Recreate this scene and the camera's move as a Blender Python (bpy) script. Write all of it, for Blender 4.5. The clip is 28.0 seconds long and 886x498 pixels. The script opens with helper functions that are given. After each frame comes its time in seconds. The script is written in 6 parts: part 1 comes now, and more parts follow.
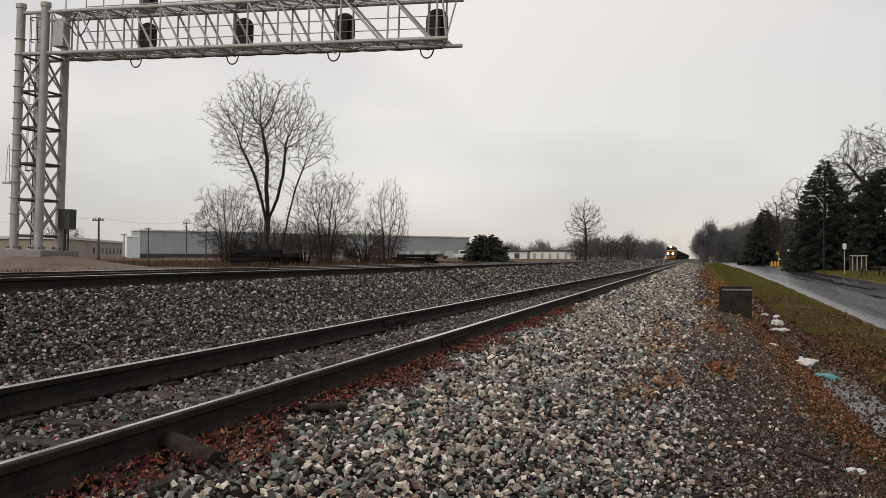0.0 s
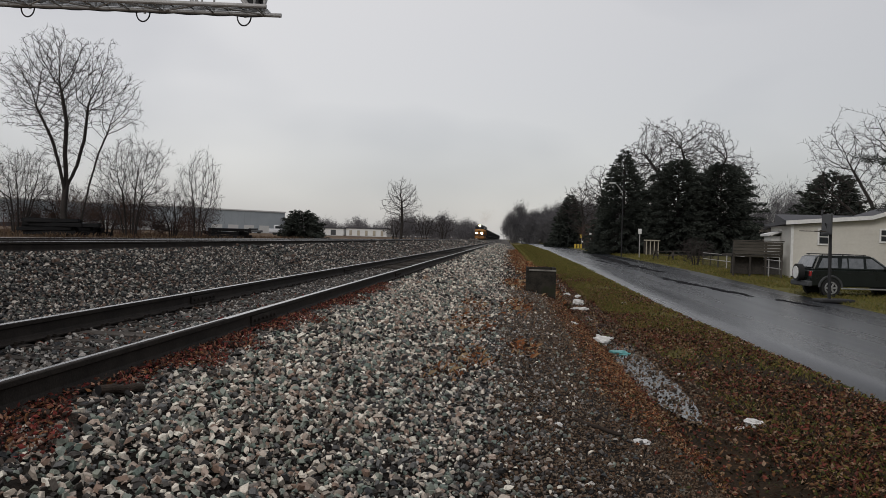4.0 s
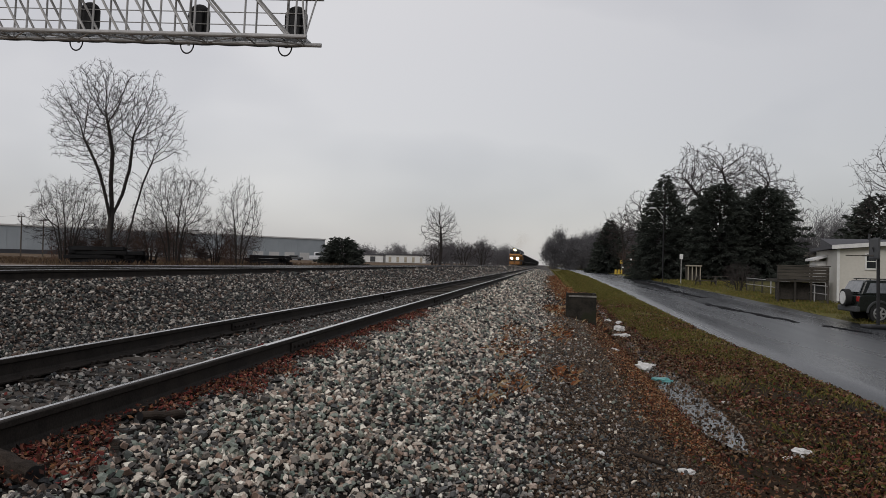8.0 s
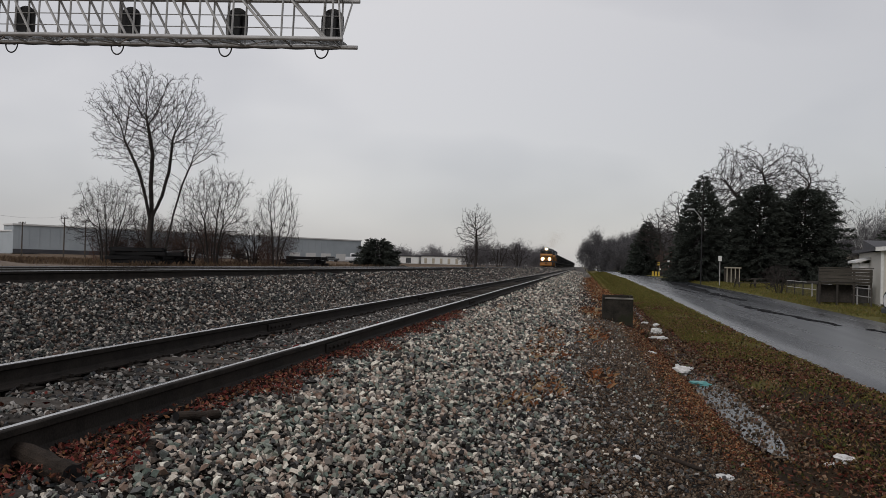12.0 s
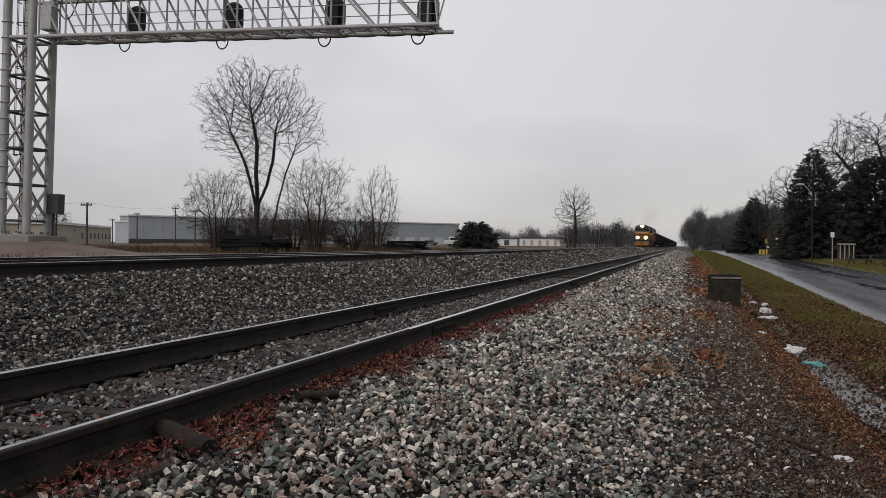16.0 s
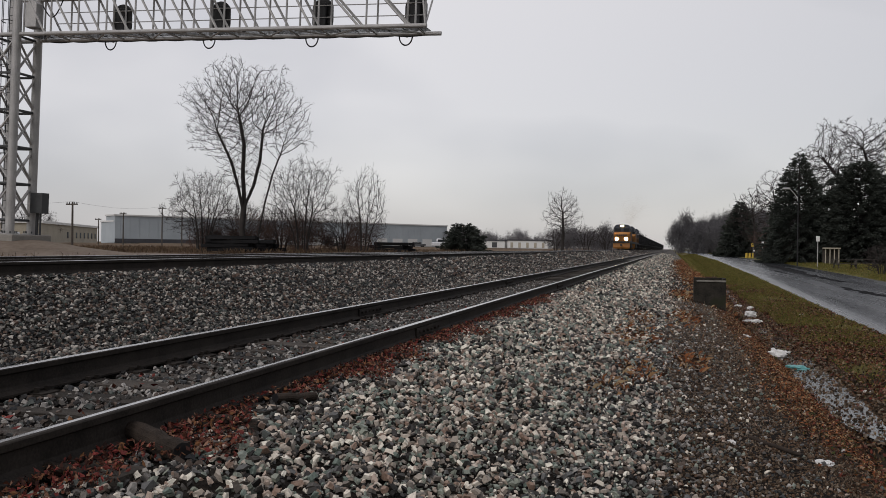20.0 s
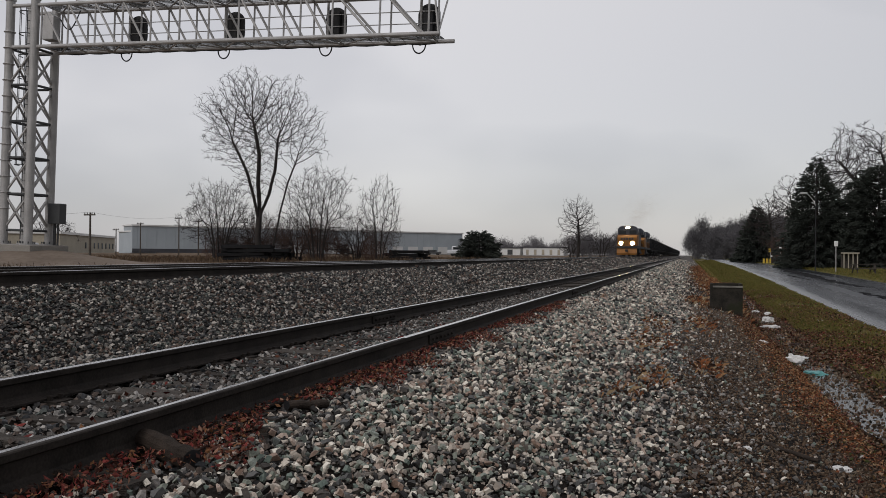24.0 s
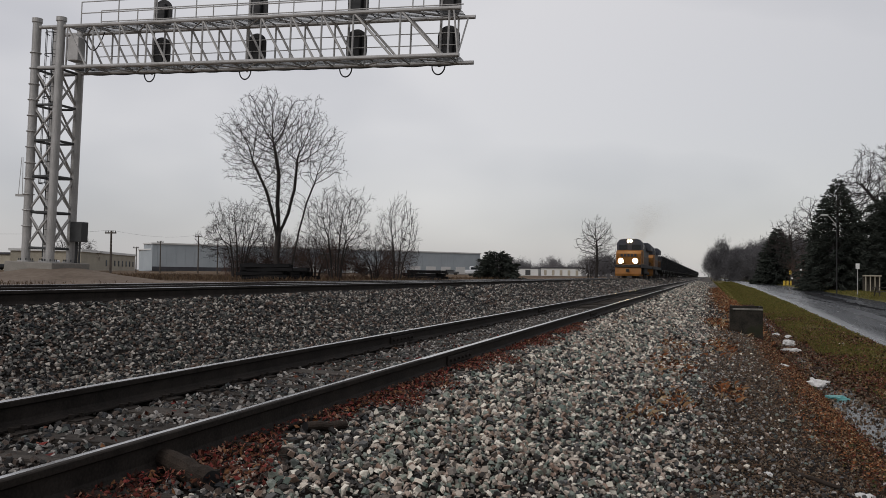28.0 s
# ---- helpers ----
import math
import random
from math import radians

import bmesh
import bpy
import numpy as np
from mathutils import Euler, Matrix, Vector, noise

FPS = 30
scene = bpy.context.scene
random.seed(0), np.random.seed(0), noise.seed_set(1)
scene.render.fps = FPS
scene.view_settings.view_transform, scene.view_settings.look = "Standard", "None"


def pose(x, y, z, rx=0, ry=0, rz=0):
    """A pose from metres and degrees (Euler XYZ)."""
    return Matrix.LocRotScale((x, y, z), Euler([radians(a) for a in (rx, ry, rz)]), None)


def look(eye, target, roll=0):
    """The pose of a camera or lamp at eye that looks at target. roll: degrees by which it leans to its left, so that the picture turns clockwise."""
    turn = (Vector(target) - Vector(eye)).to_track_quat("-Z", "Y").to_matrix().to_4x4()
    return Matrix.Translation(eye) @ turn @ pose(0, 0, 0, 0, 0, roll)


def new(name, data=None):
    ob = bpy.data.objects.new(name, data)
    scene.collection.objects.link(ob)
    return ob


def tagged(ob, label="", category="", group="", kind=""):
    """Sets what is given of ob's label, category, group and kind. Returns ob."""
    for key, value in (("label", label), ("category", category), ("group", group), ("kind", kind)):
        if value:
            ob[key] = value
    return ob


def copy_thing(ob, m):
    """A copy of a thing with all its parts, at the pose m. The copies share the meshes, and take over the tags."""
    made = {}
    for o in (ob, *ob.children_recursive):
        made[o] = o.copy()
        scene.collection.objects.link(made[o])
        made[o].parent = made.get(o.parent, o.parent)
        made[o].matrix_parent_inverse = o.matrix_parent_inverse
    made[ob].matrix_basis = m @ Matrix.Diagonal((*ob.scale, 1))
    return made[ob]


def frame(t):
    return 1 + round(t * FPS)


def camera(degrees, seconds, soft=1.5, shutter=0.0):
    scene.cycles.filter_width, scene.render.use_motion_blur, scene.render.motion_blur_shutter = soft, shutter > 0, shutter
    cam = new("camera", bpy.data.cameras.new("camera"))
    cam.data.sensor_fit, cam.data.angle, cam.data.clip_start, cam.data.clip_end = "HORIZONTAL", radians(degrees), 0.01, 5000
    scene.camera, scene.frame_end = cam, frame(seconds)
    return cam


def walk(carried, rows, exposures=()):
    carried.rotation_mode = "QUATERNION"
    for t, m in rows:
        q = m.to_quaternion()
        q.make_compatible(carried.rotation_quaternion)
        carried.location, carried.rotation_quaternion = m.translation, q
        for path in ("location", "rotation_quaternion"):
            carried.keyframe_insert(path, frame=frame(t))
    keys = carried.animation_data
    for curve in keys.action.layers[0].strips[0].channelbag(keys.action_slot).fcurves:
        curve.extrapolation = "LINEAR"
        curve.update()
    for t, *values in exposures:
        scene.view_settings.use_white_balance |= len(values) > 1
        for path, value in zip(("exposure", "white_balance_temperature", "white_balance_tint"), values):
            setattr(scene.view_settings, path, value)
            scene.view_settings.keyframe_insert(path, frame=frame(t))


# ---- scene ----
cam = camera(53.6, 28.0, soft=0.45)
ROWS = [
    (0.0, -0.021, -0.054, 0.804, 90.566, -0.196, 16.125),
    (0.5, 0.004, 0.002, 0.812, 91.075, -1.243, 15.163),
    (1.0, 0.006, 0.011, 0.802, 92.187, -2.079, 14.374),
    (1.5, 0.010, 0.032, 0.805, 90.888, -2.330, 12.627),
    (2.0, -0.002, 0.030, 0.812, 89.250, -2.806, 12.264),
    (2.5, -0.004, 0.000, 0.815, 88.458, -2.807, 10.624),
    (3.0, -0.017, -0.007, 0.835, 88.999, -2.995, 8.693),
    (3.2, -0.018, 0.046, 0.795, 89.753, -2.488, 9.097),
    (3.5, 0.003, 0.004, 0.811, 89.021, -1.984, 1.741),
    (4.0, -0.001, 0.004, 0.812, 89.250, -1.636, 4.174),
    (4.5, -0.010, 0.026, 0.813, 89.605, -1.252, 5.153),
    (6.5, 0.004, 0.015, 0.805, 89.185, -1.865, 6.041),
    (7.0, 0.002, 0.020, 0.802, 89.667, -1.845, 5.814),
    (7.5, 0.001, 0.029, 0.806, 89.897, -1.451, 7.809),
    (8.0, -0.002, 0.027, 0.811, 90.899, -1.397, 6.724),
    (8.5, 0.002, 0.020, 0.811, 91.686, -1.900, 6.855),
    (9.0, 0.004, 0.016, 0.806, 91.939, -1.751, 5.922),
    (9.5, 0.011, 0.002, 0.800, 92.230, -1.707, 5.071),
    (10.0, 0.016, 0.020, 0.792, 92.214, -1.369, 3.149),
    (10.5, 0.018, 0.026, 0.803, 91.648, -1.016, 9.191),
    (11.0, 0.045, 0.085, 0.793, 90.463, -1.412, 6.659),
    (11.5, 0.041, 0.100, 0.795, 90.675, -1.815, 6.328),
    (12.0, 0.004, 0.054, 0.813, 90.932, -1.511, 9.052),
    (12.5, -0.015, 0.002, 0.817, 91.378, -1.011, 10.484),
    (14.5, -0.030, -0.041, 0.809, 90.868, 0.190, 12.133),
    (15.0, -0.025, -0.045, 0.810, 90.496, -0.178, 12.273),
    (15.5, -0.020, -0.041, 0.812, 90.057, -0.484, 13.857),
    (16.0, -0.036, -0.062, 0.815, 89.689, -0.448, 15.458),
    (16.5, -0.042, -0.070, 0.823, 89.014, -0.063, 18.985),
    (17.0, -0.045, -0.061, 0.827, 89.605, -0.160, 16.637),
    (17.5, -0.051, -0.066, 0.814, 89.966, -0.314, 15.032),
    (18.0, -0.041, -0.055, 0.814, 90.376, -0.593, 15.077),
    (18.5, -0.044, -0.059, 0.817, 90.401, -0.828, 14.952),
    (19.0, -0.042, -0.061, 0.816, 90.375, -1.056, 14.933),
    (19.5, -0.050, -0.049, 0.820, 90.014, -1.046, 14.463),
    (20.0, -0.004, -0.002, 0.813, 89.812, -0.794, 14.670),
    (20.5, 0.017, 0.025, 0.806, 90.147, -0.927, 15.190),
    (22.5, 0.025, 0.032, 0.803, 90.400, -0.000, 15.758),
    (23.0, 0.018, 0.041, 0.800, 90.208, 0.120, 15.257),
    (23.5, 0.019, 0.032, 0.803, 90.224, -0.113, 15.335),
    (24.0, 0.022, 0.023, 0.802, 90.309, -0.386, 15.686),
    (24.5, 0.015, 0.010, 0.806, 90.680, -0.255, 15.905),
    (25.0, 0.013, 0.008, 0.804, 90.903, -0.240, 17.567),
    (25.5, 0.019, -0.014, 0.813, 91.015, 0.006, 23.165),
    (26.0, 0.017, -0.018, 0.817, 91.240, 0.028, 24.431),
    (26.5, 0.011, 0.006, 0.809, 91.573, -0.214, 22.956),
    (27.0, 0.011, 0.010, 0.814, 91.813, -0.480, 20.649),
    (27.5, 0.014, 0.007, 0.814, 91.784, -0.528, 18.754),
    (28.0, 0.018, 0.002, 0.817, 91.593, -0.757, 16.841),
]
EXPOSURES = [(0, 0.0, 6940, 10.8), (1.0, -0.39, 6640, 10.8), (2, 0.0, 6840, 10.8), (3.0, -0.22, 6590, 10.8), (7, -0.26, 6490, 11.8), (8, -0.29, 6490, 11.8), (10, -0.39, 6390, 11.8), (11, -0.13, 6590, 11.8), (12, -0.31, 6490, 11.8), (15, -0.24, 6490, 12.8), (17, -0.2, 6490, 12.8), (18, -0.31, 6440, 12.8), (20, -0.19, 6490, 12.8), (23, -0.23, 6490, 12.8), (25, -0.28, 6440, 11.8), (26, -0.23, 6440, 11.8), (27, -0.3, 6440, 11.8), (28, -0.28, 6490, 11.8)]
walk(cam, [(t, pose(x, y, z, a, b, c)) for t, x, y, z, a, b, c in ROWS], EXPOSURES)

# ---- world and light ----
SUN_EL, SUN_AZ = 38.0, 200.0
world = bpy.data.worlds.new("overcast")
scene.world = world
world.use_nodes = True
wn, wl = world.node_tree.nodes, world.node_tree.links
wn.clear()
w_out = wn.new("ShaderNodeOutputWorld")
w_sky = wn.new("ShaderNodeTexSky")
w_sky.sky_type, w_sky.sun_disc = "NISHITA", False
w_sky.sun_elevation, w_sky.sun_rotation = radians(SUN_EL), radians(SUN_AZ)
w_bg1 = wn.new("ShaderNodeBackground")
w_bg1.inputs["Strength"].default_value = 0.022
wl.new(w_sky.outputs[0], w_bg1.inputs["Color"])
w_co = wn.new("ShaderNodeTexCoord")
w_map = wn.new("ShaderNodeMapping")
w_map.inputs["Scale"].default_value = (1.0, 1.0, 2.3)
w_no = wn.new("ShaderNodeTexNoise")
w_no.inputs["Scale"].default_value, w_no.inputs["Detail"].default_value, w_no.inputs["Roughness"].default_value = 1.5, 4.0, 0.45
w_ramp = wn.new("ShaderNodeValToRGB")
w_ramp.color_ramp.elements[0].position, w_ramp.color_ramp.elements[0].color = 0.37, (0.41, 0.41, 0.432, 1)
w_ramp.color_ramp.elements[1].position, w_ramp.color_ramp.elements[1].color = 0.62, (0.735, 0.718, 0.705, 1)
w_bg2 = wn.new("ShaderNodeBackground")
w_bg2.inputs["Strength"].default_value = 0.775
w_add = wn.new("ShaderNodeAddShader")
wl.new(w_co.outputs["Generated"], w_map.inputs["Vector"])
wl.new(w_map.outputs[0], w_no.inputs["Vector"])
wl.new(w_no.outputs["Fac"], w_ramp.inputs["Fac"])
# the cloud cover is thinner and brighter overhead
w_dot = wn.new("ShaderNodeVectorMath")
w_dot.operation = "DOT_PRODUCT"
w_dot.inputs[1].default_value = (-0.5, 0.3, 0.85)
w_mr = wn.new("ShaderNodeMapRange")
w_mr.inputs["From Min"].default_value, w_mr.inputs["From Max"].default_value = -0.1, 0.9
w_mr.inputs["To Min"].default_value, w_mr.inputs["To Max"].default_value = 0.68, 1.6
w_mul = wn.new("ShaderNodeVectorMath")
w_mul.operation = "SCALE"
wl.new(w_co.outputs["Generated"], w_dot.inputs[0])
wl.new(w_dot.outputs["Value"], w_mr.inputs["Value"])
wl.new(w_ramp.outputs[0], w_mul.inputs[0])
wl.new(w_mr.outputs[0], w_mul.inputs["Scale"])
wl.new(w_mul.outputs[0], w_bg2.inputs["Color"])
wl.new(w_bg1.outputs[0], w_add.inputs[0])
wl.new(w_bg2.outputs[0], w_add.inputs[1])
wl.new(w_add.outputs[0], w_out.inputs["Surface"])
sun = new("sun", bpy.data.lights.new("sun", "SUN"))
sun.data.energy, sun.data.angle, sun.data.color = 1.1, radians(25), (1.0, 0.97, 0.93)
sun.matrix_world = look((0, 0, 60), (0 + math.sin(radians(SUN_AZ + 180)) * 60, math.cos(radians(SUN_AZ + 180)) * 60, 60 - 60 * math.tan(radians(SUN_EL))))

# ---- helpers of this scene ----


def ramp(table, v):
    return float(np.interp(v, [a for a, _ in table], [b for _, b in table]))


def mat(name, col, col2=None, rough=0.8, metal=0.0, scale=6.0, fine=60.0, bump=0.3, dist=0.01, per_piece=0.0, island=False, emit=0.0, spec=0.5, wear=None, wear_at=0.6, stretch=(1, 1, 1), rvar=0.12):
    m = bpy.data.materials.new(name)
    m.use_nodes = True
    n, l = m.node_tree.nodes, m.node_tree.links
    b = n["Principled BSDF"]
    col2 = col2 or tuple(c * 0.7 for c in col)
    co = n.new("ShaderNodeTexCoord")
    mp = n.new("ShaderNodeMapping")
    mp.inputs["Scale"].default_value = stretch
    l.new(co.outputs["Object"], mp.inputs["Vector"])
    n1 = n.new("ShaderNodeTexNoise")
    n1.inputs["Scale"].default_value, n1.inputs["Detail"].default_value = scale, 5
    n2 = n.new("ShaderNodeTexNoise")
    n2.inputs["Scale"].default_value, n2.inputs["Detail"].default_value = fine, 3
    l.new(mp.outputs[0], n1.inputs["Vector"])
    l.new(mp.outputs[0], n2.inputs["Vector"])
    mixf = n.new("ShaderNodeMath")
    mixf.operation = "MULTIPLY_ADD"
    mixf.inputs[1].default_value = 0.4
    l.new(n2.outputs["Fac"], mixf.inputs[0])
    sc = n.new("ShaderNodeMath")
    sc.operation = "MULTIPLY"
    sc.inputs[1].default_value = 0.6
    l.new(n1.outputs["Fac"], sc.inputs[0])
    l.new(sc.outputs[0], mixf.inputs[2])
    r = n.new("ShaderNodeValToRGB")
    r.color_ramp.elements[0].position, r.color_ramp.elements[0].color = 0.36, (*col2, 1)
    r.color_ramp.elements[1].position, r.color_ramp.elements[1].color = 0.62, (*col, 1)
    l.new(mixf.outputs[0], r.inputs["Fac"])
    out = r.outputs[0]
    if wear:
        n3 = n.new("ShaderNodeTexNoise")
        n3.inputs["Scale"].default_value, n3.inputs["Detail"].default_value = scale * 0.6, 8
        l.new(mp.outputs[0], n3.inputs["Vector"])
        r3 = n.new("ShaderNodeValToRGB")
        r3.color_ramp.elements[0].position, r3.color_ramp.elements[1].position = wear_at, wear_at + 0.08
        l.new(n3.outputs["Fac"], r3.inputs["Fac"])
        mx = n.new("ShaderNodeMix")
        mx.data_type = "RGBA"
        l.new(r3.outputs[0], mx.inputs[0])
        l.new(out, mx.inputs[6])
        mx.inputs[7].default_value = (*wear, 1)
        out = mx.outputs[2]
    if per_piece:
        if island:
            g = n.new("ShaderNodeNewGeometry")
            rnd = g.outputs["Random Per Island"]
        else:
            oi = n.new("ShaderNodeObjectInfo")
            rnd = oi.outputs["Random"]
        mr = n.new("ShaderNodeMapRange")
        mr.inputs["To Min"].default_value, mr.inputs["To Max"].default_value = 1 - per_piece, 1 + per_piece
        l.new(rnd, mr.inputs["Value"])
        hs = n.new("ShaderNodeHueSaturation")
        l.new(mr.outputs[0], hs.inputs["Value"])
        l.new(out, hs.inputs["Color"])
        out = hs.outputs[0]
    l.new(out, b.inputs["Base Color"])
    rr = n.new("ShaderNodeMapRange")
    rr.inputs["To Min"].default_value, rr.inputs["To Max"].default_value = max(0.02, rough - rvar), min(1, rough + rvar)
    l.new(n1.outputs["Fac"], rr.inputs["Value"])
    l.new(rr.outputs[0], b.inputs["Roughness"])
    b.inputs["Metallic"].default_value = metal
    b.inputs["Specular IOR Level"].default_value = spec
    if bump:
        bp = n.new("ShaderNodeBump")
        bp.inputs["Strength"].default_value, bp.inputs["Distance"].default_value = bump, dist
        l.new(n2.outputs["Fac"], bp.inputs["Height"])
        l.new(bp.outputs[0], b.inputs["Normal"])
    if emit:
        b.inputs["Emission Color"].default_value = (*col, 1)
        b.inputs["Emission Strength"].default_value = emit
    return m


def palette(name, colours, rough=0.85, spec=0.4, bump=0.7, fine=90.0):
    """A material whose separate pieces take one of several colours each."""
    m = mat(name, (0.5, 0.5, 0.5), rough=rough, spec=spec, bump=0, fine=fine)
    n, l = m.node_tree.nodes, m.node_tree.links
    b = n["Principled BSDF"]
    g = n.new("ShaderNodeNewGeometry")
    r = n.new("ShaderNodeValToRGB")
    r.color_ramp.interpolation = "CONSTANT"
    while len(r.color_ramp.elements) < len(colours):
        r.color_ramp.elements.new(0.5)
    for i, c in enumerate(colours):
        r.color_ramp.elements[i].position, r.color_ramp.elements[i].color = i / len(colours), (*c, 1)
    l.new(g.outputs["Random Per Island"], r.inputs["Fac"])
    t = n.new("ShaderNodeTexCoord")
    n2 = n.new("ShaderNodeTexNoise")
    n2.inputs["Scale"].default_value, n2.inputs["Detail"].default_value = fine, 4
    l.new(t.outputs["Object"], n2.inputs["Vector"])
    mr = n.new("ShaderNodeMapRange")
    mr.inputs["To Min"].default_value, mr.inputs["To Max"].default_value = 0.6, 1.4
    l.new(n2.outputs["Fac"], mr.inputs["Value"])
    hs = n.new("ShaderNodeHueSaturation")
    l.new(mr.outputs[0], hs.inputs["Value"])
    l.new(r.outputs[0], hs.inputs["Color"])
    l.new(hs.outputs[0], b.inputs["Base Color"])
    bp = n.new("ShaderNodeBump")
    bp.inputs["Strength"].default_value, bp.inputs["Distance"].default_value = bump, 0.006
    l.new(n2.outputs["Fac"], bp.inputs["Height"])
    l.new(bp.outputs[0], b.inputs["Normal"])
    return m


def mesh_of(name, verts, faces, material=None, smooth=False):
    me = bpy.data.meshes.new(name)
    verts, faces = np.asarray(verts, np.float32), np.asarray(faces, np.int32)
    k = faces.shape[1]
    me.vertices.add(len(verts))
    me.vertices.foreach_set("co", verts.ravel())
    me.loops.add(faces.size)
    me.loops.foreach_set("vertex_index", faces.ravel())
    me.polygons.add(len(faces))
    me.polygons.foreach_set("loop_start", np.arange(0, faces.size, k, dtype=np.int32))
    me.polygons.foreach_set("use_smooth", np.full(len(faces), smooth))
    me.update(calc_edges=True)
    me.validate()
    if material:
        me.materials.append(material)
    return me


def part(name, bm, material, parent=None, label="", smooth=False):
    """Links a bmesh as one mesh object under a thing or a part."""
    me = bpy.data.meshes.new(name)
    bmesh.ops.recalc_face_normals(bm, faces=bm.faces[:])
    bm.to_mesh(me)
    bm.free()
    if smooth:
        for p in me.polygons:
            p.use_smooth = True
    me.materials.append(material)
    ob = new(name, me)
    ob.parent = parent
    if label:
        ob["label"] = label
    return ob


def thing(name, m, label, category, group="", kind=""):
    ob = new(name)
    ob.empty_display_size = 0.2
    ob.matrix_basis = m
    return tagged(ob, label, category, group, kind)


def box(bm, x0, x1, y0, y1, z0, z1, bevel=0.0, m=None):
    r = bmesh.ops.create_cube(bm, size=1.0)
    v = r["verts"]
    t = Matrix.Translation(((x0 + x1) / 2, (y0 + y1) / 2, (z0 + z1) / 2)) @ Matrix.Diagonal((x1 - x0, y1 - y0, z1 - z0, 1))
    bmesh.ops.transform(bm, matrix=(m @ t) if m else t, verts=v)
    if bevel:
        es = list({e for w in v for e in w.link_edges})
        bmesh.ops.bevel(bm, geom=es, offset=bevel, segments=2, affect="EDGES", profile=0.5)
    return bm


def tube(bm, a, b, r0, r1=None, n=8):
    a, b = Vector(a), Vector(b)
    d = b - a
    if d.length < 1e-6:
        return bm
    m = Matrix.Translation((a + b) / 2) @ d.to_track_quat("Z", "Y").to_matrix().to_4x4()
    bmesh.ops.create_cone(bm, cap_ends=True, segments=n, radius1=r0, radius2=r0 if r1 is None else r1, depth=d.length, matrix=m)
    return bm


def sweep(bm, pts, r, n=6, closed=False):
    """One unbroken pipe along points."""
    pts = [Vector(p) for p in pts]
    m = len(pts)
    rings = []
    ref = None
    for k, p in enumerate(pts):
        a = pts[(k - 1) % m] if closed or k else p
        b = pts[(k + 1) % m] if closed or k < m - 1 else p
        d = (b - a).normalized()
        u = d.orthogonal().normalized() if ref is None else (ref - d * ref.dot(d)).normalized()
        ref = u
        w = d.cross(u)
        rings.append([bm.verts.new(p + r * (math.cos(6.2832 * j / n) * u + math.sin(6.2832 * j / n) * w)) for j in range(n)])
    for k in range(m if closed else m - 1):
        p, q = rings[k], rings[(k + 1) % m]
        for j in range(n):
            bm.faces.new((p[j], p[(j + 1) % n], q[(j + 1) % n], q[j]))
    if not closed:
        bm.faces.new(rings[0][::-1])
        bm.faces.new(rings[-1])
    return bm


def prism(bm, outline, y0, y1, axis="y"):
    """Extrudes an outline of (x, z) along y (or of (y, z) along x)."""
    put = (lambda a, b, c: (a, c, b)) if axis == "y" else (lambda a, b, c: (c, a, b))
    f = [bm.verts.new(put(a, b, y0)) for a, b in outline]
    g = [bm.verts.new(put(a, b, y1)) for a, b in outline]
    n = len(outline)
    for i in range(n):
        bm.faces.new((f[i], f[(i + 1) % n], g[(i + 1) % n], g[i]))
    bm.faces.new(f[::-1])
    bm.faces.new(g)
    return bm


def B():
    return bmesh.new()


# ---- the lie of the land ----
PROFILE = [(-900, 0.25), (-60, 0.2), (-26, 0.25), (-14, 0.3), (-12.2, 0.33), (-11.0, 0.34), (-7.55, 0.34), (-7.2, 0.25), (-5.5, -0.2), (-5.1, -0.21), (-1.95, -0.23), (-1.5, -0.3),
           (-0.4, -0.52), (0.3, -0.62), (1.0, -0.76), (1.5, -0.94), (1.92, -1.29), (2.1, -1.37), (2.62, -1.37), (2.9, -1.27), (3.6, -1.13), (4.4, -1.06), (4.7, -1.1), (11.1, -1.1),
           (11.5, -1.04), (16, -0.95), (30, -0.8), (900, -0.6)]
RISE = [(-50, 0.0), (26, 0.0), (55, 0.33), (100, 0.6), (160, 0.68), (3000, 0.7)]


def ground_z(x, y):
    z = ramp(PROFILE, x)
    side = min(1.0, max(0.0, (x - 0.6) / 1.6))
    z += ramp(RISE, y) * side
    mound = math.exp(-(((x + 24.7) / 2.7) ** 2) - ((y - 28.8) / 3.3) ** 2)
    return z + 0.62 * mound


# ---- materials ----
# near-black base holds the shade of the gaps between the stones
M_soil = mat("soil_with_gap_shade", (0.02, 0.0155, 0.0125), (0.008, 0.0065, 0.0055), rough=0.9, spec=0.1, scale=2.0, fine=26, bump=0.9, dist=0.04)
M_farballast = mat("trodden_ballast", (0.12, 0.108, 0.098), (0.05, 0.045, 0.042), spec=0.15, rough=0.85, scale=1.2, fine=9, bump=0.9, dist=0.06)
M_fargrass = mat("yellow_green_verge", (0.12, 0.1, 0.034), (0.07, 0.055, 0.022), spec=0.1, rough=0.9, scale=0.6, fine=8, bump=0.6, dist=0.05)
M_dirt = mat("dry_dirt", (0.21, 0.17, 0.135), (0.13, 0.1, 0.078), spec=0.1, rough=0.95, scale=0.5, fine=5, bump=0.4, dist=0.05)
M_field = mat("winter_field", (0.15, 0.105, 0.065), (0.075, 0.05, 0.034), spec=0.1, rough=0.95, scale=0.15, fine=3, bump=0.5, dist=0.06)
M_bank = mat("leafy_bank_soil", (0.042, 0.026, 0.014), (0.018, 0.013, 0.008), spec=0.1, rough=0.9, scale=1.6, fine=24, bump=0.9, dist=0.03)
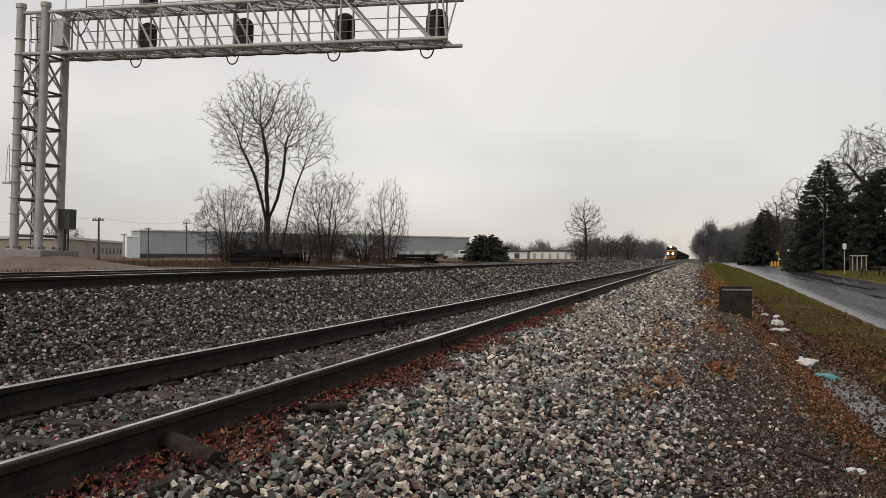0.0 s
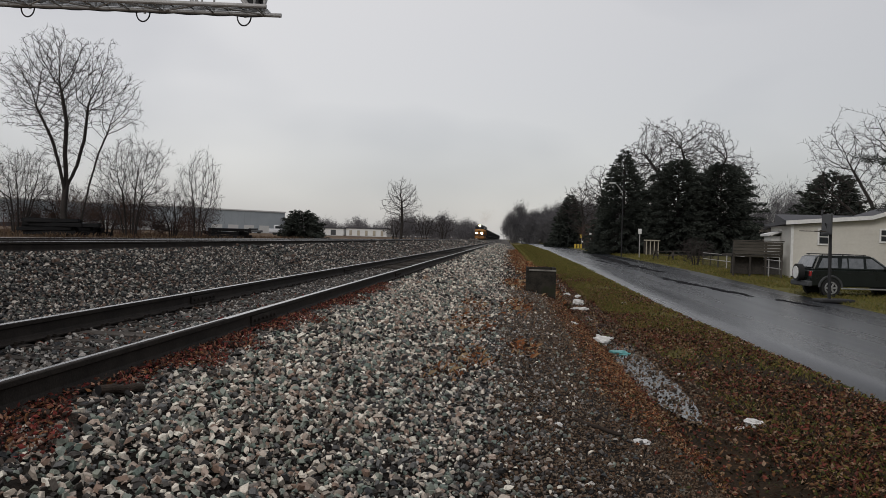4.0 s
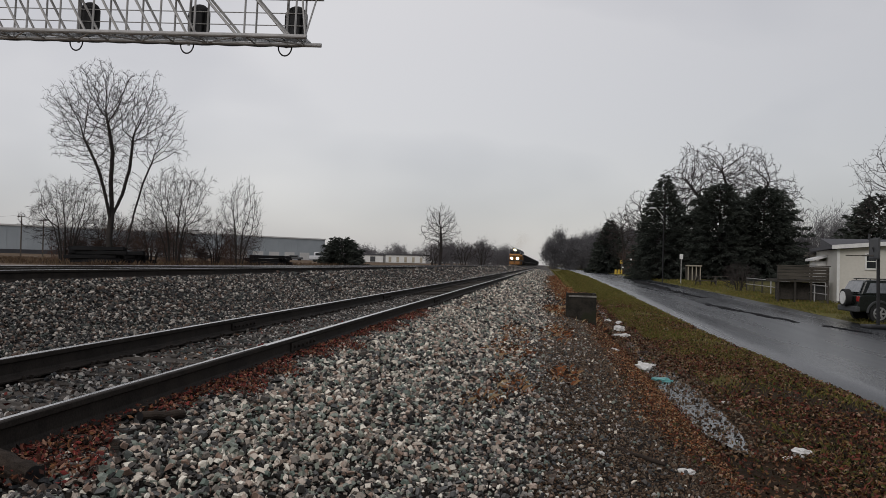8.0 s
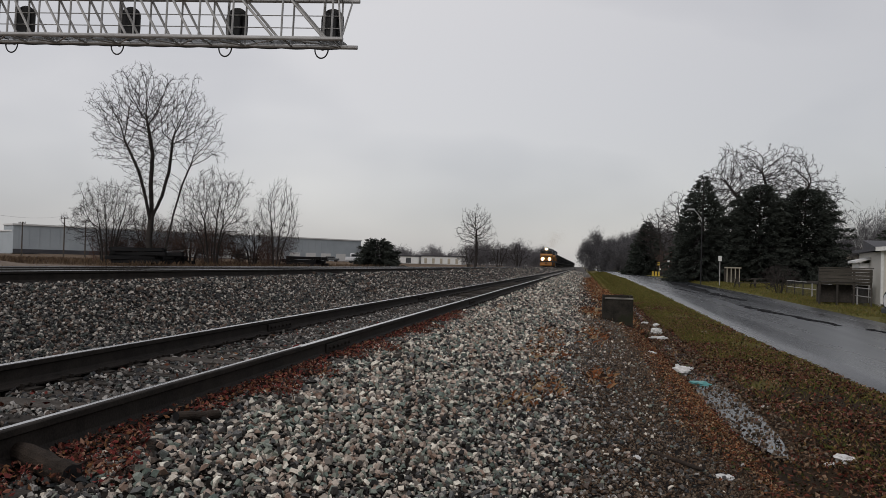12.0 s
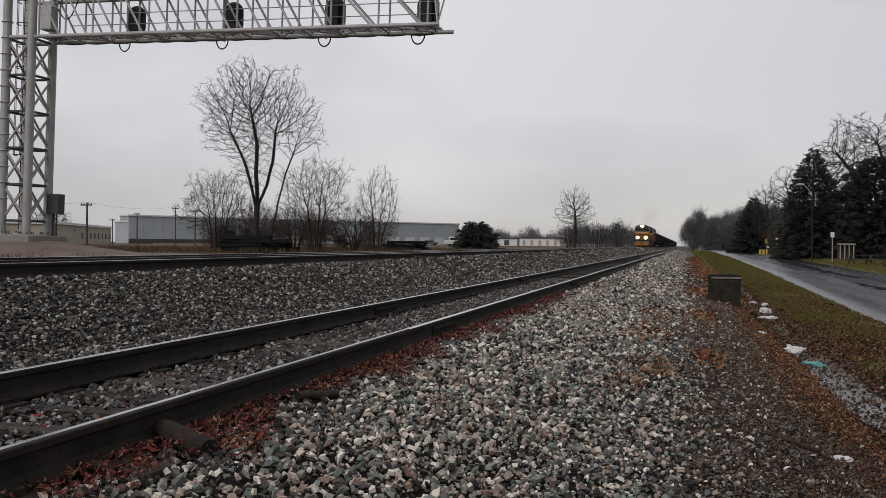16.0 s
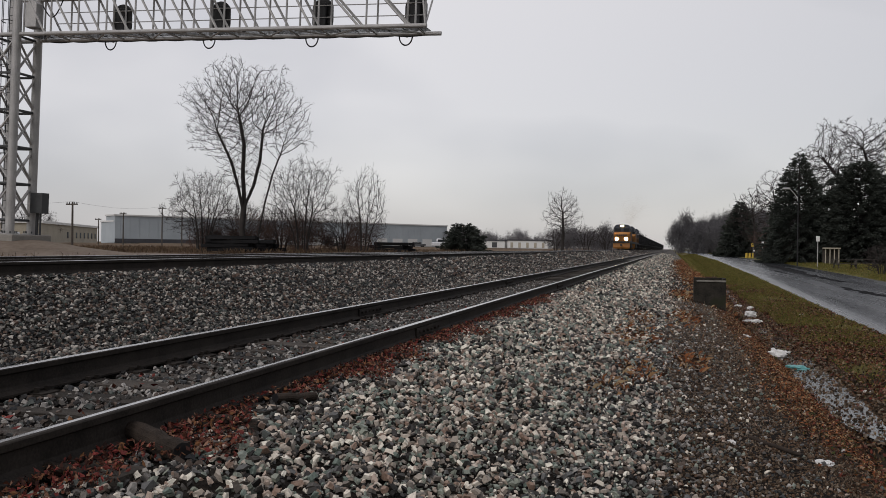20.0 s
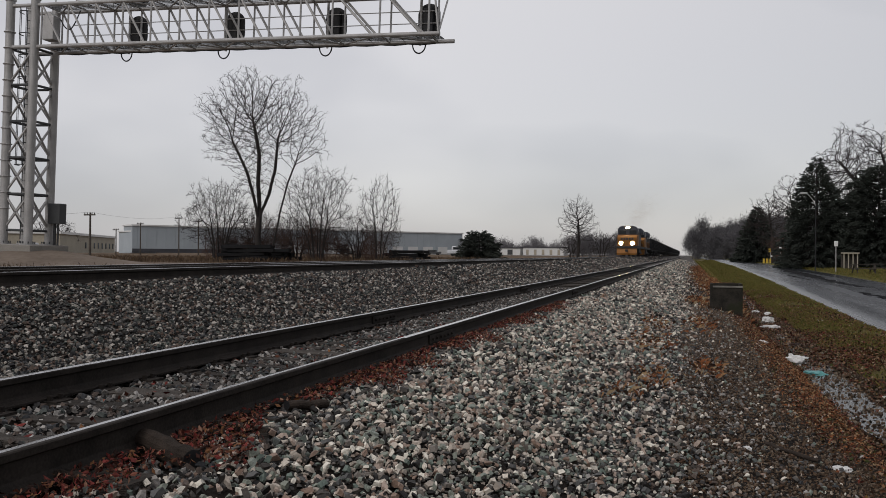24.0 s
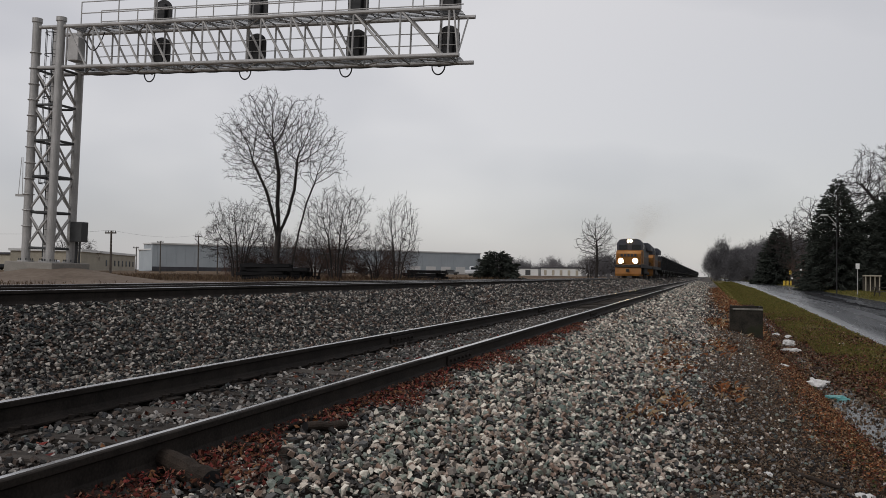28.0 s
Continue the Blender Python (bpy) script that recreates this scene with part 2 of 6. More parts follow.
M_lawn = mat("winter_lawn", (0.13, 0.122, 0.034), (0.075, 0.062, 0.022), spec=0.1, rough=0.9, scale=0.7, fine=20, bump=0.6, dist=0.03)
M_road = mat("wet_asphalt", (0.026, 0.029, 0.034), (0.014, 0.016, 0.019), rough=0.25, rvar=0.2, scale=0.35, fine=120, bump=0.2, dist=0.005, stretch=(2.2, 0.1, 1), spec=0.28)
M_patch = mat("black_tar_patch", (0.008, 0.008, 0.009), (0.005, 0.005, 0.006), rough=0.9, scale=3, fine=60, bump=0.6, spec=0.08)
M_rail_side = mat("rusty_dark_rail", (0.042, 0.035, 0.03), (0.017, 0.014, 0.012), rough=0.78, metal=0.0, spec=0.15, scale=5, fine=70, bump=0.25)
M_rail_top = mat("polished_rail_head", (0.55, 0.55, 0.56), (0.4, 0.39, 0.38), rough=0.22, metal=1.0, scale=4, fine=60, bump=0.02)
M_tie = mat("weathered_tie_wood", (0.085, 0.074, 0.065), (0.034, 0.03, 0.026), rough=0.85, scale=3, fine=40, bump=0.8, dist=0.02, per_piece=0.35, stretch=(0.35, 3, 3), spec=0.12)
M_steel = mat("galvanised_steel", (0.46, 0.45, 0.44), (0.32, 0.315, 0.305), rough=0.55, metal=0.35, scale=2, fine=30, bump=0.1)
M_black = mat("matt_black_paint", (0.012, 0.012, 0.014), (0.008, 0.008, 0.009), rough=0.6, bump=0.05)
M_darkgrey = mat("dark_grey_paint_and_shade", (0.06, 0.063, 0.065), (0.04, 0.042, 0.044), rough=0.6, bump=0.05)
M_bark = mat("bare_bark", (0.042, 0.035, 0.031), (0.019, 0.016, 0.0145), rough=0.95, scale=3, fine=40, bump=0.6)
M_twig = mat("brown_twigs", (0.042, 0.032, 0.03), (0.022, 0.017, 0.016), rough=0.95, scale=0.5, fine=10, bump=0)
M_needle = mat("dark_needles", (0.06, 0.068, 0.058), (0.04, 0.046, 0.04), rough=0.95, spec=0.06, scale=0.6, fine=12, bump=0, per_piece=0.15, island=True)
M_concrete = mat("mossy_concrete", (0.045, 0.04, 0.033), (0.016, 0.015, 0.013), spec=0.1, rough=0.9, scale=3, fine=40, bump=0.5, wear=(0.03, 0.031, 0.02), wear_at=0.55)
M_paleconcrete = mat("pale_concrete", (0.3, 0.28, 0.25), (0.2, 0.19, 0.17), rough=0.9, scale=2, fine=30, bump=0.3)

# ---- ground, one sheet to the horizon ----


def make_ground():
    xs = sorted({*[a for a, _ in PROFILE], *np.arange(-12, 12.01, 0.3).round(3), *np.arange(-60, -11, 3.0), *np.arange(-33, -17, 1.0), *np.arange(12, 40, 2.0), -2500, -1500, -400, -200, -110, 60, 100, 180, 300, 500, 1500, 2500})
    ys = sorted({*np.arange(-6, 40, 0.5).round(3), *np.arange(40, 120, 3.0), -60, -30, -15, 140, 160, 190, 230, 280, 340, 420, 520, 700, 1000, 1500, 2200, 3000, 4000})
    nx, ny = len(xs), len(ys)
    v = np.zeros((nx * ny, 3))
    for j, y in enumerate(ys):
        for i, x in enumerate(xs):
            n = noise.noise((x * 1.3, y * 1.3, 0)) * 0.03 + noise.noise((x * 0.3, y * 0.3, 4)) * 0.04
            if 4.3 < x < 11.4 or -11 < x < -7.5 or -5.2 < x < -2:
                n *= 0.15
            if -2.5 < x < 4.31:
                n *= 0.3
            v[j * nx + i] = (x, y, ground_z(x, y) + n)
    i, j = np.meshgrid(np.arange(nx - 1), np.arange(ny - 1))
    a = (j * nx + i).ravel()
    f = np.stack([a, a + 1, a + nx + 1, a + nx], 1)
    me = mesh_of("ground", v, f, None, True)
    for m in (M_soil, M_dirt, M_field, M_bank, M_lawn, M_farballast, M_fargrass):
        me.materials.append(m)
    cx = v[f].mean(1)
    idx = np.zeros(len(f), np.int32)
    idx[cx[:, 0] < -11.6] = 1
    idx[cx[:, 0] < -16] = 2
    idx[(cx[:, 0] < -11.6) & (np.abs(cx[:, 0] + 24.5) < 7) & (np.abs(cx[:, 1] - 29) < 9)] = 1
    idx[cx[:, 0] > 1.2] = 3
    idx[cx[:, 0] > 11] = 4
    idx[(cx[:, 0] > -11.6) & (cx[:, 0] < 1.2) & (cx[:, 1] > 80)] = 5
    idx[(cx[:, 0] > 2.95) & (cx[:, 0] < 4.7) & (cx[:, 1] > 16)] = 6
    idx[(cx[:, 0] > 1.3) & (cx[:, 0] < 4.7) & (cx[:, 1] > 46)] = 6
    me.polygons.foreach_set("material_index", idx)
    return tagged(new("ground", me), "dark soil, shade-blackened in the ballast gaps, leafy bank, grass verge and winter field", "ground", kind="structure")


make_ground()


def strip(name, x0, x1, dz, y0, y1, material, label, category):
    ys = [y for y in (*np.arange(y0, 130, 2.0), 150, 180, 220, 280, 360, 500, 800, 1500, 3000) if y <= y1]
    xs = np.linspace(x0, x1, 9)
    bm = B()
    rows = [[bm.verts.new((x + 0.06 * noise.noise((x0, y * 0.8, x)) * (k in (0, 8)), y, -1.1 + ramp(RISE, y) + dz + 0.06 * (1 - ((x - (x0 + x1) / 2) / ((x1 - x0) / 2)) ** 2))) for k, x in enumerate(xs)] for y in ys]
    for a, b in zip(rows, rows[1:]):
        for k in range(8):
            bm.faces.new((a[k], a[k + 1], b[k + 1], b[k]))
    base = [[bm.verts.new((x, y, -1.3 + ramp(RISE, y))) for x in (x0, x1)] for y in ys]
    for (a, b, p, q) in zip(rows, rows[1:], base, base[1:]):
        bm.faces.new((a[0], b[0], q[0], p[0]))
        bm.faces.new((a[8], p[1], q[1], b[8]))
    return tagged(part(name, bm, material, smooth=True), label, category, kind="structure")


strip("road", 4.65, 11.15, 0.02, -20, 3000, M_road, "wet grey asphalt road beside the railway", "road")


def tar_patch(pts, width, seed):
    """A ragged band of tar along a line on the road."""
    bm = B()
    c = (4.65 + 11.15) / 2
    rows = []
    n = 28
    for k in range(n + 1):
        t = k / n
        i = min(int(t * (len(pts) - 1)), len(pts) - 2)
        u = t * (len(pts) - 1) - i
        x, y = (pts[i][q] * (1 - u) + pts[i + 1][q] * u for q in (0, 1))
        w = width / 2 * (0.45 + 0.75 * abs(noise.noise((k * 0.45, seed, 1))) * 2) * math.sin(math.pi * min(1, max(0.03, t * 0.94 + 0.03))) ** 0.35
        x += 0.25 * noise.noise((k * 0.3, seed, 5))
        z = -1.08 + ramp(RISE, y) + 0.06 * (1 - ((x - c) / 3.25) ** 2)
        rows.append([bm.verts.new((x + s * w, y, z + h)) for s, h in ((-1, -0.01), (-1, 0.014), (1, 0.014), (1, -0.01))])
    for p, q in zip(rows, rows[1:]):
        for k in range(3):
            bm.faces.new((p[k], p[k + 1], q[k + 1], q[k]))
    tagged(part("tar_patch", bm, M_patch), "ragged black tar patch on the wet asphalt road", "road patch", "tar patches on the road", "structure")


tar_patch([(8.8, 92), (8.5, 72), (8.3, 62)], 1.5, 1)
tar_patch([(8.35, 63), (8.2, 55), (8.6, 49)], 0.75, 2)
tar_patch([(7.45, 43.5), (7.9, 38), (8.7, 31.6)], 0.55, 3)
tar_patch([(9.2, 30.6), (9.75, 28)], 0.3, 4)
tar_patch([(7.0, 70), (7.2, 58)], 0.2, 5)


# ---- tracks ----
RAIL = [(-0.07, 0), (0.07, 0), (0.07, 0.012), (0.02, 0.03), (0.009, 0.05), (0.009, 0.128), (0.034, 0.142), (0.036, 0.172), (0.031, 0.178), (0.014, 0.181), (-0.016, 0.181), (-0.031, 0.178), (-0.036, 0.172), (-0.034, 0.142), (-0.009, 0.128), (-0.009, 0.05), (-0.02, 0.03), (-0.07, 0.012)]


def rail(x, ztop, y0, y1, parent, label):
    bm = B()
    ys = [y0, *[y for y in np.arange(0, 60, 4.0) if y0 < y < y1], *[y for y in (80, 120, 200, 350, 700) if y0 < y < y1], y1]
    loops = []
    for y in ys:
        dx = 0.012 * noise.noise((x, y * 0.11, 1)) if y < 60 else 0
        dz = 0.008 * noise.noise((x, y * 0.09, 7)) if y < 60 else 0
        loops.append([bm.verts.new((x + a + dx, y, ztop - 0.18 + b + dz)) for a, b in RAIL])
    n = len(RAIL)
    for p, q in zip(loops, loops[1:]):
        for k in range(n):
            bm.faces.new((p[k], p[(k + 1) % n], q[(k + 1) % n], q[k]))
    bm.faces.new(loops[0])
    bm.faces.new(loops[-1][::-1])
    ob = part("rail", bm, M_rail_side, parent, label)
    ob.data.materials.append(M_rail_top)
    for p in ob.data.polygons:
        if abs(p.normal.z) > 0.75 and max(ob.data.vertices[i].co.z for i in p.vertices) > ztop - 0.03 and abs(sum(ob.data.vertices[i].co.x for i in p.vertices) / len(p.vertices) - x) < 0.027:
            p.material_index = 1
    return ob


def tie_mesh(seed):
    rnd = random.Random(seed)
    bm = B()
    box(bm, -1.1, 1.1, -0.11, 0.11, -0.17, 0)
    bmesh.ops.subdivide_edges(bm, edges=[e for e in bm.edges if abs(e.verts[0].co.x - e.verts[1].co.x) > 1], cuts=5)
    for v in bm.verts:
        v.co += Vector((rnd.uniform(-0.02, 0.02), rnd.uniform(-0.012, 0.012), rnd.uniform(-0.012, 0.006)))
    me = bpy.data.meshes.new("tie")
    bmesh.ops.recalc_face_normals(bm, faces=bm.faces[:])
    bm.to_mesh(me)
    bm.free()
    me.materials.append(M_tie)
    return me


TIES = [tie_mesh(k) for k in range(5)]
XN, XF, ZF = -3.36, -9.1, 0.565
near_track = thing("near_track", pose(0, 0, 0), "worn siding track with rusty rails on old wooden ties", "railway track", kind="structure")
far_track = thing("far_track", pose(0, 0, 0), "raised main line track with dark rails and ties", "railway track", kind="structure")
rail(XN + 0.74, 0.0, -14, 1500, near_track, "bright-topped dark rail")
rail(XN - 0.74, 0.0, -14, 1500, near_track, "bright-topped dark rail")
rail(XF + 0.75, ZF, -14, 1500, far_track, "bright-topped dark rail")
rail(XF - 0.75, ZF, -14, 1500, far_track, "bright-topped dark rail")
for y0, y1 in ((-14, 74.0), (75.2, 240.0)):
    tagged(rail(-7.93, ZF - 0.02, y0, y1, None, ""), "long dark rusty spare rail lying beside the main track", "rail", "spare rails beside the track").name = "spare_rail"
rnd = random.Random(3)
for k in range(110):
    y = -6 + 0.52 * k + rnd.uniform(-0.05, 0.05)
    o = new("tie", TIES[k % 5])
    o.parent, o.matrix_basis = near_track, pose(XN + rnd.uniform(-0.08, 0.08), y, -0.184 + rnd.uniform(-0.022, 0.008), 0, 0, rnd.uniform(-2.2, 2.2))
for k in range(90):
    y = -6 + 0.52 * k
    o = new("tie", TIES[k % 5])
    o.parent, o.matrix_basis = far_track, pose(XF + rnd.uniform(-0.05, 0.05), y, ZF - 0.19, 0, 0, rnd.uniform(-1, 1))


def plate_mesh():
    bm = B()
    box(bm, -0.17, 0.17, -0.09, 0.09, -0.006, 0.012)
    for sx in (-0.09, 0.09):
        for sy in (-0.05, 0.05):
            box(bm, sx - 0.014, sx + 0.014, sy - 0.014, sy + 0.014, 0.01, 0.045, bevel=0.004)
    me = bpy.data.meshes.new("tie_plate")
    bm.to_mesh(me)
    bm.free()
    me.materials.append(M_rail_side)
    return me


PLATE = plate_mesh()
for k in range(12, 70):
    y = -6 + 0.52 * k
    for s in (-0.74, 0.74):
        o = new("tie_plate", PLATE)
        o.parent, o.matrix_basis = near_track, pose(XN + s, y, -0.192)


def joint_bar(y, s):
    bm = B()
    for d in (-1, 1):
        x = XN + s + d * 0.022
        box(bm, x - 0.012, x + 0.012, y - 0.46, y + 0.46, -0.15, -0.055, bevel=0.005)
        for k in range(6):
            yy = y - 0.38 + k * 0.152
            tube(bm, (x, yy, -0.1), (x + d * 0.035, yy, -0.1), 0.016, n=6)
    part("joint_bar", bm, M_rail_side, near_track, "rusty bolted joint bar")


joint_bar(9.3, 0.74)
joint_bar(11.6, -0.74)
joint_bar(21.0, 0.74)
joint_bar(22.4, -0.74)

# ---- signal gantry ----


def gantry():
    g = thing("signal_gantry", Matrix.Translation((0, 0, 0.81)) @ pose(0, 0, 0, 0, 1.7, 0) @ pose(-24.5, 28.2, 0), "galvanised steel cantilever signal bridge over the tracks", "signal gantry")
    W, zb, za, H = 1.15, -0.5, 7.13, 1.6
    legs = [(0, 0), (-W, 0), (0, W), (-W, W)]
    for x, y in legs:
        bm = B()
        tube(bm, (x, y, zb), (x, y, za + H + (0.32 if y == 0 else 0.2)), 0.165, n=20)
        tube(bm, (x, y, za + H + 0.2), (x, y, za + H + 0.36), 0.2, n=20)
        tube(bm, (x, y, zb - 0.02), (x, y, zb + 0.05), 0.3, n=16)
        part("post", bm, M_steel, g, smooth=False)
    lv = np.linspace(zb + 0.55, za - 0.05, 6)
    faces = [((0, 0), (0, W)), ((0, 0), (-W, 0)), ((-W, 0), (-W, W)), ((0, W), (-W, W))]
    for (p, q) in faces:
        for k, z in enumerate(lv):
            bm = B()
            tube(bm, (*p, z), (*q, z), 0.05, n=6)
            # horizontal struts a darker grey than the braces
            part("leg_strut", bm, M_darkgrey, g)
            if k < 5:
                bm = B()
                tube(bm, (*p, z), (*q, lv[k + 1]), 0.045, n=6)
                tube(bm, (*q, z), (*p, lv[k + 1]), 0.045, n=6)
                part("leg_brace", bm, M_steel, g)
    # arm chords and web
    L = 24.3 - 8.12
    for y in (0.0, W):
        for z in (za, za + H):
            bm = B()
            tube(bm, (-W, y, z), (L + (0.25 if y else 0.05), y, z), 0.075, n=10)
            part("chord", bm, M_steel, g)
    n = 12
    xs = [*np.linspace(0.3, L - 3.85, n - 1), L - 2.1, L - 0.35]
    for y in (0.0, W):
        for k, x in enumerate(xs):
            bm = B()
            tube(bm, (x, y, za), (x, y, za + H), 0.035, n=6)
            part("web_post", bm, M_steel, g)
            if k < n:
                bm = B()
                tube(bm, (x, y, za + H), (xs[k + 1] - 0.25, y, za), 0.045, n=6)
                part("web_diagonal", bm, M_steel, g)
    for z in (za, za + H):
        for k, x in enumerate(xs):
            bm = B()
            tube(bm, (x, 0, z), (x, W, z), 0.03, n=6)
            if k < n:
                tube(bm, (x, 0 if k % 2 else W, z), (xs[k + 1], W if k % 2 else 0, z), 0.03, n=6)
            part("lateral_brace", bm, M_steel, g)
    bm = B()
    tube(bm, (L, 0, za), (L - 0.2, 0, za + H), 0.035, n=6)
    tube(bm, (L, 0, za), (L, W, za + H), 0.03, n=6)
    part("end_brace", bm, M_steel, g)
    # grating walkways, lower and upper
    for z, y0, y1, x0 in ((za + 0.09, 0.1, W - 0.1, 0.2), (za + H + 0.09, 0.1, W - 0.1, 0.2)):
        bm = B()
        for y in np.linspace(y0, y1, 7):
            box(bm, x0, L - 0.1, y - 0.012, y + 0.012, z - 0.03, z)
        for x in np.arange(x0, L - 0.1, 0.6):
            box(bm, x, x + 0.03, y0, y1, z - 0.04, z - 0.01)
        # dark grey puts the shaded underside of the walkway into its colour
        part("walkway_grating", bm, M_darkgrey, g)
    # handrails on the upper deck and in the arm
    for y in (0.02, W + 0.02):
        for z in (za + H + 0.48, za + H + 0.92):
            bm = B()
            tube(bm, (0.9, y, z), (L - 0.2, y, z), 0.022, n=6)
            part("handrail", bm, M_steel, g)
        for x in np.arange(0.9, L, 1.7):
            bm = B()
            tube(bm, (x, y, za + H), (x, y, za + H + 0.92), 0.022, n=6)
            part("handrail_post", bm, M_steel, g)
    for z in (za + 0.4, za + 0.72, za + 1.15):
        bm = B()
        tube(bm, (0.6, W + 0.25, z), (L - 0.5, W + 0.25, z), 0.018, n=6)
        part("handrail", bm, M_steel, g)
    # cage ladder up the leg
    bm = B()
    for x in (-0.85, -0.4):
        tube(bm, (x, -0.02 + W / 2, zb + 0.2), (x, -0.02 + W / 2, za + H), 0.02, n=6)
    for z in np.arange(zb + 0.4, za + H, 0.3):
        tube(bm, (-0.85, -0.02 + W / 2, z), (-0.4, -0.02 + W / 2, z), 0.012, n=5)
    part("ladder", bm, M_darkgrey, g)
    for z in np.arange(2.6, za + H, 0.85):
        bm = B()
        sweep(bm, [(-0.62 - 0.36 * math.cos(a), W / 2 - 0.05 - 0.5 * math.sin(a), z) for a in np.linspace(0, math.pi, 11)], 0.02, 5)
        part("cage_hoop", bm, M_darkgrey, g)
    for a in np.linspace(0.35, math.pi - 0.35, 4):
        bm = B()
        tube(bm, (-0.62 - 0.36 * math.cos(a), W / 2 - 0.05 - 0.5 * math.sin(a), 2.6), (-0.62 - 0.36 * math.cos(a), W / 2 - 0.05 - 0.5 * math.sin(a), za + H), 0.014, n=5)
        part("cage_strip", bm, M_darkgrey, g)
    for z in np.arange(0.9, za + 1.2, 0.62):
        bm = B()
        sweep(bm, [(-W + 0.2 * math.sin(a), 0.2 * math.cos(a), z) for a in np.linspace(0, 6.2832, 17)[:-1]], 0.022, 5, True)
        part("band", bm, M_steel, g)
    bm = B()
    box(bm, -W - 0.6, -W + 0.1, -0.05, 0.05, 2.05, 2.14)
    part("bracket", bm, M_steel, g)
    bm = B()
    tube(bm, (-W - 0.5, 0, 2.1), (-W - 0.42, 0, 3.6), 0.012, n=5)
    tube(bm, (-W - 0.3, 0, 2.1), (-W - 0.36, 0, 3.6), 0.012, n=5)
    part("guy_rod", bm, M_steel, g)
    # junction cabinet on the arm and conduit
    bm = B()
    box(bm, 0.35, 0.85, -0.02, 0.4, za + 0.25, za + 1.15, bevel=0.03)
    prism(bm, [(0.35, za + 1.15), (0.85, za + 1.15), (0.6, za + 1.32)], 0.0, 0.38)
    part("junction_box", bm, M_steel, g, "grey junction box on the arm")
    bm = B()
    sweep(bm, [(0.9 + 0.9 * a, 0.3, za + 1.1 - 0.55 * math.sin(a * math.pi) + 0.3 * a) for a in np.linspace(0, 1, 15)], 0.025)
    part("conduit", bm, M_black, g)
    # signal heads, upper and lower, with masts and drooping cable loops
    for x in (24.3 - 9.2, 24.3 - 12.75, 24.3 - 16.88, 24.3 - 21.1):
        for z, w in ((za + 0.85, 1.0), (za + H + 0.75, 1.0)):
            bm = B()
            out = []
            for k in range(28):
                a = 2 * math.pi * k / 28
                out.append((0.41 * math.cos(a), (0.22 if math.sin(a) > 0 else -0.22) + 0.4 * math.sin(a)))
            bm2 = prism(bm, [(x + 0.25 + a, z + b) for a, b in out], W + 0.45, W + 0.5)
            sg = part("signal_head", bm2, M_black, g, "black signal backboard")
            bm = B()
            box(bm, x + 0.06, x + 0.44, W + 0.27, W + 0.45, z - 0.5, z + 0.42, bevel=0.03)
            part("lamp_case", bm, M_black, sg)
            for k in (-0.27, 0.0, 0.27):
                bm = B()
                tube(bm, (x + 0.25, W + 0.5, z + k), (x + 0.25, W + 0.8, z + k - 0.03), 0.11, 0.12, n=12)
                part("hood", bm, M_black, sg)
        bm = B()
        tube(bm, (x, W + 0.28, za - 0.05), (x, W + 0.28, za + H + 1.35), 0.05, n=8)
        part("signal_mast", bm, M_steel, g)
        bm = B()
        c = (x + 0.02, W + 0.1, za - 0.1)
        sweep(bm, [(c[0] - 0.24 * math.cos(a), c[1], c[2] + 0.05 - 0.32 * math.sin(a)) for a in np.linspace(0, math.pi, 15)], 0.026)
        part("cable_loop", bm, M_black, g)
    bm = B()
    sweep(bm, [(0.6 + k * (L - 1) / 59, W - 0.02, za - 0.06 - 0.035 * abs(math.sin(k * 0.8))) for k in range(60)], 0.022, 5)
    part("cable_run", bm, M_black, g)
    # switch cabinet on the rear post
    bm = B()
    box(bm, 0.2, 0.75, W - 0.35, W + 0.05, 0.35, 1.15, bevel=0.02)
    part("switch_cabinet", bm, M_darkgrey, g, "dark grey switch cabinet")
    bm = B()
    tube(bm, (0.35, W - 0.1, zb), (0.35, W - 0.1, 0.4), 0.06, n=8)
    tube(bm, (0.5, W - 0.1, zb), (0.5, W - 0.1, 0.4), 0.04, n=8)
    part("cabinet_conduit", bm, M_darkgrey, g)
    bm = B()
    box(bm, -W - 0.55, 0.55, -0.5, W + 0.5, zb - 0.6, zb, bevel=0.03)
    part("foundation", bm, M_paleconcrete, g, "low concrete foundation")
    for x, y in legs:
        for k in range(8):
            a = k * math.pi / 4
            bm = B()
            tube(bm, (x + 0.25 * math.cos(a), y + 0.25 * math.sin(a), zb), (x + 0.25 * math.cos(a), y + 0.25 * math.sin(a), zb + 0.13), 0.022, n=6)
            part("anchor_bolt", bm, M_darkgrey, g)


gantry()

# ---- ballast, leaves and grass ----


def gz(x, y):
    """ground_z for arrays."""
    z = np.interp(x, [a for a, _ in PROFILE], [b for _, b in PROFILE])
    return z + np.interp(y, [a for a, _ in RISE], [b for _, b in RISE]) * np.clip((x - 0.6) / 1.6, 0, 1)


SLAB_F = np.array([(k, (k + 1) % 5, 5 + (k + 1) % 5) for k in range(5)] + [(k, 5 + (k + 1) % 5, 5 + k) for k in range(5)] + [(5, 6, 7), (5, 7, 8), (5, 8, 9), (0, 2, 1), (0, 3, 2), (0, 4, 3)])


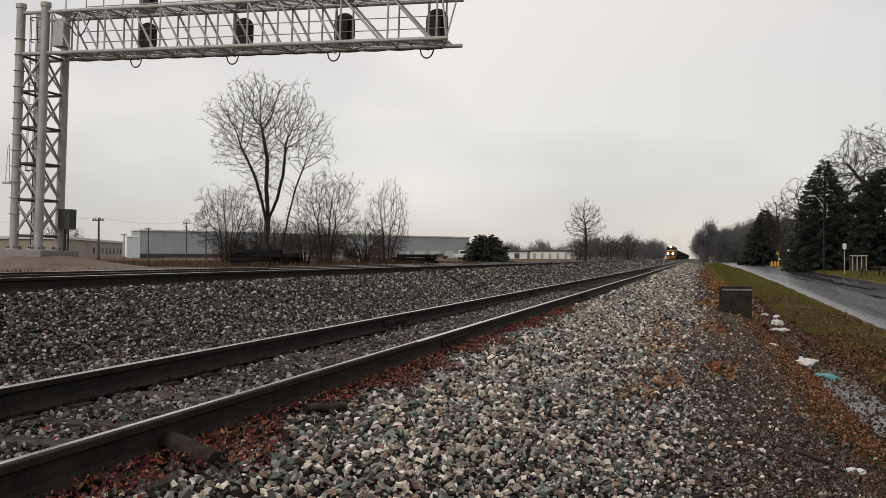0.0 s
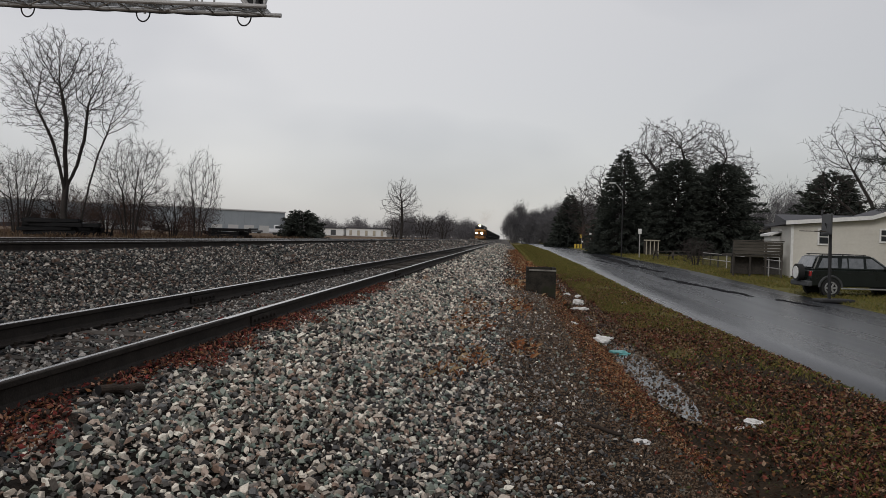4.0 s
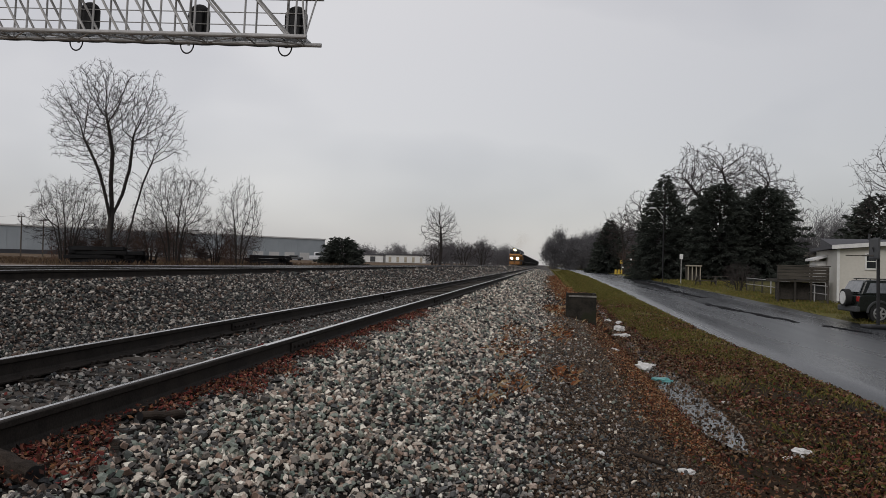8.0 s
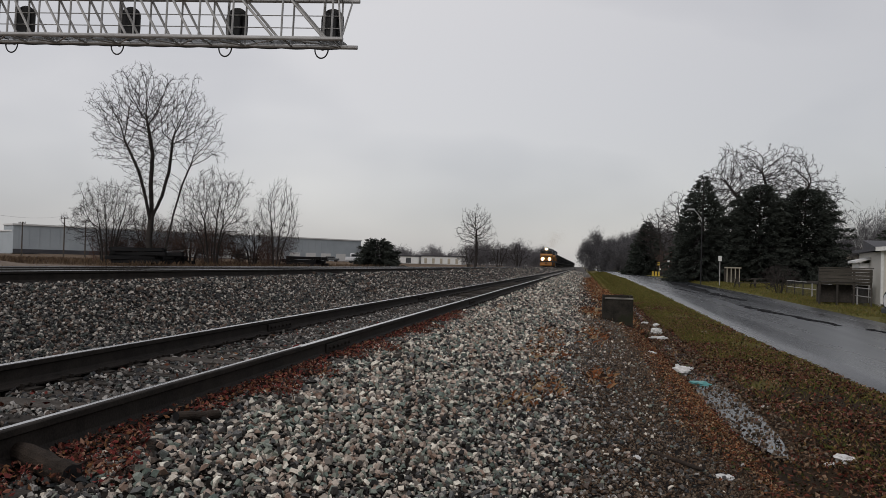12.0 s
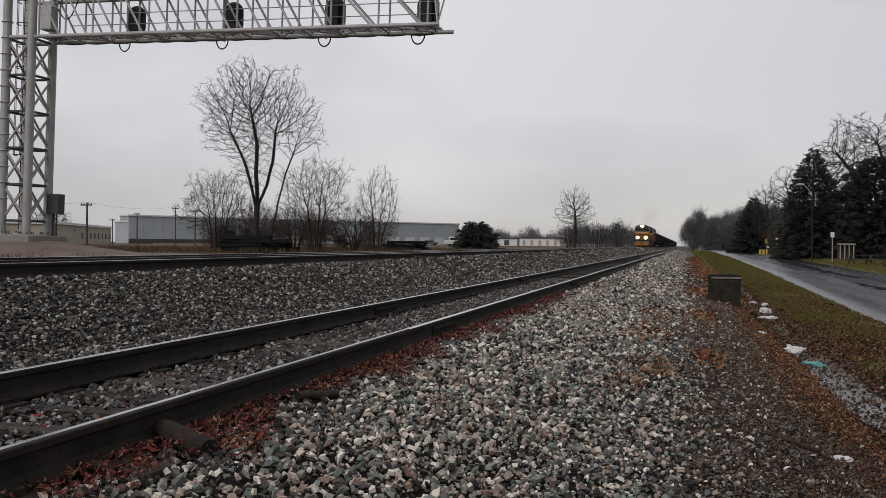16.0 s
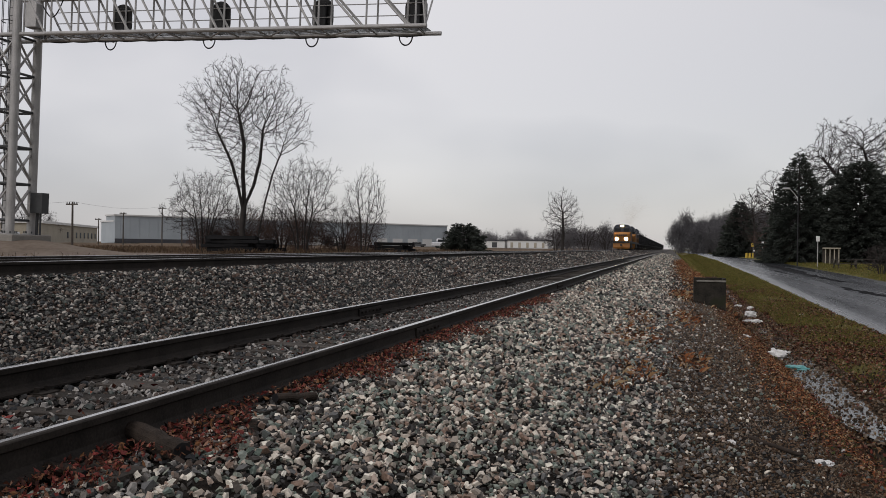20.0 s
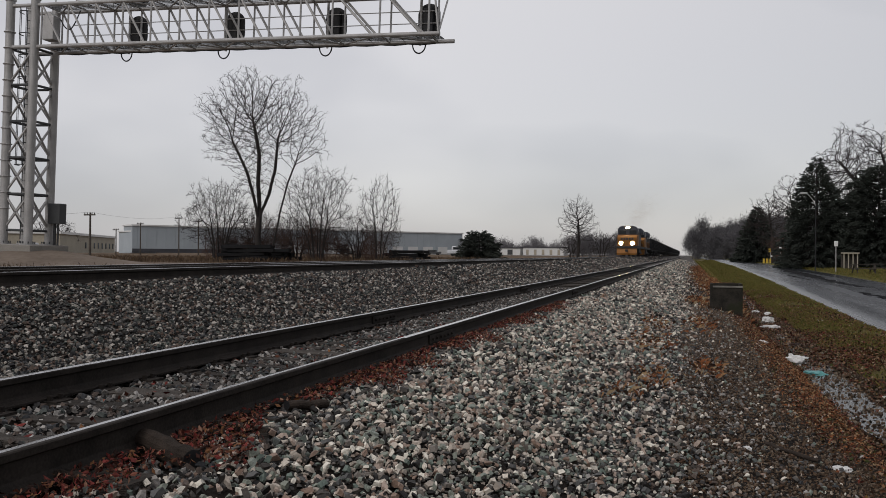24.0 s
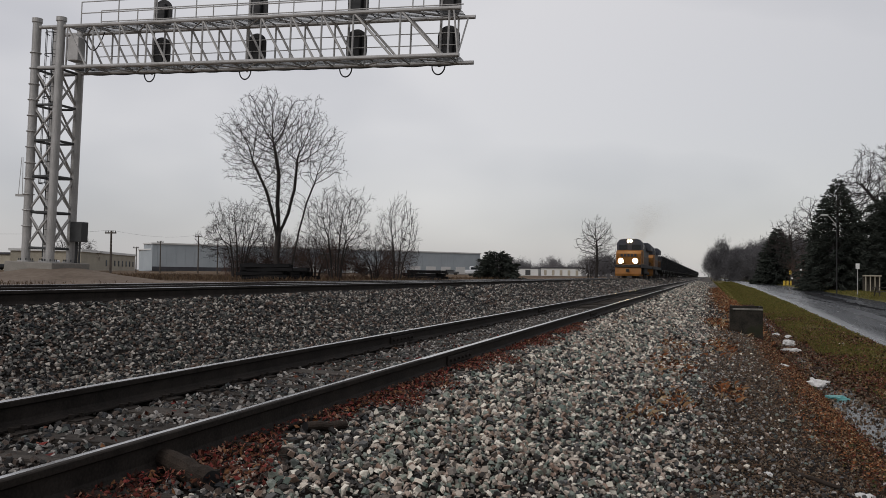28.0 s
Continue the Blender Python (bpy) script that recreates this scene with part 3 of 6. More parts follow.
def turns(rng, n, tilt=0.5):
    a, b, c = rng.uniform(0, 6.283, n), rng.normal(0, tilt, n), rng.normal(0, tilt, n)
    ca, sa, cb, sb, cc, sc = np.cos(a), np.sin(a), np.cos(b), np.sin(b), np.cos(c), np.sin(c)
    z, o = np.zeros(n), np.ones(n)
    rz = np.stack([ca, -sa, z, sa, ca, z, z, z, o], 1).reshape(-1, 3, 3)
    rx = np.stack([o, z, z, z, cb, -sb, z, sb, cb], 1).reshape(-1, 3, 3)
    ry = np.stack([cc, z, sc, z, o, z, -sc, z, cc], 1).reshape(-1, 3, 3)
    return rz @ rx @ ry


def stones(name, x, y, size, material, label, rng, dz=0.0, lift=0.4, near=False):
    """Crushed stones: chipped slabs with five uneven sides and a tilted, smaller top."""
    n = len(x)
    kinds = 90
    ang = np.arange(5) * 1.2566 + rng.uniform(-0.42, 0.42, (kinds, 5))
    rad = rng.uniform(0.6, 1.15, (kinds, 5))
    top = rng.uniform(0.45, 0.95, (kinds, 1)) * rng.uniform(0.8, 1.15, (kinds, 5))
    low = np.stack([rad * np.cos(ang), rad * np.sin(ang), rng.uniform(-1.0, -0.5, (kinds, 5))], 2)
    high = np.stack([rad * top * np.cos(ang), rad * top * np.sin(ang), rng.uniform(0.7, 1.0, (kinds, 5))], 2)
    high[:, :, 2] += (rng.normal(0, 0.28, (kinds, 1)) * high[:, :, 0] + rng.normal(0, 0.28, (kinds, 1)) * high[:, :, 1])
    forms = np.concatenate([low, high], 1)
    sc = np.stack([rng.uniform(0.85, 1.6, n), rng.uniform(0.55, 0.95, n), rng.uniform(0.35, 0.75, n)], 1) * size[:, None] * 0.5
    v = forms[rng.integers(0, kinds, n)] * sc[:, None, :]
    v = np.einsum("nij,nkj->nki", turns(rng, n, 0.55 if near else 0.45), v)
    v += np.stack([x, y, gz(x, y) + dz + size * (lift + rng.uniform(-0.5, 0.5, n))], 1)[:, None, :]
    f = (SLAB_F[None] + (np.arange(n) * 10)[:, None, None]).reshape(-1, 3)
    return tagged(new(name, mesh_of(name, v.reshape(-1, 3), f, material)), label, "gravel", kind="stuff")


def scatter(rng, x0, x1, y0, y1, per_m2):
    n = int((x1 - x0) * (y1 - y0) * per_m2)
    return rng.uniform(x0, x1, n), rng.uniform(y0, y1, n)


def tint(colours, r, g, b, power=1.4):
    return [tuple(0.16 * (v / 0.16) ** power * k for v, k in zip(c, (r, g, b))) for c in colours]


rng = np.random.default_rng(11)
M_stone = palette("crushed_stone", tint([(0.33, 0.305, 0.28), (0.17, 0.158, 0.148), (0.42, 0.4, 0.37), (0.085, 0.08, 0.076), (0.22, 0.175, 0.15), (0.2, 0.215, 0.195), (0.3, 0.26, 0.235), (0.12, 0.122, 0.124), (0.05, 0.047, 0.045), (0.27, 0.25, 0.23), (0.46, 0.45, 0.42), (0.15, 0.178, 0.165), (0.2, 0.22, 0.205), (0.028, 0.026, 0.025)], 0.97, 0.94, 0.895, 1.52), rough=0.62, spec=0.35)
M_stone2 = palette("sooty_crushed_stone", tint([(0.143, 0.137, 0.130), (0.065, 0.062, 0.060), (0.260, 0.247, 0.227), (0.036, 0.035, 0.035), (0.130, 0.094, 0.078), (0.091, 0.101, 0.094), (0.390, 0.364, 0.338), (0.058, 0.062, 0.065), (0.026, 0.026, 0.027), (0.169, 0.137, 0.117)], 0.83, 0.83, 0.815, 1.36), rough=0.64, spec=0.3)
M_stone3 = palette("fouled_crushed_stone", [(0.15, 0.139, 0.128), (0.055, 0.051, 0.048), (0.28, 0.262, 0.24), (0.02, 0.018, 0.017), (0.105, 0.08, 0.066), (0.094, 0.105, 0.097), (0.38, 0.358, 0.333), (0.045, 0.047, 0.05), (0.075, 0.056, 0.045)], rough=0.7, spec=0.3)
M_pathstone = palette("brown_path_grit", [(0.115, 0.077, 0.05), (0.07, 0.047, 0.031), (0.155, 0.112, 0.078), (0.04, 0.028, 0.02), (0.1, 0.056, 0.034), (0.18, 0.145, 0.11)], rough=0.85, spec=0.2)
# shoulder beside the siding, thinning out towards the path
X, Y, S = [], [], []
for x0, x1, y0, y1, d, lo, hi in ((-2.45, 1.3, -7, 2.2, 420, 0.03, 0.07), (-2.45, 1.3, 2.2, 6, 1050, 0.022, 0.056), (-2.45, 1.3, 6, 9, 950, 0.024, 0.06), (-2.45, 1.3, 9, 18, 650, 0.03, 0.07), (-2.45, 1.3, 18, 36, 290, 0.042, 0.09), (-2.45, 1.2, 36, 90, 60, 0.07, 0.13), (-2.45, 1.0, 90, 200, 14, 0.11, 0.2)):
    a, b = scatter(rng, x0, x1, y0, y1, d)
    edge = -0.3 + 0.16 * np.sin(b * 0.35) + rng.normal(0, 0.3, len(a))
    bare = 0.55 * np.exp(-((a + 0.5) / 0.3) ** 2) * np.clip(np.sin(b * 0.9) + 0.3, 0, 1)
    keep = ((a < edge) & (rng.random(len(a)) > bare)) | (rng.random(len(a)) < 0.06)
    heel = (a < -2.15 + rng.normal(0, 0.08, len(a))) & (rng.random(len(a)) < 0.5)
    keep &= ~heel
    X.append(a[keep]), Y.append(b[keep]), S.append((lo + (hi - lo) * rng.random(keep.sum()) ** 1.4) * np.where(a[keep] > edge[keep], 0.75, 1.0))
a, b, s = map(np.concatenate, (X, Y, S))
for k, near in (((b > 2.2) & (b < 12), True), ((b <= 2.2) | (b >= 12), False)):
    stones("shoulder_ballast", a[k], b[k], s[k], M_stone, "mixed grey crushed stone ballast on the track shoulder", rng, near=near)
# between the rails of the siding
a, b = scatter(rng, -4.65, -2.05, -5, 26, 820)
ok = (np.abs(a - (XN + 0.74)) > 0.09) & (np.abs(a - (XN - 0.74)) > 0.09)
tie_gap = np.abs(((b + 6) / 0.52 + 0.5) % 1 - 0.5) * 0.52
ok &= (tie_gap > 0.1) | (rng.random(len(a)) < np.where(b > 5, 0.2, 0.34))
stones("siding_ballast", a[ok], b[ok], rng.uniform(0.022, 0.055, ok.sum()), M_stone3, "dark fouled ballast between the siding rails", rng, dz=-0.004)
# slope between the two tracks
X, Y, S = [], [], []
for x0, x1, y0, y1, d, lo, hi in ((-7.75, -4.15, -7, 1.5, 230, 0.04, 0.09), (-7.75, -4.15, 1.5, 12, 900, 0.022, 0.056), (-7.75, -4.15, 12, 24, 480, 0.032, 0.07), (-7.75, -4.15, 24, 48, 160, 0.052, 0.105), (-7.75, -4.15, 48, 110, 34, 0.09, 0.15), (-7.75, -4.15, 110, 230, 10, 0.14, 0.24)):
    a, b = scatter(rng, x0, x1, y0, y1, d)
    X.append(a), Y.append(b), S.append(rng.uniform(lo, hi, len(a)))
stones("slope_ballast", *map(np.concatenate, (X, Y, S)), M_stone2, "dark damp crushed stone ballast on the slope between the tracks", rng)


def leaves(name, x, y, size, material, label, rng, dz=0.02, tilt=0.5, category="leaves"):
    n = len(x)
    q = np.array([(-0.5, 0, 0.12), (0, -0.3, 0), (0.55, 0, 0.1), (0, 0.3, 0.02)])
    v = q[None] * size[:, None, None] * rng.uniform(0.7, 1.2, (n, 1, 1))
    v = np.einsum("nij,nkj->nki", turns(rng, n, tilt), v)
    v += np.stack([x, y, gz(x, y) + dz + rng.uniform(0, 0.03, n)], 1)[:, None, :]
    f = np.arange(n * 4).reshape(-1, 4)
    return tagged(new(name, mesh_of(name, v.reshape(-1, 3), f, material)), label, category, kind="stuff")


def blades(name, x, y, height, material, label, rng, lean=0.6):
    n = len(x)
    a = rng.uniform(0, 6.283, n)
    ln = rng.uniform(0.2, 1.0, n) * lean
    d = np.stack([np.cos(a), np.sin(a), np.zeros(n)], 1)
    s = np.stack([-np.sin(a), np.cos(a), np.zeros(n)], 1)
    p = np.stack([x, y, gz(x, y) - 0.01], 1)
    w = (0.0009 + 0.00013 * np.hypot(x, y))[:, None]
    up = np.array([[0, 0, 1.0]])
    h = height[:, None]
    v = np.stack([p - s * w, p + s * w, p + d * (h * ln[:, None] * 0.4) + up * h * 0.6 + s * w * 0.7, p + d * (h * ln[:, None]) + up * h * (1 - 0.35 * ln[:, None])], 1)
    f = np.arange(n * 4).reshape(-1, 4)
    return tagged(new(name, mesh_of(name, v.reshape(-1, 3), f, material)), label, "grass", kind="stuff")


M_redleaf = palette("rust_red_leaves", [(0.21, 0.045, 0.038), (0.12, 0.028, 0.025), (0.2, 0.075, 0.05), (0.045, 0.02, 0.016), (0.27, 0.15, 0.1), (0.14, 0.036, 0.029), (0.028, 0.016, 0.013), (0.12, 0.048, 0.03), (0.18, 0.085, 0.04), (0.07, 0.03, 0.022)], rough=0.85, spec=0.12)
M_brownleaf = palette("brown_leaves", [(0.16, 0.046, 0.032), (0.13, 0.075, 0.027), (0.115, 0.05, 0.026), (0.045, 0.023, 0.014), (0.19, 0.105, 0.056), (0.024, 0.016, 0.01), (0.1, 0.033, 0.024), (0.26, 0.175, 0.115), (0.05, 0.056, 0.02), (0.016, 0.012, 0.008), (0.13, 0.06, 0.044), (0.035, 0.025, 0.015)], rough=0.85, spec=0.12)
M_straw = palette("rusty_dead_grass", [(0.29, 0.11, 0.045), (0.17, 0.064, 0.03), (0.33, 0.19, 0.095), (0.05, 0.026, 0.016), (0.24, 0.086, 0.036), (0.36, 0.26, 0.15), (0.03, 0.018, 0.012), (0.1, 0.045, 0.024)], rough=0.85, spec=0.12)
M_weed = palette("dull_tan_weeds", [(0.12, 0.08, 0.048), (0.085, 0.055, 0.035), (0.16, 0.115, 0.075), (0.06, 0.04, 0.028)], rough=0.85, spec=0.12)
M_green = palette("short_green_grass", [(0.105, 0.108, 0.027), (0.15, 0.138, 0.036), (0.075, 0.082, 0.021), (0.19, 0.15, 0.052), (0.13, 0.1, 0.035)], rough=0.85, spec=0.12)
# red leaves heaped along the foot of the siding rail
a, b = scatter(rng, -2.56, -1.8, 2.0, 18, 2900)
k = rng.random(len(a)) < np.clip(1.0 - (a + 2.5) * 3.0 + 0.45 * np.sin(b * 2.1) + 0.4 * np.sin(b * 5.3 + a * 9), 0, 0.75) * np.where(b > 9, 0.6, 1)
leaves("red_leaves", a[k], b[k], rng.uniform(0.016, 0.042, k.sum()), M_redleaf, "rust red fallen leaves heaped along the rail", rng, dz=0.06, tilt=0.8)
a, b = scatter(rng, -3.9, -2.7, 3, 14, 14)
leaves("stray_leaves", a, b, rng.uniform(0.03, 0.06, len(a)), M_redleaf, "stray red leaves between the rails", rng, dz=0.05)
# brown leaves on the bank
X, Y, S = [], [], []
for y0, y1, d, lo, hi in ((5, 14, 1250, 0.03, 0.072), (14, 26, 900, 0.036, 0.08), (26, 48, 420, 0.045, 0.09), (-5, 5, 160, 0.03, 0.07)):
    a, b = scatter(rng, 1.1, 4.75, y0, y1, d)
    k = rng.random(len(a)) < np.clip(0.35 + 0.75 * np.sin(b * 0.9 + a * 2.0) * np.sin(a * 1.7 + b * 0.31) + 0.35, 0.12, 1)
    k &= (a > 1.95) | (rng.random(len(a)) < 0.5)
    k &= ~((a > 2.0) & (a < 2.7) & (rng.random(len(a)) < 0.72))
    X.append(a[k]), Y.append(b[k]), S.append(rng.uniform(lo, hi, k.sum()) * np.where(a[k] < 1.95, 0.6, 1.0))
leaves("bank_leaves", *map(np.concatenate, (X, Y, S)), M_brownleaf, "brown fallen leaves on the ditch bank", rng, tilt=0.75)
# rusty dead grass in patches on the path's edge and the near bank
X, Y, H = [], [], []
PATCHES = ((-0.34, 9.7, 0.22, 0.9), (-0.58, 8.3, 0.2, 0.4), (-0.5, 13.2, 0.28, 1.4), (0.25, 11.4, 0.2, 0.8), (1.35, 11, 0.3, 1.6), (1.5, 13.6, 0.3, 2.4), (1.3, 9.2, 0.25, 1.0), (1.6, 16.5, 0.3, 2.5), (1.5, 20, 0.3, 3), (-0.55, 17, 0.25, 1.4), (1.65, 12.5, 0.3, 3.0), (1.7, 15, 0.25, 4), (1.65, 18, 0.3, 3.5), (1.55, 22.5, 0.3, 3.5), (1.55, 9.8, 0.25, 2), (0.3, 19, 0.25, 2), (1.4, 31, 0.4, 6), (0.4, 28, 0.35, 3), (1.2, 44, 0.5, 9), (1.75, 8.5, 0.22, 1.4), (1.1, 62, 0.6, 14), (1.0, 90, 0.7, 22), (-2.0, 21, 0.12, 1.0))
for px, py, sx, sy in PATCHES:
    n = int((1.25 if px > 1 else 1) * (1500 if py < 16 else 1000 if py < 26 else 330) * sx * sy * (0.8 if px < 0.5 and py < 16 else 1))
    X.append(rng.normal(px, sx * (0.85 if px > 1 else 0.6), n)), Y.append(rng.normal(py, sy * 0.6, n)), H.append(rng.uniform(0.04, 0.13, n) * (1 if py < 26 else 1.5) * (0.45 if px > 1 and py < 26 else 1))
a, b, h = map(np.concatenate, (X, Y, H))
k = (b > 4) & (a < 2.1)
m = k & (a > 0.9) & (b < 26)
m2 = m & (rng.random(len(a)) < 0.8)
leaves("rusty_leaf_scraps", a[m2], b[m2], rng.uniform(0.018, 0.042, m2.sum()), M_straw, "small rusty scraps of leaf on the near bank", rng, tilt=0.7)
k &= ~m | (rng.random(len(a)) < 0.4)
blades("dead_grass", a[k], b[k], h[k], M_straw, "rust-coloured dead grass along the path", rng, lean=1.3)
# green grass on the road side of the ditch
X, Y, H = [], [], []
for x0, x1, y0, y1, d in ((2.75, 3.7, 5.8, 8.4, 700), (2.9, 4.6, -6, 6, 120), (2.9, 4.7, 6, 16, 350), (2.9, 4.7, 16, 30, 420), (2.75, 4.7, 30, 60, 260), (1.4, 4.7, 60, 110, 200), (1.4, 4.7, 110, 200, 60), (11.2, 16, 24, 60, 130), (11.2, 18, 60, 110, 40)):
    a, b = scatter(rng, x0, x1, y0, y1, d)
    k = rng.random(len(a)) < np.clip(0.3 + 0.9 * np.sin(a * 2.3 + b * 0.7) * np.sin(b * 0.43 - a) + np.clip((b - 15) / 25, 0, 0.7), 0.1, 1)
    X.append(a[k]), Y.append(b[k]), H.append(rng.uniform(0.04, 0.1, k.sum()) * (1 + b[k] / 60))
blades("verge_grass", *map(np.concatenate, (X, Y, H)), M_green, "short green and yellow grass on the road verge", rng, lean=0.9)
# weeds in the field beyond the main line
X, Y, H = [], [], []
for x0, x1, y0, y1, d in ((-60, -18, 40, 90, 5), (-34, -15, 38, 60, 14)):
    a, b = scatter(rng, x0, x1, y0, y1, d)
    X.append(a), Y.append(b), H.append(rng.uniform(0.1, 0.4, len(a)))
blades("field_weeds", *map(np.concatenate, (X, Y, H)), M_weed, "tan dead weeds in the field beyond the tracks", rng, lean=0.5)

a, b = scatter(rng, -46, -14, 17, 27, 16)
k = (a / b < -0.6) & (rng.random(len(a)) < 0.4 + 0.6 * np.sin(a * 0.9) * np.sin(b * 0.7))
blades("mound_weeds", a[k], b[k], rng.uniform(0.06, 0.22, k.sum()), M_weed, "dark reddish weeds beyond the main line", rng, lean=0.6)

# ---- ditch water ----
M_water = mat("shallow_ditch_water", (0.05, 0.05, 0.045), (0.03, 0.03, 0.028), rough=0.13, scale=3, fine=18, bump=0.25, dist=0.01, spec=0.9)
bm = B()
rows = []
for y in np.arange(10.6, 64, 0.4):
    z = -1.325 + ramp(RISE, y)
    c = 2.33 + 0.08 * noise.noise((0, y * 0.35, 2)) + 0.008 * max(0, y - 25)
    w = max(0.05, 0.33 + 0.16 * noise.noise((5, y * 0.5, 1))) * min(1, (y - 10.4) / 2) * (1 if y < 19 else 0.3)
    rows.append((bm.verts.new((c - w, y, z)), bm.verts.new((c + w + 0.08 * noise.noise((9, y, 1)), y, z))))
for p, q in zip(rows, rows[1:]):
    bm.faces.new((p[0], p[1], q[1], q[0]))
tagged(part("ditch_water", bm, M_water, smooth=True), "shallow still water lying in the ditch", "water", kind="structure")
a, b = scatter(rng, 2.05, 2.85, 10.5, 34, 260)
stones("ditch_stones", a, b, rng.uniform(0.02, 0.06, len(a)), M_pathstone, "dark stones and clods in the wet ditch", rng, dz=0.02)
a, b = scatter(rng, 2.1, 2.8, 18, 64, 160)
leaves("ditch_leaves", a, b, rng.uniform(0.05, 0.11, len(a)), M_brownleaf, "dark wet leaves lying in the ditch", rng, dz=0.03)
a, b = scatter(rng, -0.1, 1.9, 3.5, 11, 1900)
stones("path_grit", a, b, rng.uniform(0.008, 0.026, len(a)), M_pathstone, "brown grit trodden into the path", rng)
a, b = scatter(rng, -0.1, 1.9, 11, 30, 1100)
stones("path_grit", a, b, rng.uniform(0.014, 0.034, len(a)), M_pathstone, "brown grit trodden into the path", rng)
a, b = scatter(rng, -0.8, 1.6, 3.5, 26, 520)
k = rng.random(len(a)) < np.clip(1.05 - (a + 0.2) * 0.85 + rng.normal(0, 0.15, len(a)), 0.05, 1)
a, b = a[k], b[k]
stones("path_stones", a, b, rng.uniform(0.014, 0.044, len(a)), M_stone3, "small stones trodden into the path", rng)

# ---- trees ----


def sticks(segs, sides):
    """Tapered sticks from rows of x0 y0 z0 r0 x1 y1 z1 r1, as vertices and quads."""
    s = np.array(segs)
    a, ra, b, rb = s[:, :3], s[:, 3], s[:, 4:7], s[:, 7]
    d = b - a
    d /= np.linalg.norm(d, axis=1)[:, None] + 1e-9
    ref = np.where(np.abs(d[:, 2:3]) > 0.9, np.array([[1.0, 0, 0]]), np.array([[0, 0, 1.0]]))
    u = np.cross(d, ref)
    u /= np.linalg.norm(u, axis=1)[:, None]
    w = np.cross(d, u)
    vs = []
    for c, r in ((a, ra), (b, rb)):
        for k in range(sides):
            t = 2 * math.pi * k / sides
            vs.append(c + r[:, None] * (math.cos(t) * u + math.sin(t) * w))
    v = np.stack(vs, 1)
    n = len(s)
    base = np.arange(n)[:, None] * 2 * sides
    f = []
    for k in range(sides):
        m = (k + 1) % sides
        f.append(np.concatenate([base + k, base + m, base + sides + m, base + sides + k], 1))
    return v.reshape(-1, 3), np.concatenate(f)


def branch_out(rng, stems, crowns, count, step, reach, kill, rise=0.12):
    """Grows limbs from the stems into the crowns (cx cy cz rx ry rz) towards scattered buds. Returns places and parents."""
    vol = np.array([c[3] * c[4] * c[5] for c in crowns])
    buds = []
    for c, m in zip(crowns, (count * vol / vol.sum()).astype(int)):
        d = rng.normal(0, 1, (m, 3))
        d /= np.linalg.norm(d, axis=1)[:, None]
        off = rng.uniform(0, 9)
        lobe = np.array([0.83 + 0.42 * noise.noise((q[0] * 1.9 + off, q[1] * 1.9, q[2] * 1.9)) for q in d])[:, None]
        buds.append(np.array(c[:3]) + d * (rng.random((m, 1)) ** 0.46) * lobe * np.array(c[3:]))
    A = np.concatenate(buds)
    A = A[A[:, 2] > 0.25]
    P, parent, stem = [], [], []
    for k_s, pts in enumerate(stems):
        last = -1
        if pts[0][2] > 0.3:
            last = int(np.argmin(np.linalg.norm(np.array(P) - np.array(pts[0]), axis=1)))
        for a, b in zip(pts, pts[1:]):
            a, b = np.array(a, float), np.array(b, float)
            m = max(1, int(np.linalg.norm(b - a) / step))
            for k in range(0 if last < 0 else 1, m + 1):
                P.append(a + (b - a) * k / m + rng.normal(0, 0.03 * step, 3) * (last >= 0))
                parent.append(last)
                stem.append(k_s)
                last = len(P) - 1
    P, parent = np.array(P), list(parent)
    D = np.linalg.norm(A[:, None] - P[None], axis=2)
    near, dist = D.argmin(1), D.min(1)
    kids = np.zeros(len(P), int)
    for _ in range(260):
        live = dist < reach
        if not live.any():
            break
        src = near[live]
        way = (A[live] - P[src]) / (dist[live][:, None] + 1e-9)
        total = np.zeros_like(P)
        np.add.at(total, src, way)
        ids = np.unique(src)
        ids = ids[kids[ids] < 4]
        if not len(ids):
            break
        g = total[ids]
        g /= np.linalg.norm(g, axis=1)[:, None] + 1e-9
        par = np.array(parent)[ids]
        back = np.where((par >= 0)[:, None], P[ids] - P[np.maximum(par, 0)], np.array([[0, 0, step]]))
        back /= np.linalg.norm(back, axis=1)[:, None] + 1e-9
        g = g + 0.8 * back + rng.normal(0, 0.15, g.shape) + np.array([[0, 0, rise]])
        g /= np.linalg.norm(g, axis=1)[:, None] + 1e-9
        Q = P[ids] + g * step
        kids[ids] += 1
        at = len(P)
        P = np.concatenate([P, Q])
        parent += ids.tolist()
        kids = np.concatenate([kids, np.zeros(len(Q), int)])
        E = np.linalg.norm(A[:, None] - Q[None], axis=2)
        e = E.min(1)
        near = np.where(e < dist, at + E.argmin(1), near)
        dist = np.minimum(dist, e)
        keep = dist > kill
        A, near, dist = A[keep], near[keep], dist[keep]
        if len(A) == 0:
            break
    for k in range(len(stem), len(P)):
        stem.append(stem[parent[k]])
    return P, np.array(parent), np.array(stem)


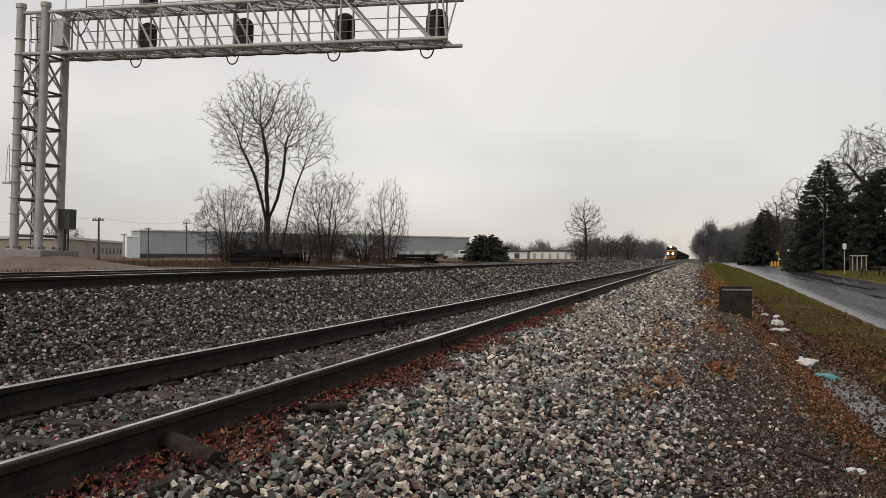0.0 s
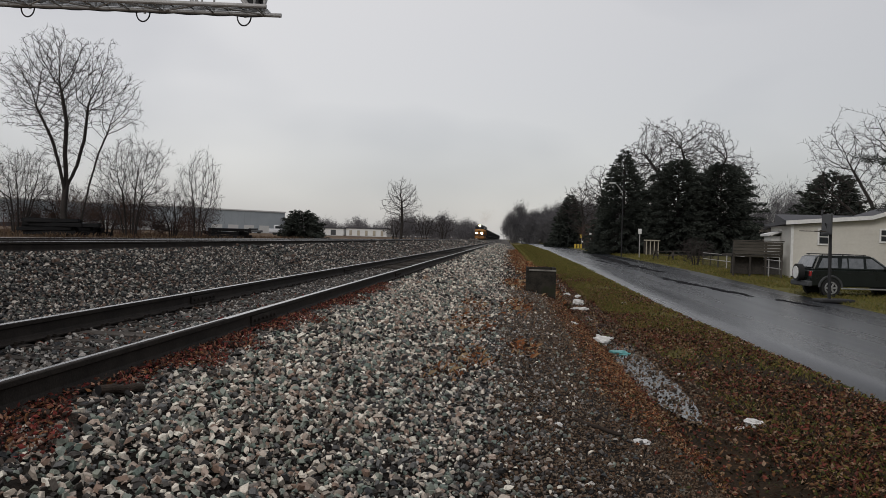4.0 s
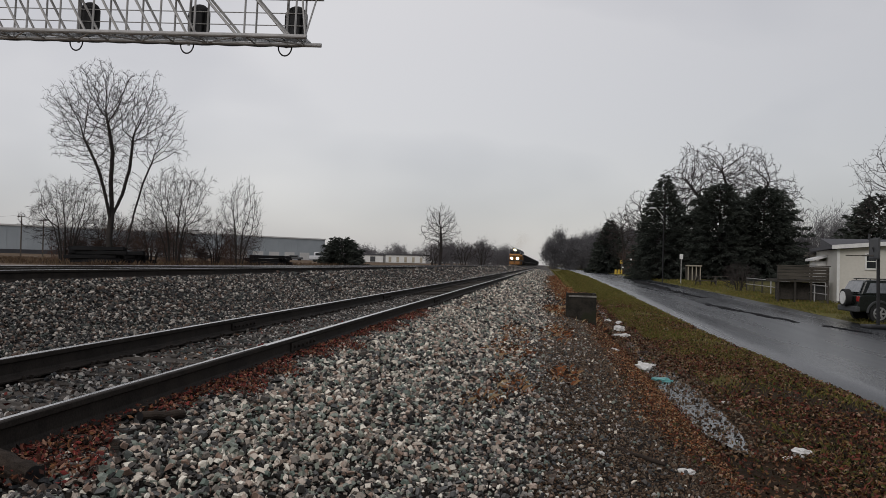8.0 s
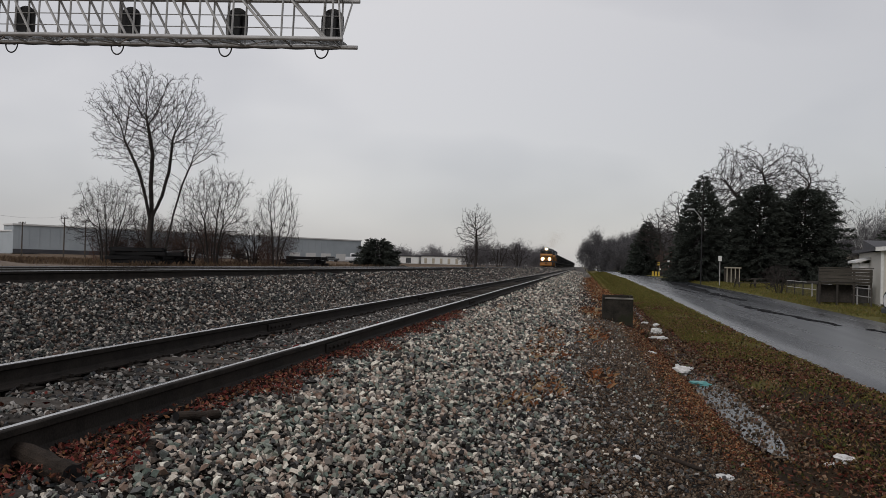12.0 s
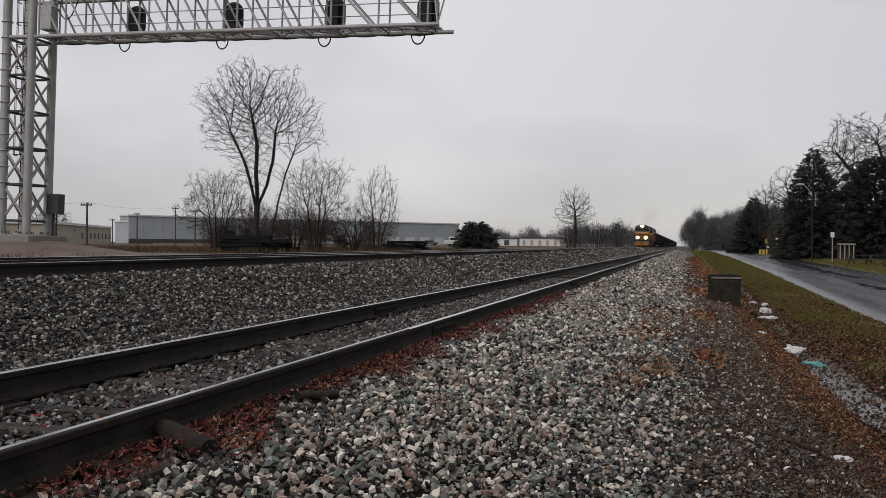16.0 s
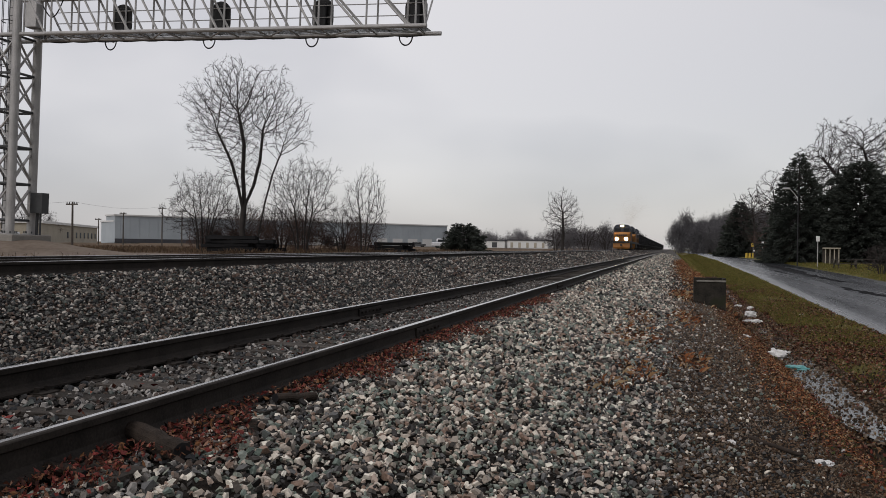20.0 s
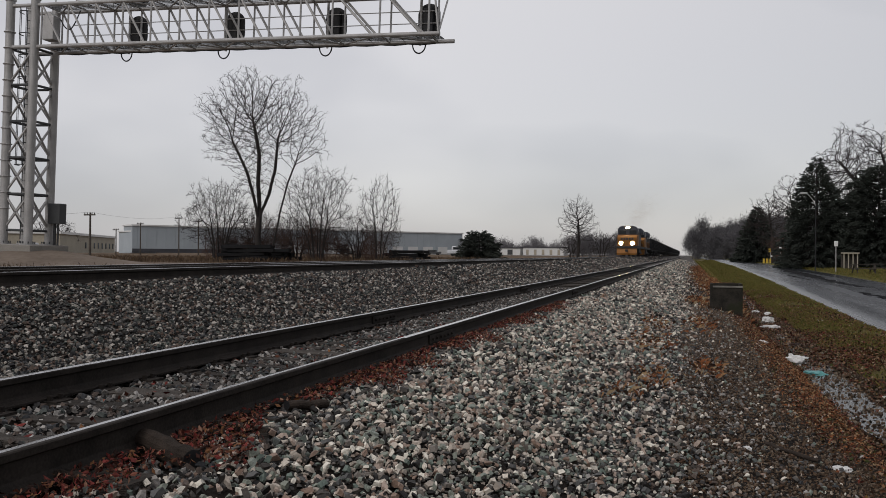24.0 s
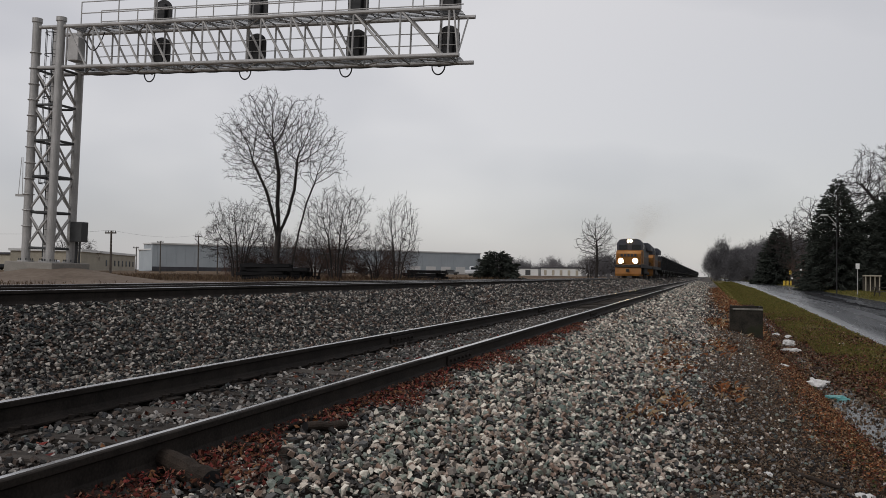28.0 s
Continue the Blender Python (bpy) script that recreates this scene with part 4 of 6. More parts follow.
def bare_tree(x, y, stems, crowns, trunk, seed, label, count=900, step=0.22, fine=0.007, twigs=2, twig_len=0.4, rise=0.12, droop=0.0, name="bare_tree", group="", z=None, twig=None, reach=7.0):
    """A leafless tree. stems and crowns are laid out across the line of sight from the path: across, along, up."""
    rng_t = np.random.default_rng(seed)
    t = thing(name, pose(x, y, (ground_z(x, y) if z is None else z) - 0.08, 0, 0, math.degrees(math.atan2(-x, y))), label, "tree", group)
    P, parent, stem = branch_out(rng_t, stems, [(*c[:3], c[3] * 1.22, c[4] * 1.22, c[5] * 1.18) for c in crowns], int(count * 2.2), step, step * reach, step * 1.35, rise)
    n = len(P)
    tips = np.ones(n)
    child = np.zeros(n, bool)
    child[parent[parent >= 0]] = True
    tips[child] = 0
    for k in range(n - 1, -1, -1):
        if parent[k] >= 0:
            tips[parent[k]] += tips[k]
    power = math.log(max(3.0, tips.max())) / math.log(trunk / fine)
    r = fine * np.maximum(1, tips) ** (1 / power)
    has = np.nonzero(parent >= 0)[0]
    seg = np.concatenate([P[parent[has]], np.minimum(r[parent[has]], r[has] * 1.35)[:, None], P[has], r[has][:, None]], 1)
    thick, mid = r[has] > trunk * 0.5, r[has] > fine * 2.6
    # fine twigs round the thin ends
    thin = has[r[has] < fine * 2.3]
    q = np.repeat(thin, twigs)
    q = q[rng_t.random(len(q)) < 0.8]
    d = P[q] - P[parent[q]]
    d /= np.linalg.norm(d, axis=1)[:, None] + 1e-9
    d = d + rng_t.normal(0, 0.55, d.shape) + np.array([[0, 0, rise - droop]])
    d /= np.linalg.norm(d, axis=1)[:, None]
    e = P[q] + d * (twig_len * rng_t.uniform(0.3, 1.0, len(q)))[:, None]
    shoots = np.concatenate([P[q], np.full((len(q), 1), fine), e, np.full((len(q), 1), fine * 0.55)], 1)
    boles = [("trunk", seg[thick & (stem[has] == k)], 8, M_bark) for k in range(len(stems))]
    for nm, rows, sides, material in (*boles, ("branching", seg[~thick & mid], 5, M_bark), ("crown", np.concatenate([seg[~mid], shoots]), 3, twig or M_twig)):
        if len(rows):
            v, f = sticks(rows, sides)
            ob = new(nm, mesh_of(nm, v, f, material, nm == "trunk"))
            ob.parent = t
            if nm != "trunk":
                tagged(ob, "leafless crown of fine twigs" if nm == "crown" else "", kind="stuff")
    return t


def bush(x, y, height, wide, seed, label, stems=7, **more):
    """A leafless bush or small tree that forks from the ground."""
    rnd = random.Random(seed)
    st = []
    for k in range(stems):
        a = 6.283 * (k + rnd.random() * 0.7) / stems
        c, q, w = math.cos(a), math.sin(a), rnd.uniform(0.5, 1.0)
        st.append([(0.14 * wide * c, 0.14 * wide * q, 0), (0.26 * wide * c * w, 0.26 * wide * q * w, height * 0.22), (0.42 * wide * c * w, 0.42 * wide * q * w, height * rnd.uniform(0.36, 0.48))])
    return bare_tree(x, y, st, [(0, 0, height * 0.56, wide, wide, height * 0.46)], more.pop("trunk", 0.02 * height ** 0.8), seed, label, **more)


def needles(rng_n, p, d, size, droop=0.4, slim=0.2):
    """Sprays of small pointed leaves round points with a direction."""
    p, d, size = np.repeat(p, 4, 0), np.repeat(d, 4, 0), np.repeat(size, 4)
    n = len(p)
    w = rng_n.normal(0, 1, (n, 3)) * np.array([1, 1, 0.5])
    w /= np.linalg.norm(w, axis=1)[:, None]
    e = d + w * 0.55 - np.array([[0, 0, 1.0]]) * (droop * rng_n.random((n, 1)))
    e /= np.linalg.norm(e, axis=1)[:, None]
    side = np.cross(e, rng_n.normal(0, 1, (n, 3)))
    side /= np.linalg.norm(side, axis=1)[:, None] + 1e-9
    k = (size * rng_n.uniform(0.6, 1.3, n))[:, None]
    o = p + w * k * 0.3
    v = np.stack([o - side * k * slim, o + e * k * 0.55 - side * k * slim * 0.8, o + e * k, o + side * k * slim], 1)
    return v.reshape(-1, 3), np.arange(4 * n).reshape(-1, 4)


def conifer(x, y, height, radius, seed, label, bare=0.02, size=0.3, rows=46, name="spruce_tree", power=0.85, z=None, group="", ragged=0.12, around=13):
    rng_c = np.random.default_rng(seed)
    t = thing(name, pose(x, y, (ground_z(x, y) if z is None else z) - 0.05), label, "tree", group)
    v, f = sticks([(0, 0, 0, 0.03 * height ** 0.9, 0, 0, height * 0.5, 0.018 * height ** 0.9), (0, 0, height * 0.5, 0.018 * height ** 0.9, 0, 0, height * 0.99, 0.015)], 8)
    o = new("trunk", mesh_of("trunk", v, f, M_bark, True))
    o.parent = t
    limbs, pts, ways = [], [], []
    lobes = rng_c.uniform(0, 6.28, 6)
    for k in range(rows):
        h = bare + (1 - bare) * (k + rng_c.random()) / rows
        m = max(5, int(around * (1 - 0.6 * h)))
        a0 = rng_c.random() * 6.28
        for j in range(m):
            a = a0 + 6.283 * (j + rng_c.uniform(-0.3, 0.3)) / m
            swell = 1 + ragged * 0.8 * math.sin(3 * a + lobes[int(h * 5)] + 4 * h) + rng_c.normal(0, ragged)
            rr = radius * (1 - h) ** power * swell + 0.1
            d = np.array([math.cos(a), math.sin(a), -0.16 + 0.45 * h])
            e = np.array([0, 0, h * height]) + d * rr
            limbs.append((0, 0, h * height, 0.012 + 0.008 * rr, *e, 0.006))
            n = max(3, int(rr / (size * 0.4)))
            u = 0.25 + 0.75 * np.sqrt((np.arange(n) + rng_c.random(n)) / n)
            q = np.array([0, 0, h * height]) + d * rr * u[:, None]
            q[:, 2] += rng_c.normal(0, 0.45 * height / rows, n) - 0.05 * u * rr
            q[:, :2] += rng_c.normal(0, 0.12 * size / 0.3, (n, 2))
            pts.append(q)
            ways.append(np.repeat(d[None], n, 0))
    v, f = sticks(limbs, 3)
    o = tagged(new("branching", mesh_of("branching", v, f, M_bark)), kind="stuff")
    o.parent = t
    pts, ways = np.concatenate(pts), np.concatenate(ways)
    v, f = needles(rng_c, pts, ways, size * rng_c.uniform(0.7, 1.2, len(pts)))
    o = tagged(new("crown", mesh_of("crown", v, f, M_needle)), "dense dark green needle crown", kind="stuff")
    o.parent = t
    return t


# the clump beyond the main line
bare_tree(-23.4, 45.0, [[(0, 0, 0), (-0.12, 0.05, 1.5), (0.0, 0.1, 2.9), (-0.1, 0.1, 4.6), (-0.05, 0, 6.2), (-0.35, 0, 7.8)], [(-0.05, 0.1, 2.4), (-0.35, -0.3, 3.8), (-0.75, -0.6, 5.2), (-1.5, -0.8, 6.8)], [(0, 0.1, 2.7), (0.5, 0.4, 3.9), (0.85, 0.6, 5.4), (1.0, 0.4, 7.2)],
          [(0.6, 0.1, 0), (0.85, 0.1, 1.4), (1.15, 0, 3.0), (1.55, -0.2, 4.6), (2.0, -0.3, 5.8)]],
          [(-0.15, 0, 8.35, 3.1, 2.8, 2.5), (-0.9, 0, 6.6, 2.0, 1.9, 1.9), (2.2, 0, 7.3, 1.6, 1.5, 1.7), (-2.4, 0, 8.4, 1.2, 1.2, 1.0), (-0.1, 0, 4.6, 1.2, 1.2, 1.2)], 0.165, 44, "tall leafless tree with several slim stems beyond the tracks", count=2100, step=0.18, fine=0.0065, twigs=3, twig_len=0.3, rise=0.26, reach=9)
for x, y, h, w, sd, n, txt in ((-26.1, 45.2, 4.7, 2.0, 6, 9, "low leafless thicket beside the tall tree"), (-24.4, 46.6, 3.2, 1.5, 26, 6, "low leafless thicket beside the tall tree"),
                               (-20.1, 45.6, 5.4, 2.15, 7, 8, "low leafless thicket tree with spreading limbs"), (-16.7, 46.2, 4.75, 1.45, 8, 4, "small pale leafless tree beyond the tracks"),
                               (-22.0, 46.9, 2.8, 1.4, 9, 7, "leafless brush at the foot of the tall tree"), (-18.4, 47.2, 2.6, 1.2, 19, 7, "leafless brush at the foot of the tall tree")):
    bush(x, y, h, w, sd, txt, stems=n, count=900 if n > 4 else 520, step=0.15, fine=0.005, twigs=4 if n > 4 else 2, twig_len=0.34, rise=0.34 if n < 5 else 0.12, trunk=0.05 if n > 4 else 0.038, group="thicket beyond the tracks")
bare_tree(-18.2, 150.0, [[(0, 0, 0), (0.1, 0, 3.2), (0, 0, 6.0)]], [(0, 0, 6.4, 3.1, 3.0, 4.2)], 0.26, 10, "leafless tree beside the far track", count=700, step=0.3, fine=0.015, twigs=2, twig_len=0.5, rise=0.2)
for x, y, h, w, sd in ((-14.9, 158, 4.6, 2.4, 30), (-20.6, 160, 4.0, 2.2, 31), (-12.6, 172, 4.2, 2.4, 32)):
    bush(x, y, h, w, sd, "leafless bush beside the far track", count=300, step=0.3, fine=0.02, twigs=2, twig_len=0.5, group="bushes beside the far track")
conifer(-20.1, 85, 2.7, 2.2, 11, "low spreading dark juniper bush", bare=0.0, size=0.24, rows=26, name="juniper_bush", power=0.45, ragged=0.16)
# beyond the road
conifer(12.7, 98, 11.4, 4.3, 12, "tall dark spruce beside the road", size=0.25, rows=60, bare=0.02, power=0.78)
conifer(18.4, 97, 10.2, 4.1, 13, "broad dark evergreen beside the road", size=0.27, rows=56, power=0.42, bare=0.0, ragged=0.16, around=18)
conifer(23.2, 98, 9.9, 4.2, 14, "broad dark evergreen beside the road", size=0.27, rows=56, power=0.4, bare=0.0, ragged=0.18, around=18)
conifer(15.9, 102, 7.2, 3.6, 24, "broad dark evergreen beside the road", size=0.36, rows=34, power=0.45, bare=0.0)
conifer(11.6, 165, 9.6, 3.9, 15, "dark spruce farther along the road", size=0.45, rows=44, bare=0.03, power=0.7)
bare_tree(21.3, 108, [[(0, 0, 0), (0.1, 0, 2.6), (-0.8, 0.3, 5.5), (-2.4, 0.4, 8.6), (-4.2, 0.3, 11.2)], [(0.1, 0, 2.4), (0.5, 0.5, 6.0), (0.2, 0.6, 10.0), (-0.6, 0.5, 13.0)], [(0.1, 0, 2.5), (1.8, -0.4, 5.8), (3.6, -0.6, 9.0), (4.6, -0.5, 11.5)], [(0.1, 0, 2.0), (-2.6, -0.5, 5.0), (-5.2, -0.4, 7.4)], [(0.1, 0, 2.2), (3.4, 0.5, 4.6), (6.0, 0.4, 7.0)]],
          [(-0.4, 0, 11.0, 7.0, 4.6, 5.0), (4.8, 0, 8.6, 3.7, 3.4, 4.2), (-5.0, 0, 9.8, 3.4, 3.2, 3.8)], 0.46, 16, "broad leafless tree with drooping twigs behind the evergreens", count=2300, step=0.25, fine=0.0145, twigs=4, twig_len=0.5, rise=0.05, droop=0.15, reach=9)
bare_tree(12.9, 116, [[(0, 0, 0), (0, 0, 4), (-0.6, 0, 7)]], [(-0.4, 0, 7.6, 3.0, 3.0, 3.6)], 0.22, 17, "leafless tree behind the tall spruce", count=420, step=0.34, fine=0.015, twigs=3, twig_len=0.6)
bare_tree(12.9, 150, [[(0, 0, 0), (0, 0, 4), (-0.4, 0, 7)]], [(-0.4, 0, 7.2, 3.4, 3.4, 3.8)], 0.24, 27, "leafless tree beside the road", count=420, step=0.36, fine=0.019, twigs=3, twig_len=0.6)
bare_tree(25.1, 60.5, [[(0, 0, 0), (-0.1, 0, 2.2), (-0.9, 0.2, 4.6), (-2.2, 0.3, 7.0)], [(-0.1, 0, 2.0), (-2.0, -0.3, 3.9), (-3.6, -0.4, 5.4)], [(-0.1, 0, 2.4), (0.4, 0.3, 5.2), (0.2, 0.3, 8.2)], [(0, 0, 2.2), (1.5, -0.2, 4.8), (2.4, -0.3, 7.2)]],
          [(-0.6, 0, 7.2, 4.0, 3.2, 3.7), (-3.2, 0, 5.8, 1.8, 1.8, 2.4)], 0.24, 18, "leafless tree behind the cream house", count=900, step=0.25, fine=0.009, twigs=2, twig_len=0.5)
bare_tree(28.5, 61.5, [[(0, 0, 0), (0, 0, 3), (0.4, 0, 6)], [(0, 0, 2.6), (-1.2, 0, 5), (-1.6, 0, 7)]], [(0, 0, 6.6, 3.4, 3.0, 3.2)], 0.22, 28, "leafless tree behind the cream house", count=500, step=0.26, fine=0.009, twigs=2, twig_len=0.5)

# ---- train ----
# yellow paint, with the headlamps' orange glow mixed into the base colour
M_yellow = mat("yellow_paint_with_lamp_glow", (0.33, 0.14, 0.024), (0.22, 0.09, 0.016), rough=0.6, scale=2, fine=20, bump=0.05, wear=(0.12, 0.07, 0.03), wear_at=0.62)
M_navy = mat("dark_blue_grey_paint", (0.035, 0.04, 0.055), (0.018, 0.02, 0.028), rough=0.5, scale=2, fine=20, bump=0.05)
M_hopper = mat("black_hopper_paint", (0.028, 0.028, 0.03), (0.014, 0.014, 0.015), rough=0.7, scale=1.5, fine=20, bump=0.1, wear=(0.07, 0.05, 0.04), wear_at=0.6)
M_coal = mat("coal", (0.012, 0.012, 0.013), (0.005, 0.005, 0.006), rough=0.6, scale=6, fine=20, bump=1.0, dist=0.1)
M_glass = mat("dark_cab_glass", (0.02, 0.025, 0.03), (0.015, 0.018, 0.02), rough=0.1, bump=0, spec=0.35)
M_lamp = mat("burning_headlamp", (1.0, 0.66, 0.3), (1.0, 0.66, 0.3), rough=0.4, bump=0, emit=60.0)
M_truck = mat("sooty_truck_steel", (0.03, 0.028, 0.026), (0.015, 0.014, 0.013), rough=0.8, scale=4, fine=40, bump=0.2)


def truck(parent, y, axles, r):
    bm = B()
    half = (axles - 1) * 0.95 + 0.5
    for s in (-1, 1):
        box(bm, s * 1.08 - 0.08, s * 1.08 + 0.08, y - half, y + half, r * 0.8, r * 1.5, bevel=0.04)
    box(bm, -1.0, 1.0, y - 0.3, y + 0.3, r * 0.8, r * 1.6)
    tr = part("truck_frame", bm, M_truck, parent)
    for k in range(axles):
        yy = y + (k - (axles - 1) / 2) * 1.9
        bm = B()
        tube(bm, (-0.9, yy, r), (0.9, yy, r), 0.09, n=8)
        for s in (-0.75, 0.75):
            tube(bm, (s - 0.07, yy, r), (s + 0.07, yy, r), r, n=20)
        part("wheelset", bm, M_truck, tr)


def locomotive(label):
    """Nose towards -y, wheels on z = 0."""
    g = thing("locomotive", pose(0, 0, 0), label, "locomotive", "locomotives of the train")
    bm = B()
    box(bm, -1.5, 1.5, 0.2, 22.0, 1.25, 1.65, bevel=0.04)
    box(bm, -1.35, 1.35, 8.0, 14.0, 0.5, 1.3, bevel=0.2)
    part("underframe", bm, M_truck, g)
    bm = B()
    prism(bm, [(0.75, 1.65), (0.55, 2.9), (0.95, 3.2), (2.3, 3.3), (2.3, 1.65)], -1.45, 1.45, axis="x")
    part("nose", bm, M_yellow, g, "yellow short nose")
    bm = B()
    prism(bm, [(-1.52, 1.65), (1.52, 1.65), (1.52, 4.2), (1.2, 4.6), (0.75, 4.72), (-0.75, 4.72), (-1.2, 4.6), (-1.52, 4.2)], 2.0, 4.6)
    cab = part("cab", bm, M_navy, g, "dark blue cab with a rounded roof")
    bm = B()
    box(bm, -1.535, 1.535, 1.985, 4.4, 1.7, 3.35)
    part("cab_side_band", bm, M_yellow, cab)
    for s in (-1, 1):
        bm = B()
        box(bm, s * 0.78 - 0.52, s * 0.78 + 0.52, 1.95, 2.02, 3.42, 4.02, bevel=0.02)
        part("windscreen", bm, M_glass, cab)
        bm = B()
        box(bm, s * 1.53 - 0.02, s * 1.53 + 0.02, 2.4, 3.9, 3.4, 4.0, bevel=0.01)
        part("side_window", bm, M_glass, cab)
    bm = B()
    prism(bm, [(-1.0, 1.65), (1.0, 1.65), (1.0, 4.1), (0.7, 4.55), (-0.7, 4.55), (-1.0, 4.1)], 4.6, 21.2)
    part("hood", bm, M_navy, g, "dark blue long hood")
    bm = B()
    prism(bm, [(-1.55, 3.7), (1.55, 3.7), (1.55, 4.4), (1.2, 4.75), (-1.2, 4.75), (-1.55, 4.4)], 16.5, 21.0)
    part("radiator", bm, M_navy, g)
    bm = B()
    box(bm, -0.6, 0.6, 10.5, 12.0, 4.5, 4.85, bevel=0.05)
    part("exhaust_housing", bm, M_black, g)
    for y in (13.5, 15.0):
        bm = B()
        tube(bm, (0, y, 4.5), (0, y, 4.72), 0.65, n=16)
        part("roof_fan", bm, M_black, g)
    bm = B()
    prism(bm, [(0.1, 0.25), (0.0, 0.5), (0.15, 1.65), (0.5, 1.65), (0.5, 0.25)], -1.5, 1.5, axis="x")
    part("pilot", bm, M_yellow, g, "yellow pilot plate with a plough")
    bm = B()
    box(bm, -1.5, 1.5, -0.05, 0.12, 1.25, 1.6, bevel=0.03)
    part("anticlimber", bm, M_black, g)
    bm = B()
    tube(bm, (0, -0.6, 0.9), (0, 0.2, 0.9), 0.13, n=8)
    box(bm, -0.2, 0.2, -0.75, -0.45, 0.72, 1.08, bevel=0.04)
    part("coupler", bm, M_truck, g)
    for s in (-1, 1):
        bm = B()
        tube(bm, (s * 0.85, -0.16, 2.02), (s * 0.85, 0.3, 2.02), 0.34, n=20)
        h = part("ditch_light", bm, M_black, g)
        bm = B()
        # lens disc oversized, so that its shape takes in the lamp's glare
        tube(bm, (s * 0.85, -0.2, 2.02), (s * 0.85, -0.165, 2.02), 0.3, n=20)
        part("lens", bm, M_lamp, h, "burning warm white lamp")
        bm = B()
        for y in (0.15, 1.1):
            tube(bm, (s * 1.35, y, 1.65), (s * 1.35, y, 2.65), 0.025, n=6)
        tube(bm, (s * 1.35, 0.15, 2.65), (s * 1.35, 1.1, 2.65), 0.025, n=6)
        part("handrail", bm, M_yellow, g)
        bm = B()
        for y in np.arange(5, 21.5, 2.0):
            tube(bm, (s * 1.45, y, 1.65), (s * 1.45, y, 2.65), 0.02, n=5)
        tube(bm, (s * 1.45, 5, 2.65), (s * 1.45, 21.3, 2.65), 0.02, n=5)
        part("handrail", bm, M_yellow, g)
        bm = B()
        for z in (0.5, 0.8, 1.1, 1.4):
            box(bm, s * 1.35 - 0.2, s * 1.35 + 0.2, 0.45, 0.75, z, z + 0.03)
        part("step", bm, M_truck, g)
    bm = B()
    box(bm, -0.34, 0.34, 1.9, 2.1, 4.28, 4.62, bevel=0.05)
    h = part("headlight_box", bm, M_black, cab)
    for s in (-1, 1):
        bm = B()
        tube(bm, (s * 0.16, 1.86, 4.45), (s * 0.16, 1.895, 4.45), 0.15, n=16)
        part("lens", bm, M_lamp, h, "burning warm white lamp")
    bm = B()
    for k in range(5):
        x = -0.8 + k * 0.4
        box(bm, x - 0.13, x + 0.13, 0.5, 0.6, 2.55, 2.85)
    part("nose_mark", bm, M_navy, g, "row of dark marks on the yellow nose")
    truck(g, 4.2, 3, 0.53)
    truck(g, 17.8, 3, 0.53)
    return g


def hopper():
    g = thing("hopper_car", pose(0, 0, 0), "black open hopper car heaped with coal", "rail car", "hopper cars of the train")
    bm = B()
    prism(bm, [(0.3, 1.3), (0.3, 3.55), (15.7, 3.55), (15.7, 1.3), (13.2, 1.3), (11.5, 0.7), (10.0, 1.3), (6.0, 1.3), (4.5, 0.7), (2.8, 1.3)], -1.5, 1.5, axis="x")
    body = part("body", bm, M_hopper, g)
    for s in (-1, 1):
        for y in np.linspace(0.6, 15.4, 11):
            bm = B()
            box(bm, s * 1.54 - 0.06, s * 1.54 + 0.06, y - 0.06, y + 0.06, 1.35, 3.6)
            part("side_stake", bm, M_hopper, body)
        bm = B()
        box(bm, s * 1.52 - 0.08, s * 1.52 + 0.08, 0.25, 15.75, 3.5, 3.66)
        part("top_sill", bm, M_hopper, body)
    bm = B()
    bmesh.ops.create_grid(bm, x_segments=8, y_segments=30, size=0.5)
    for v in bm.verts:
        x, y = v.co.x, v.co.y
        v.co = Vector((x * 2.9, 8 + y * 15, 3.5 + 0.55 * (1 - (2 * x) ** 2) * (1 - (2 * y) ** 6) * (0.7 + 0.5 * noise.noise((x * 4, y * 12, 2)))))
    part("coal_load", bm, M_coal, g, "heap of black coal")
    truck(g, 1.9, 2, 0.46)
    truck(g, 14.1, 2, 0.46)
    return g


TRAIN = []
lead = locomotive("yellow and dark blue diesel locomotive with burning headlights")
TRAIN.append((lead, 0.0))
second = copy_thing(lead, pose(0, 0, 0))
second["label"] = "trailing yellow and dark blue diesel locomotive"
for ob in list(second.children_recursive):
    if ob.name.startswith("lens"):
        bpy.data.objects.remove(ob)
TRAIN.append((second, 23.2))
car = hopper()
TRAIN.append((car, 46.6))
for k in range(1, 34):
    TRAIN.append((copy_thing(car, pose(0, 0, 0)), 46.6 + 16.6 * k))

# ---- buildings and things beyond the main line ----
M_white = mat("white_ribbed_cladding", (0.43, 0.475, 0.5), (0.36, 0.4, 0.43), rough=0.6, scale=0.2, fine=4, bump=0.05)
M_cream = mat("cream_siding", (0.6, 0.575, 0.515), (0.53, 0.51, 0.455), rough=0.7, scale=0.6, fine=8, bump=0.05)
M_tan = mat("tan_block_wall", (0.42, 0.38, 0.3), (0.32, 0.29, 0.23), rough=0.8, scale=0.3, fine=3, bump=0.1)
M_roof = mat("grey_roof", (0.075, 0.075, 0.083), (0.048, 0.048, 0.054), rough=0.8, scale=0.4, fine=10, bump=0.2)
M_trim = mat("white_trim", (0.75, 0.75, 0.73), (0.62, 0.62, 0.6), rough=0.5, bump=0.03)
M_pole = mat("grey_pole_wood", (0.1, 0.085, 0.07), (0.05, 0.042, 0.035), rough=0.9, scale=2, fine=30, bump=0.4)


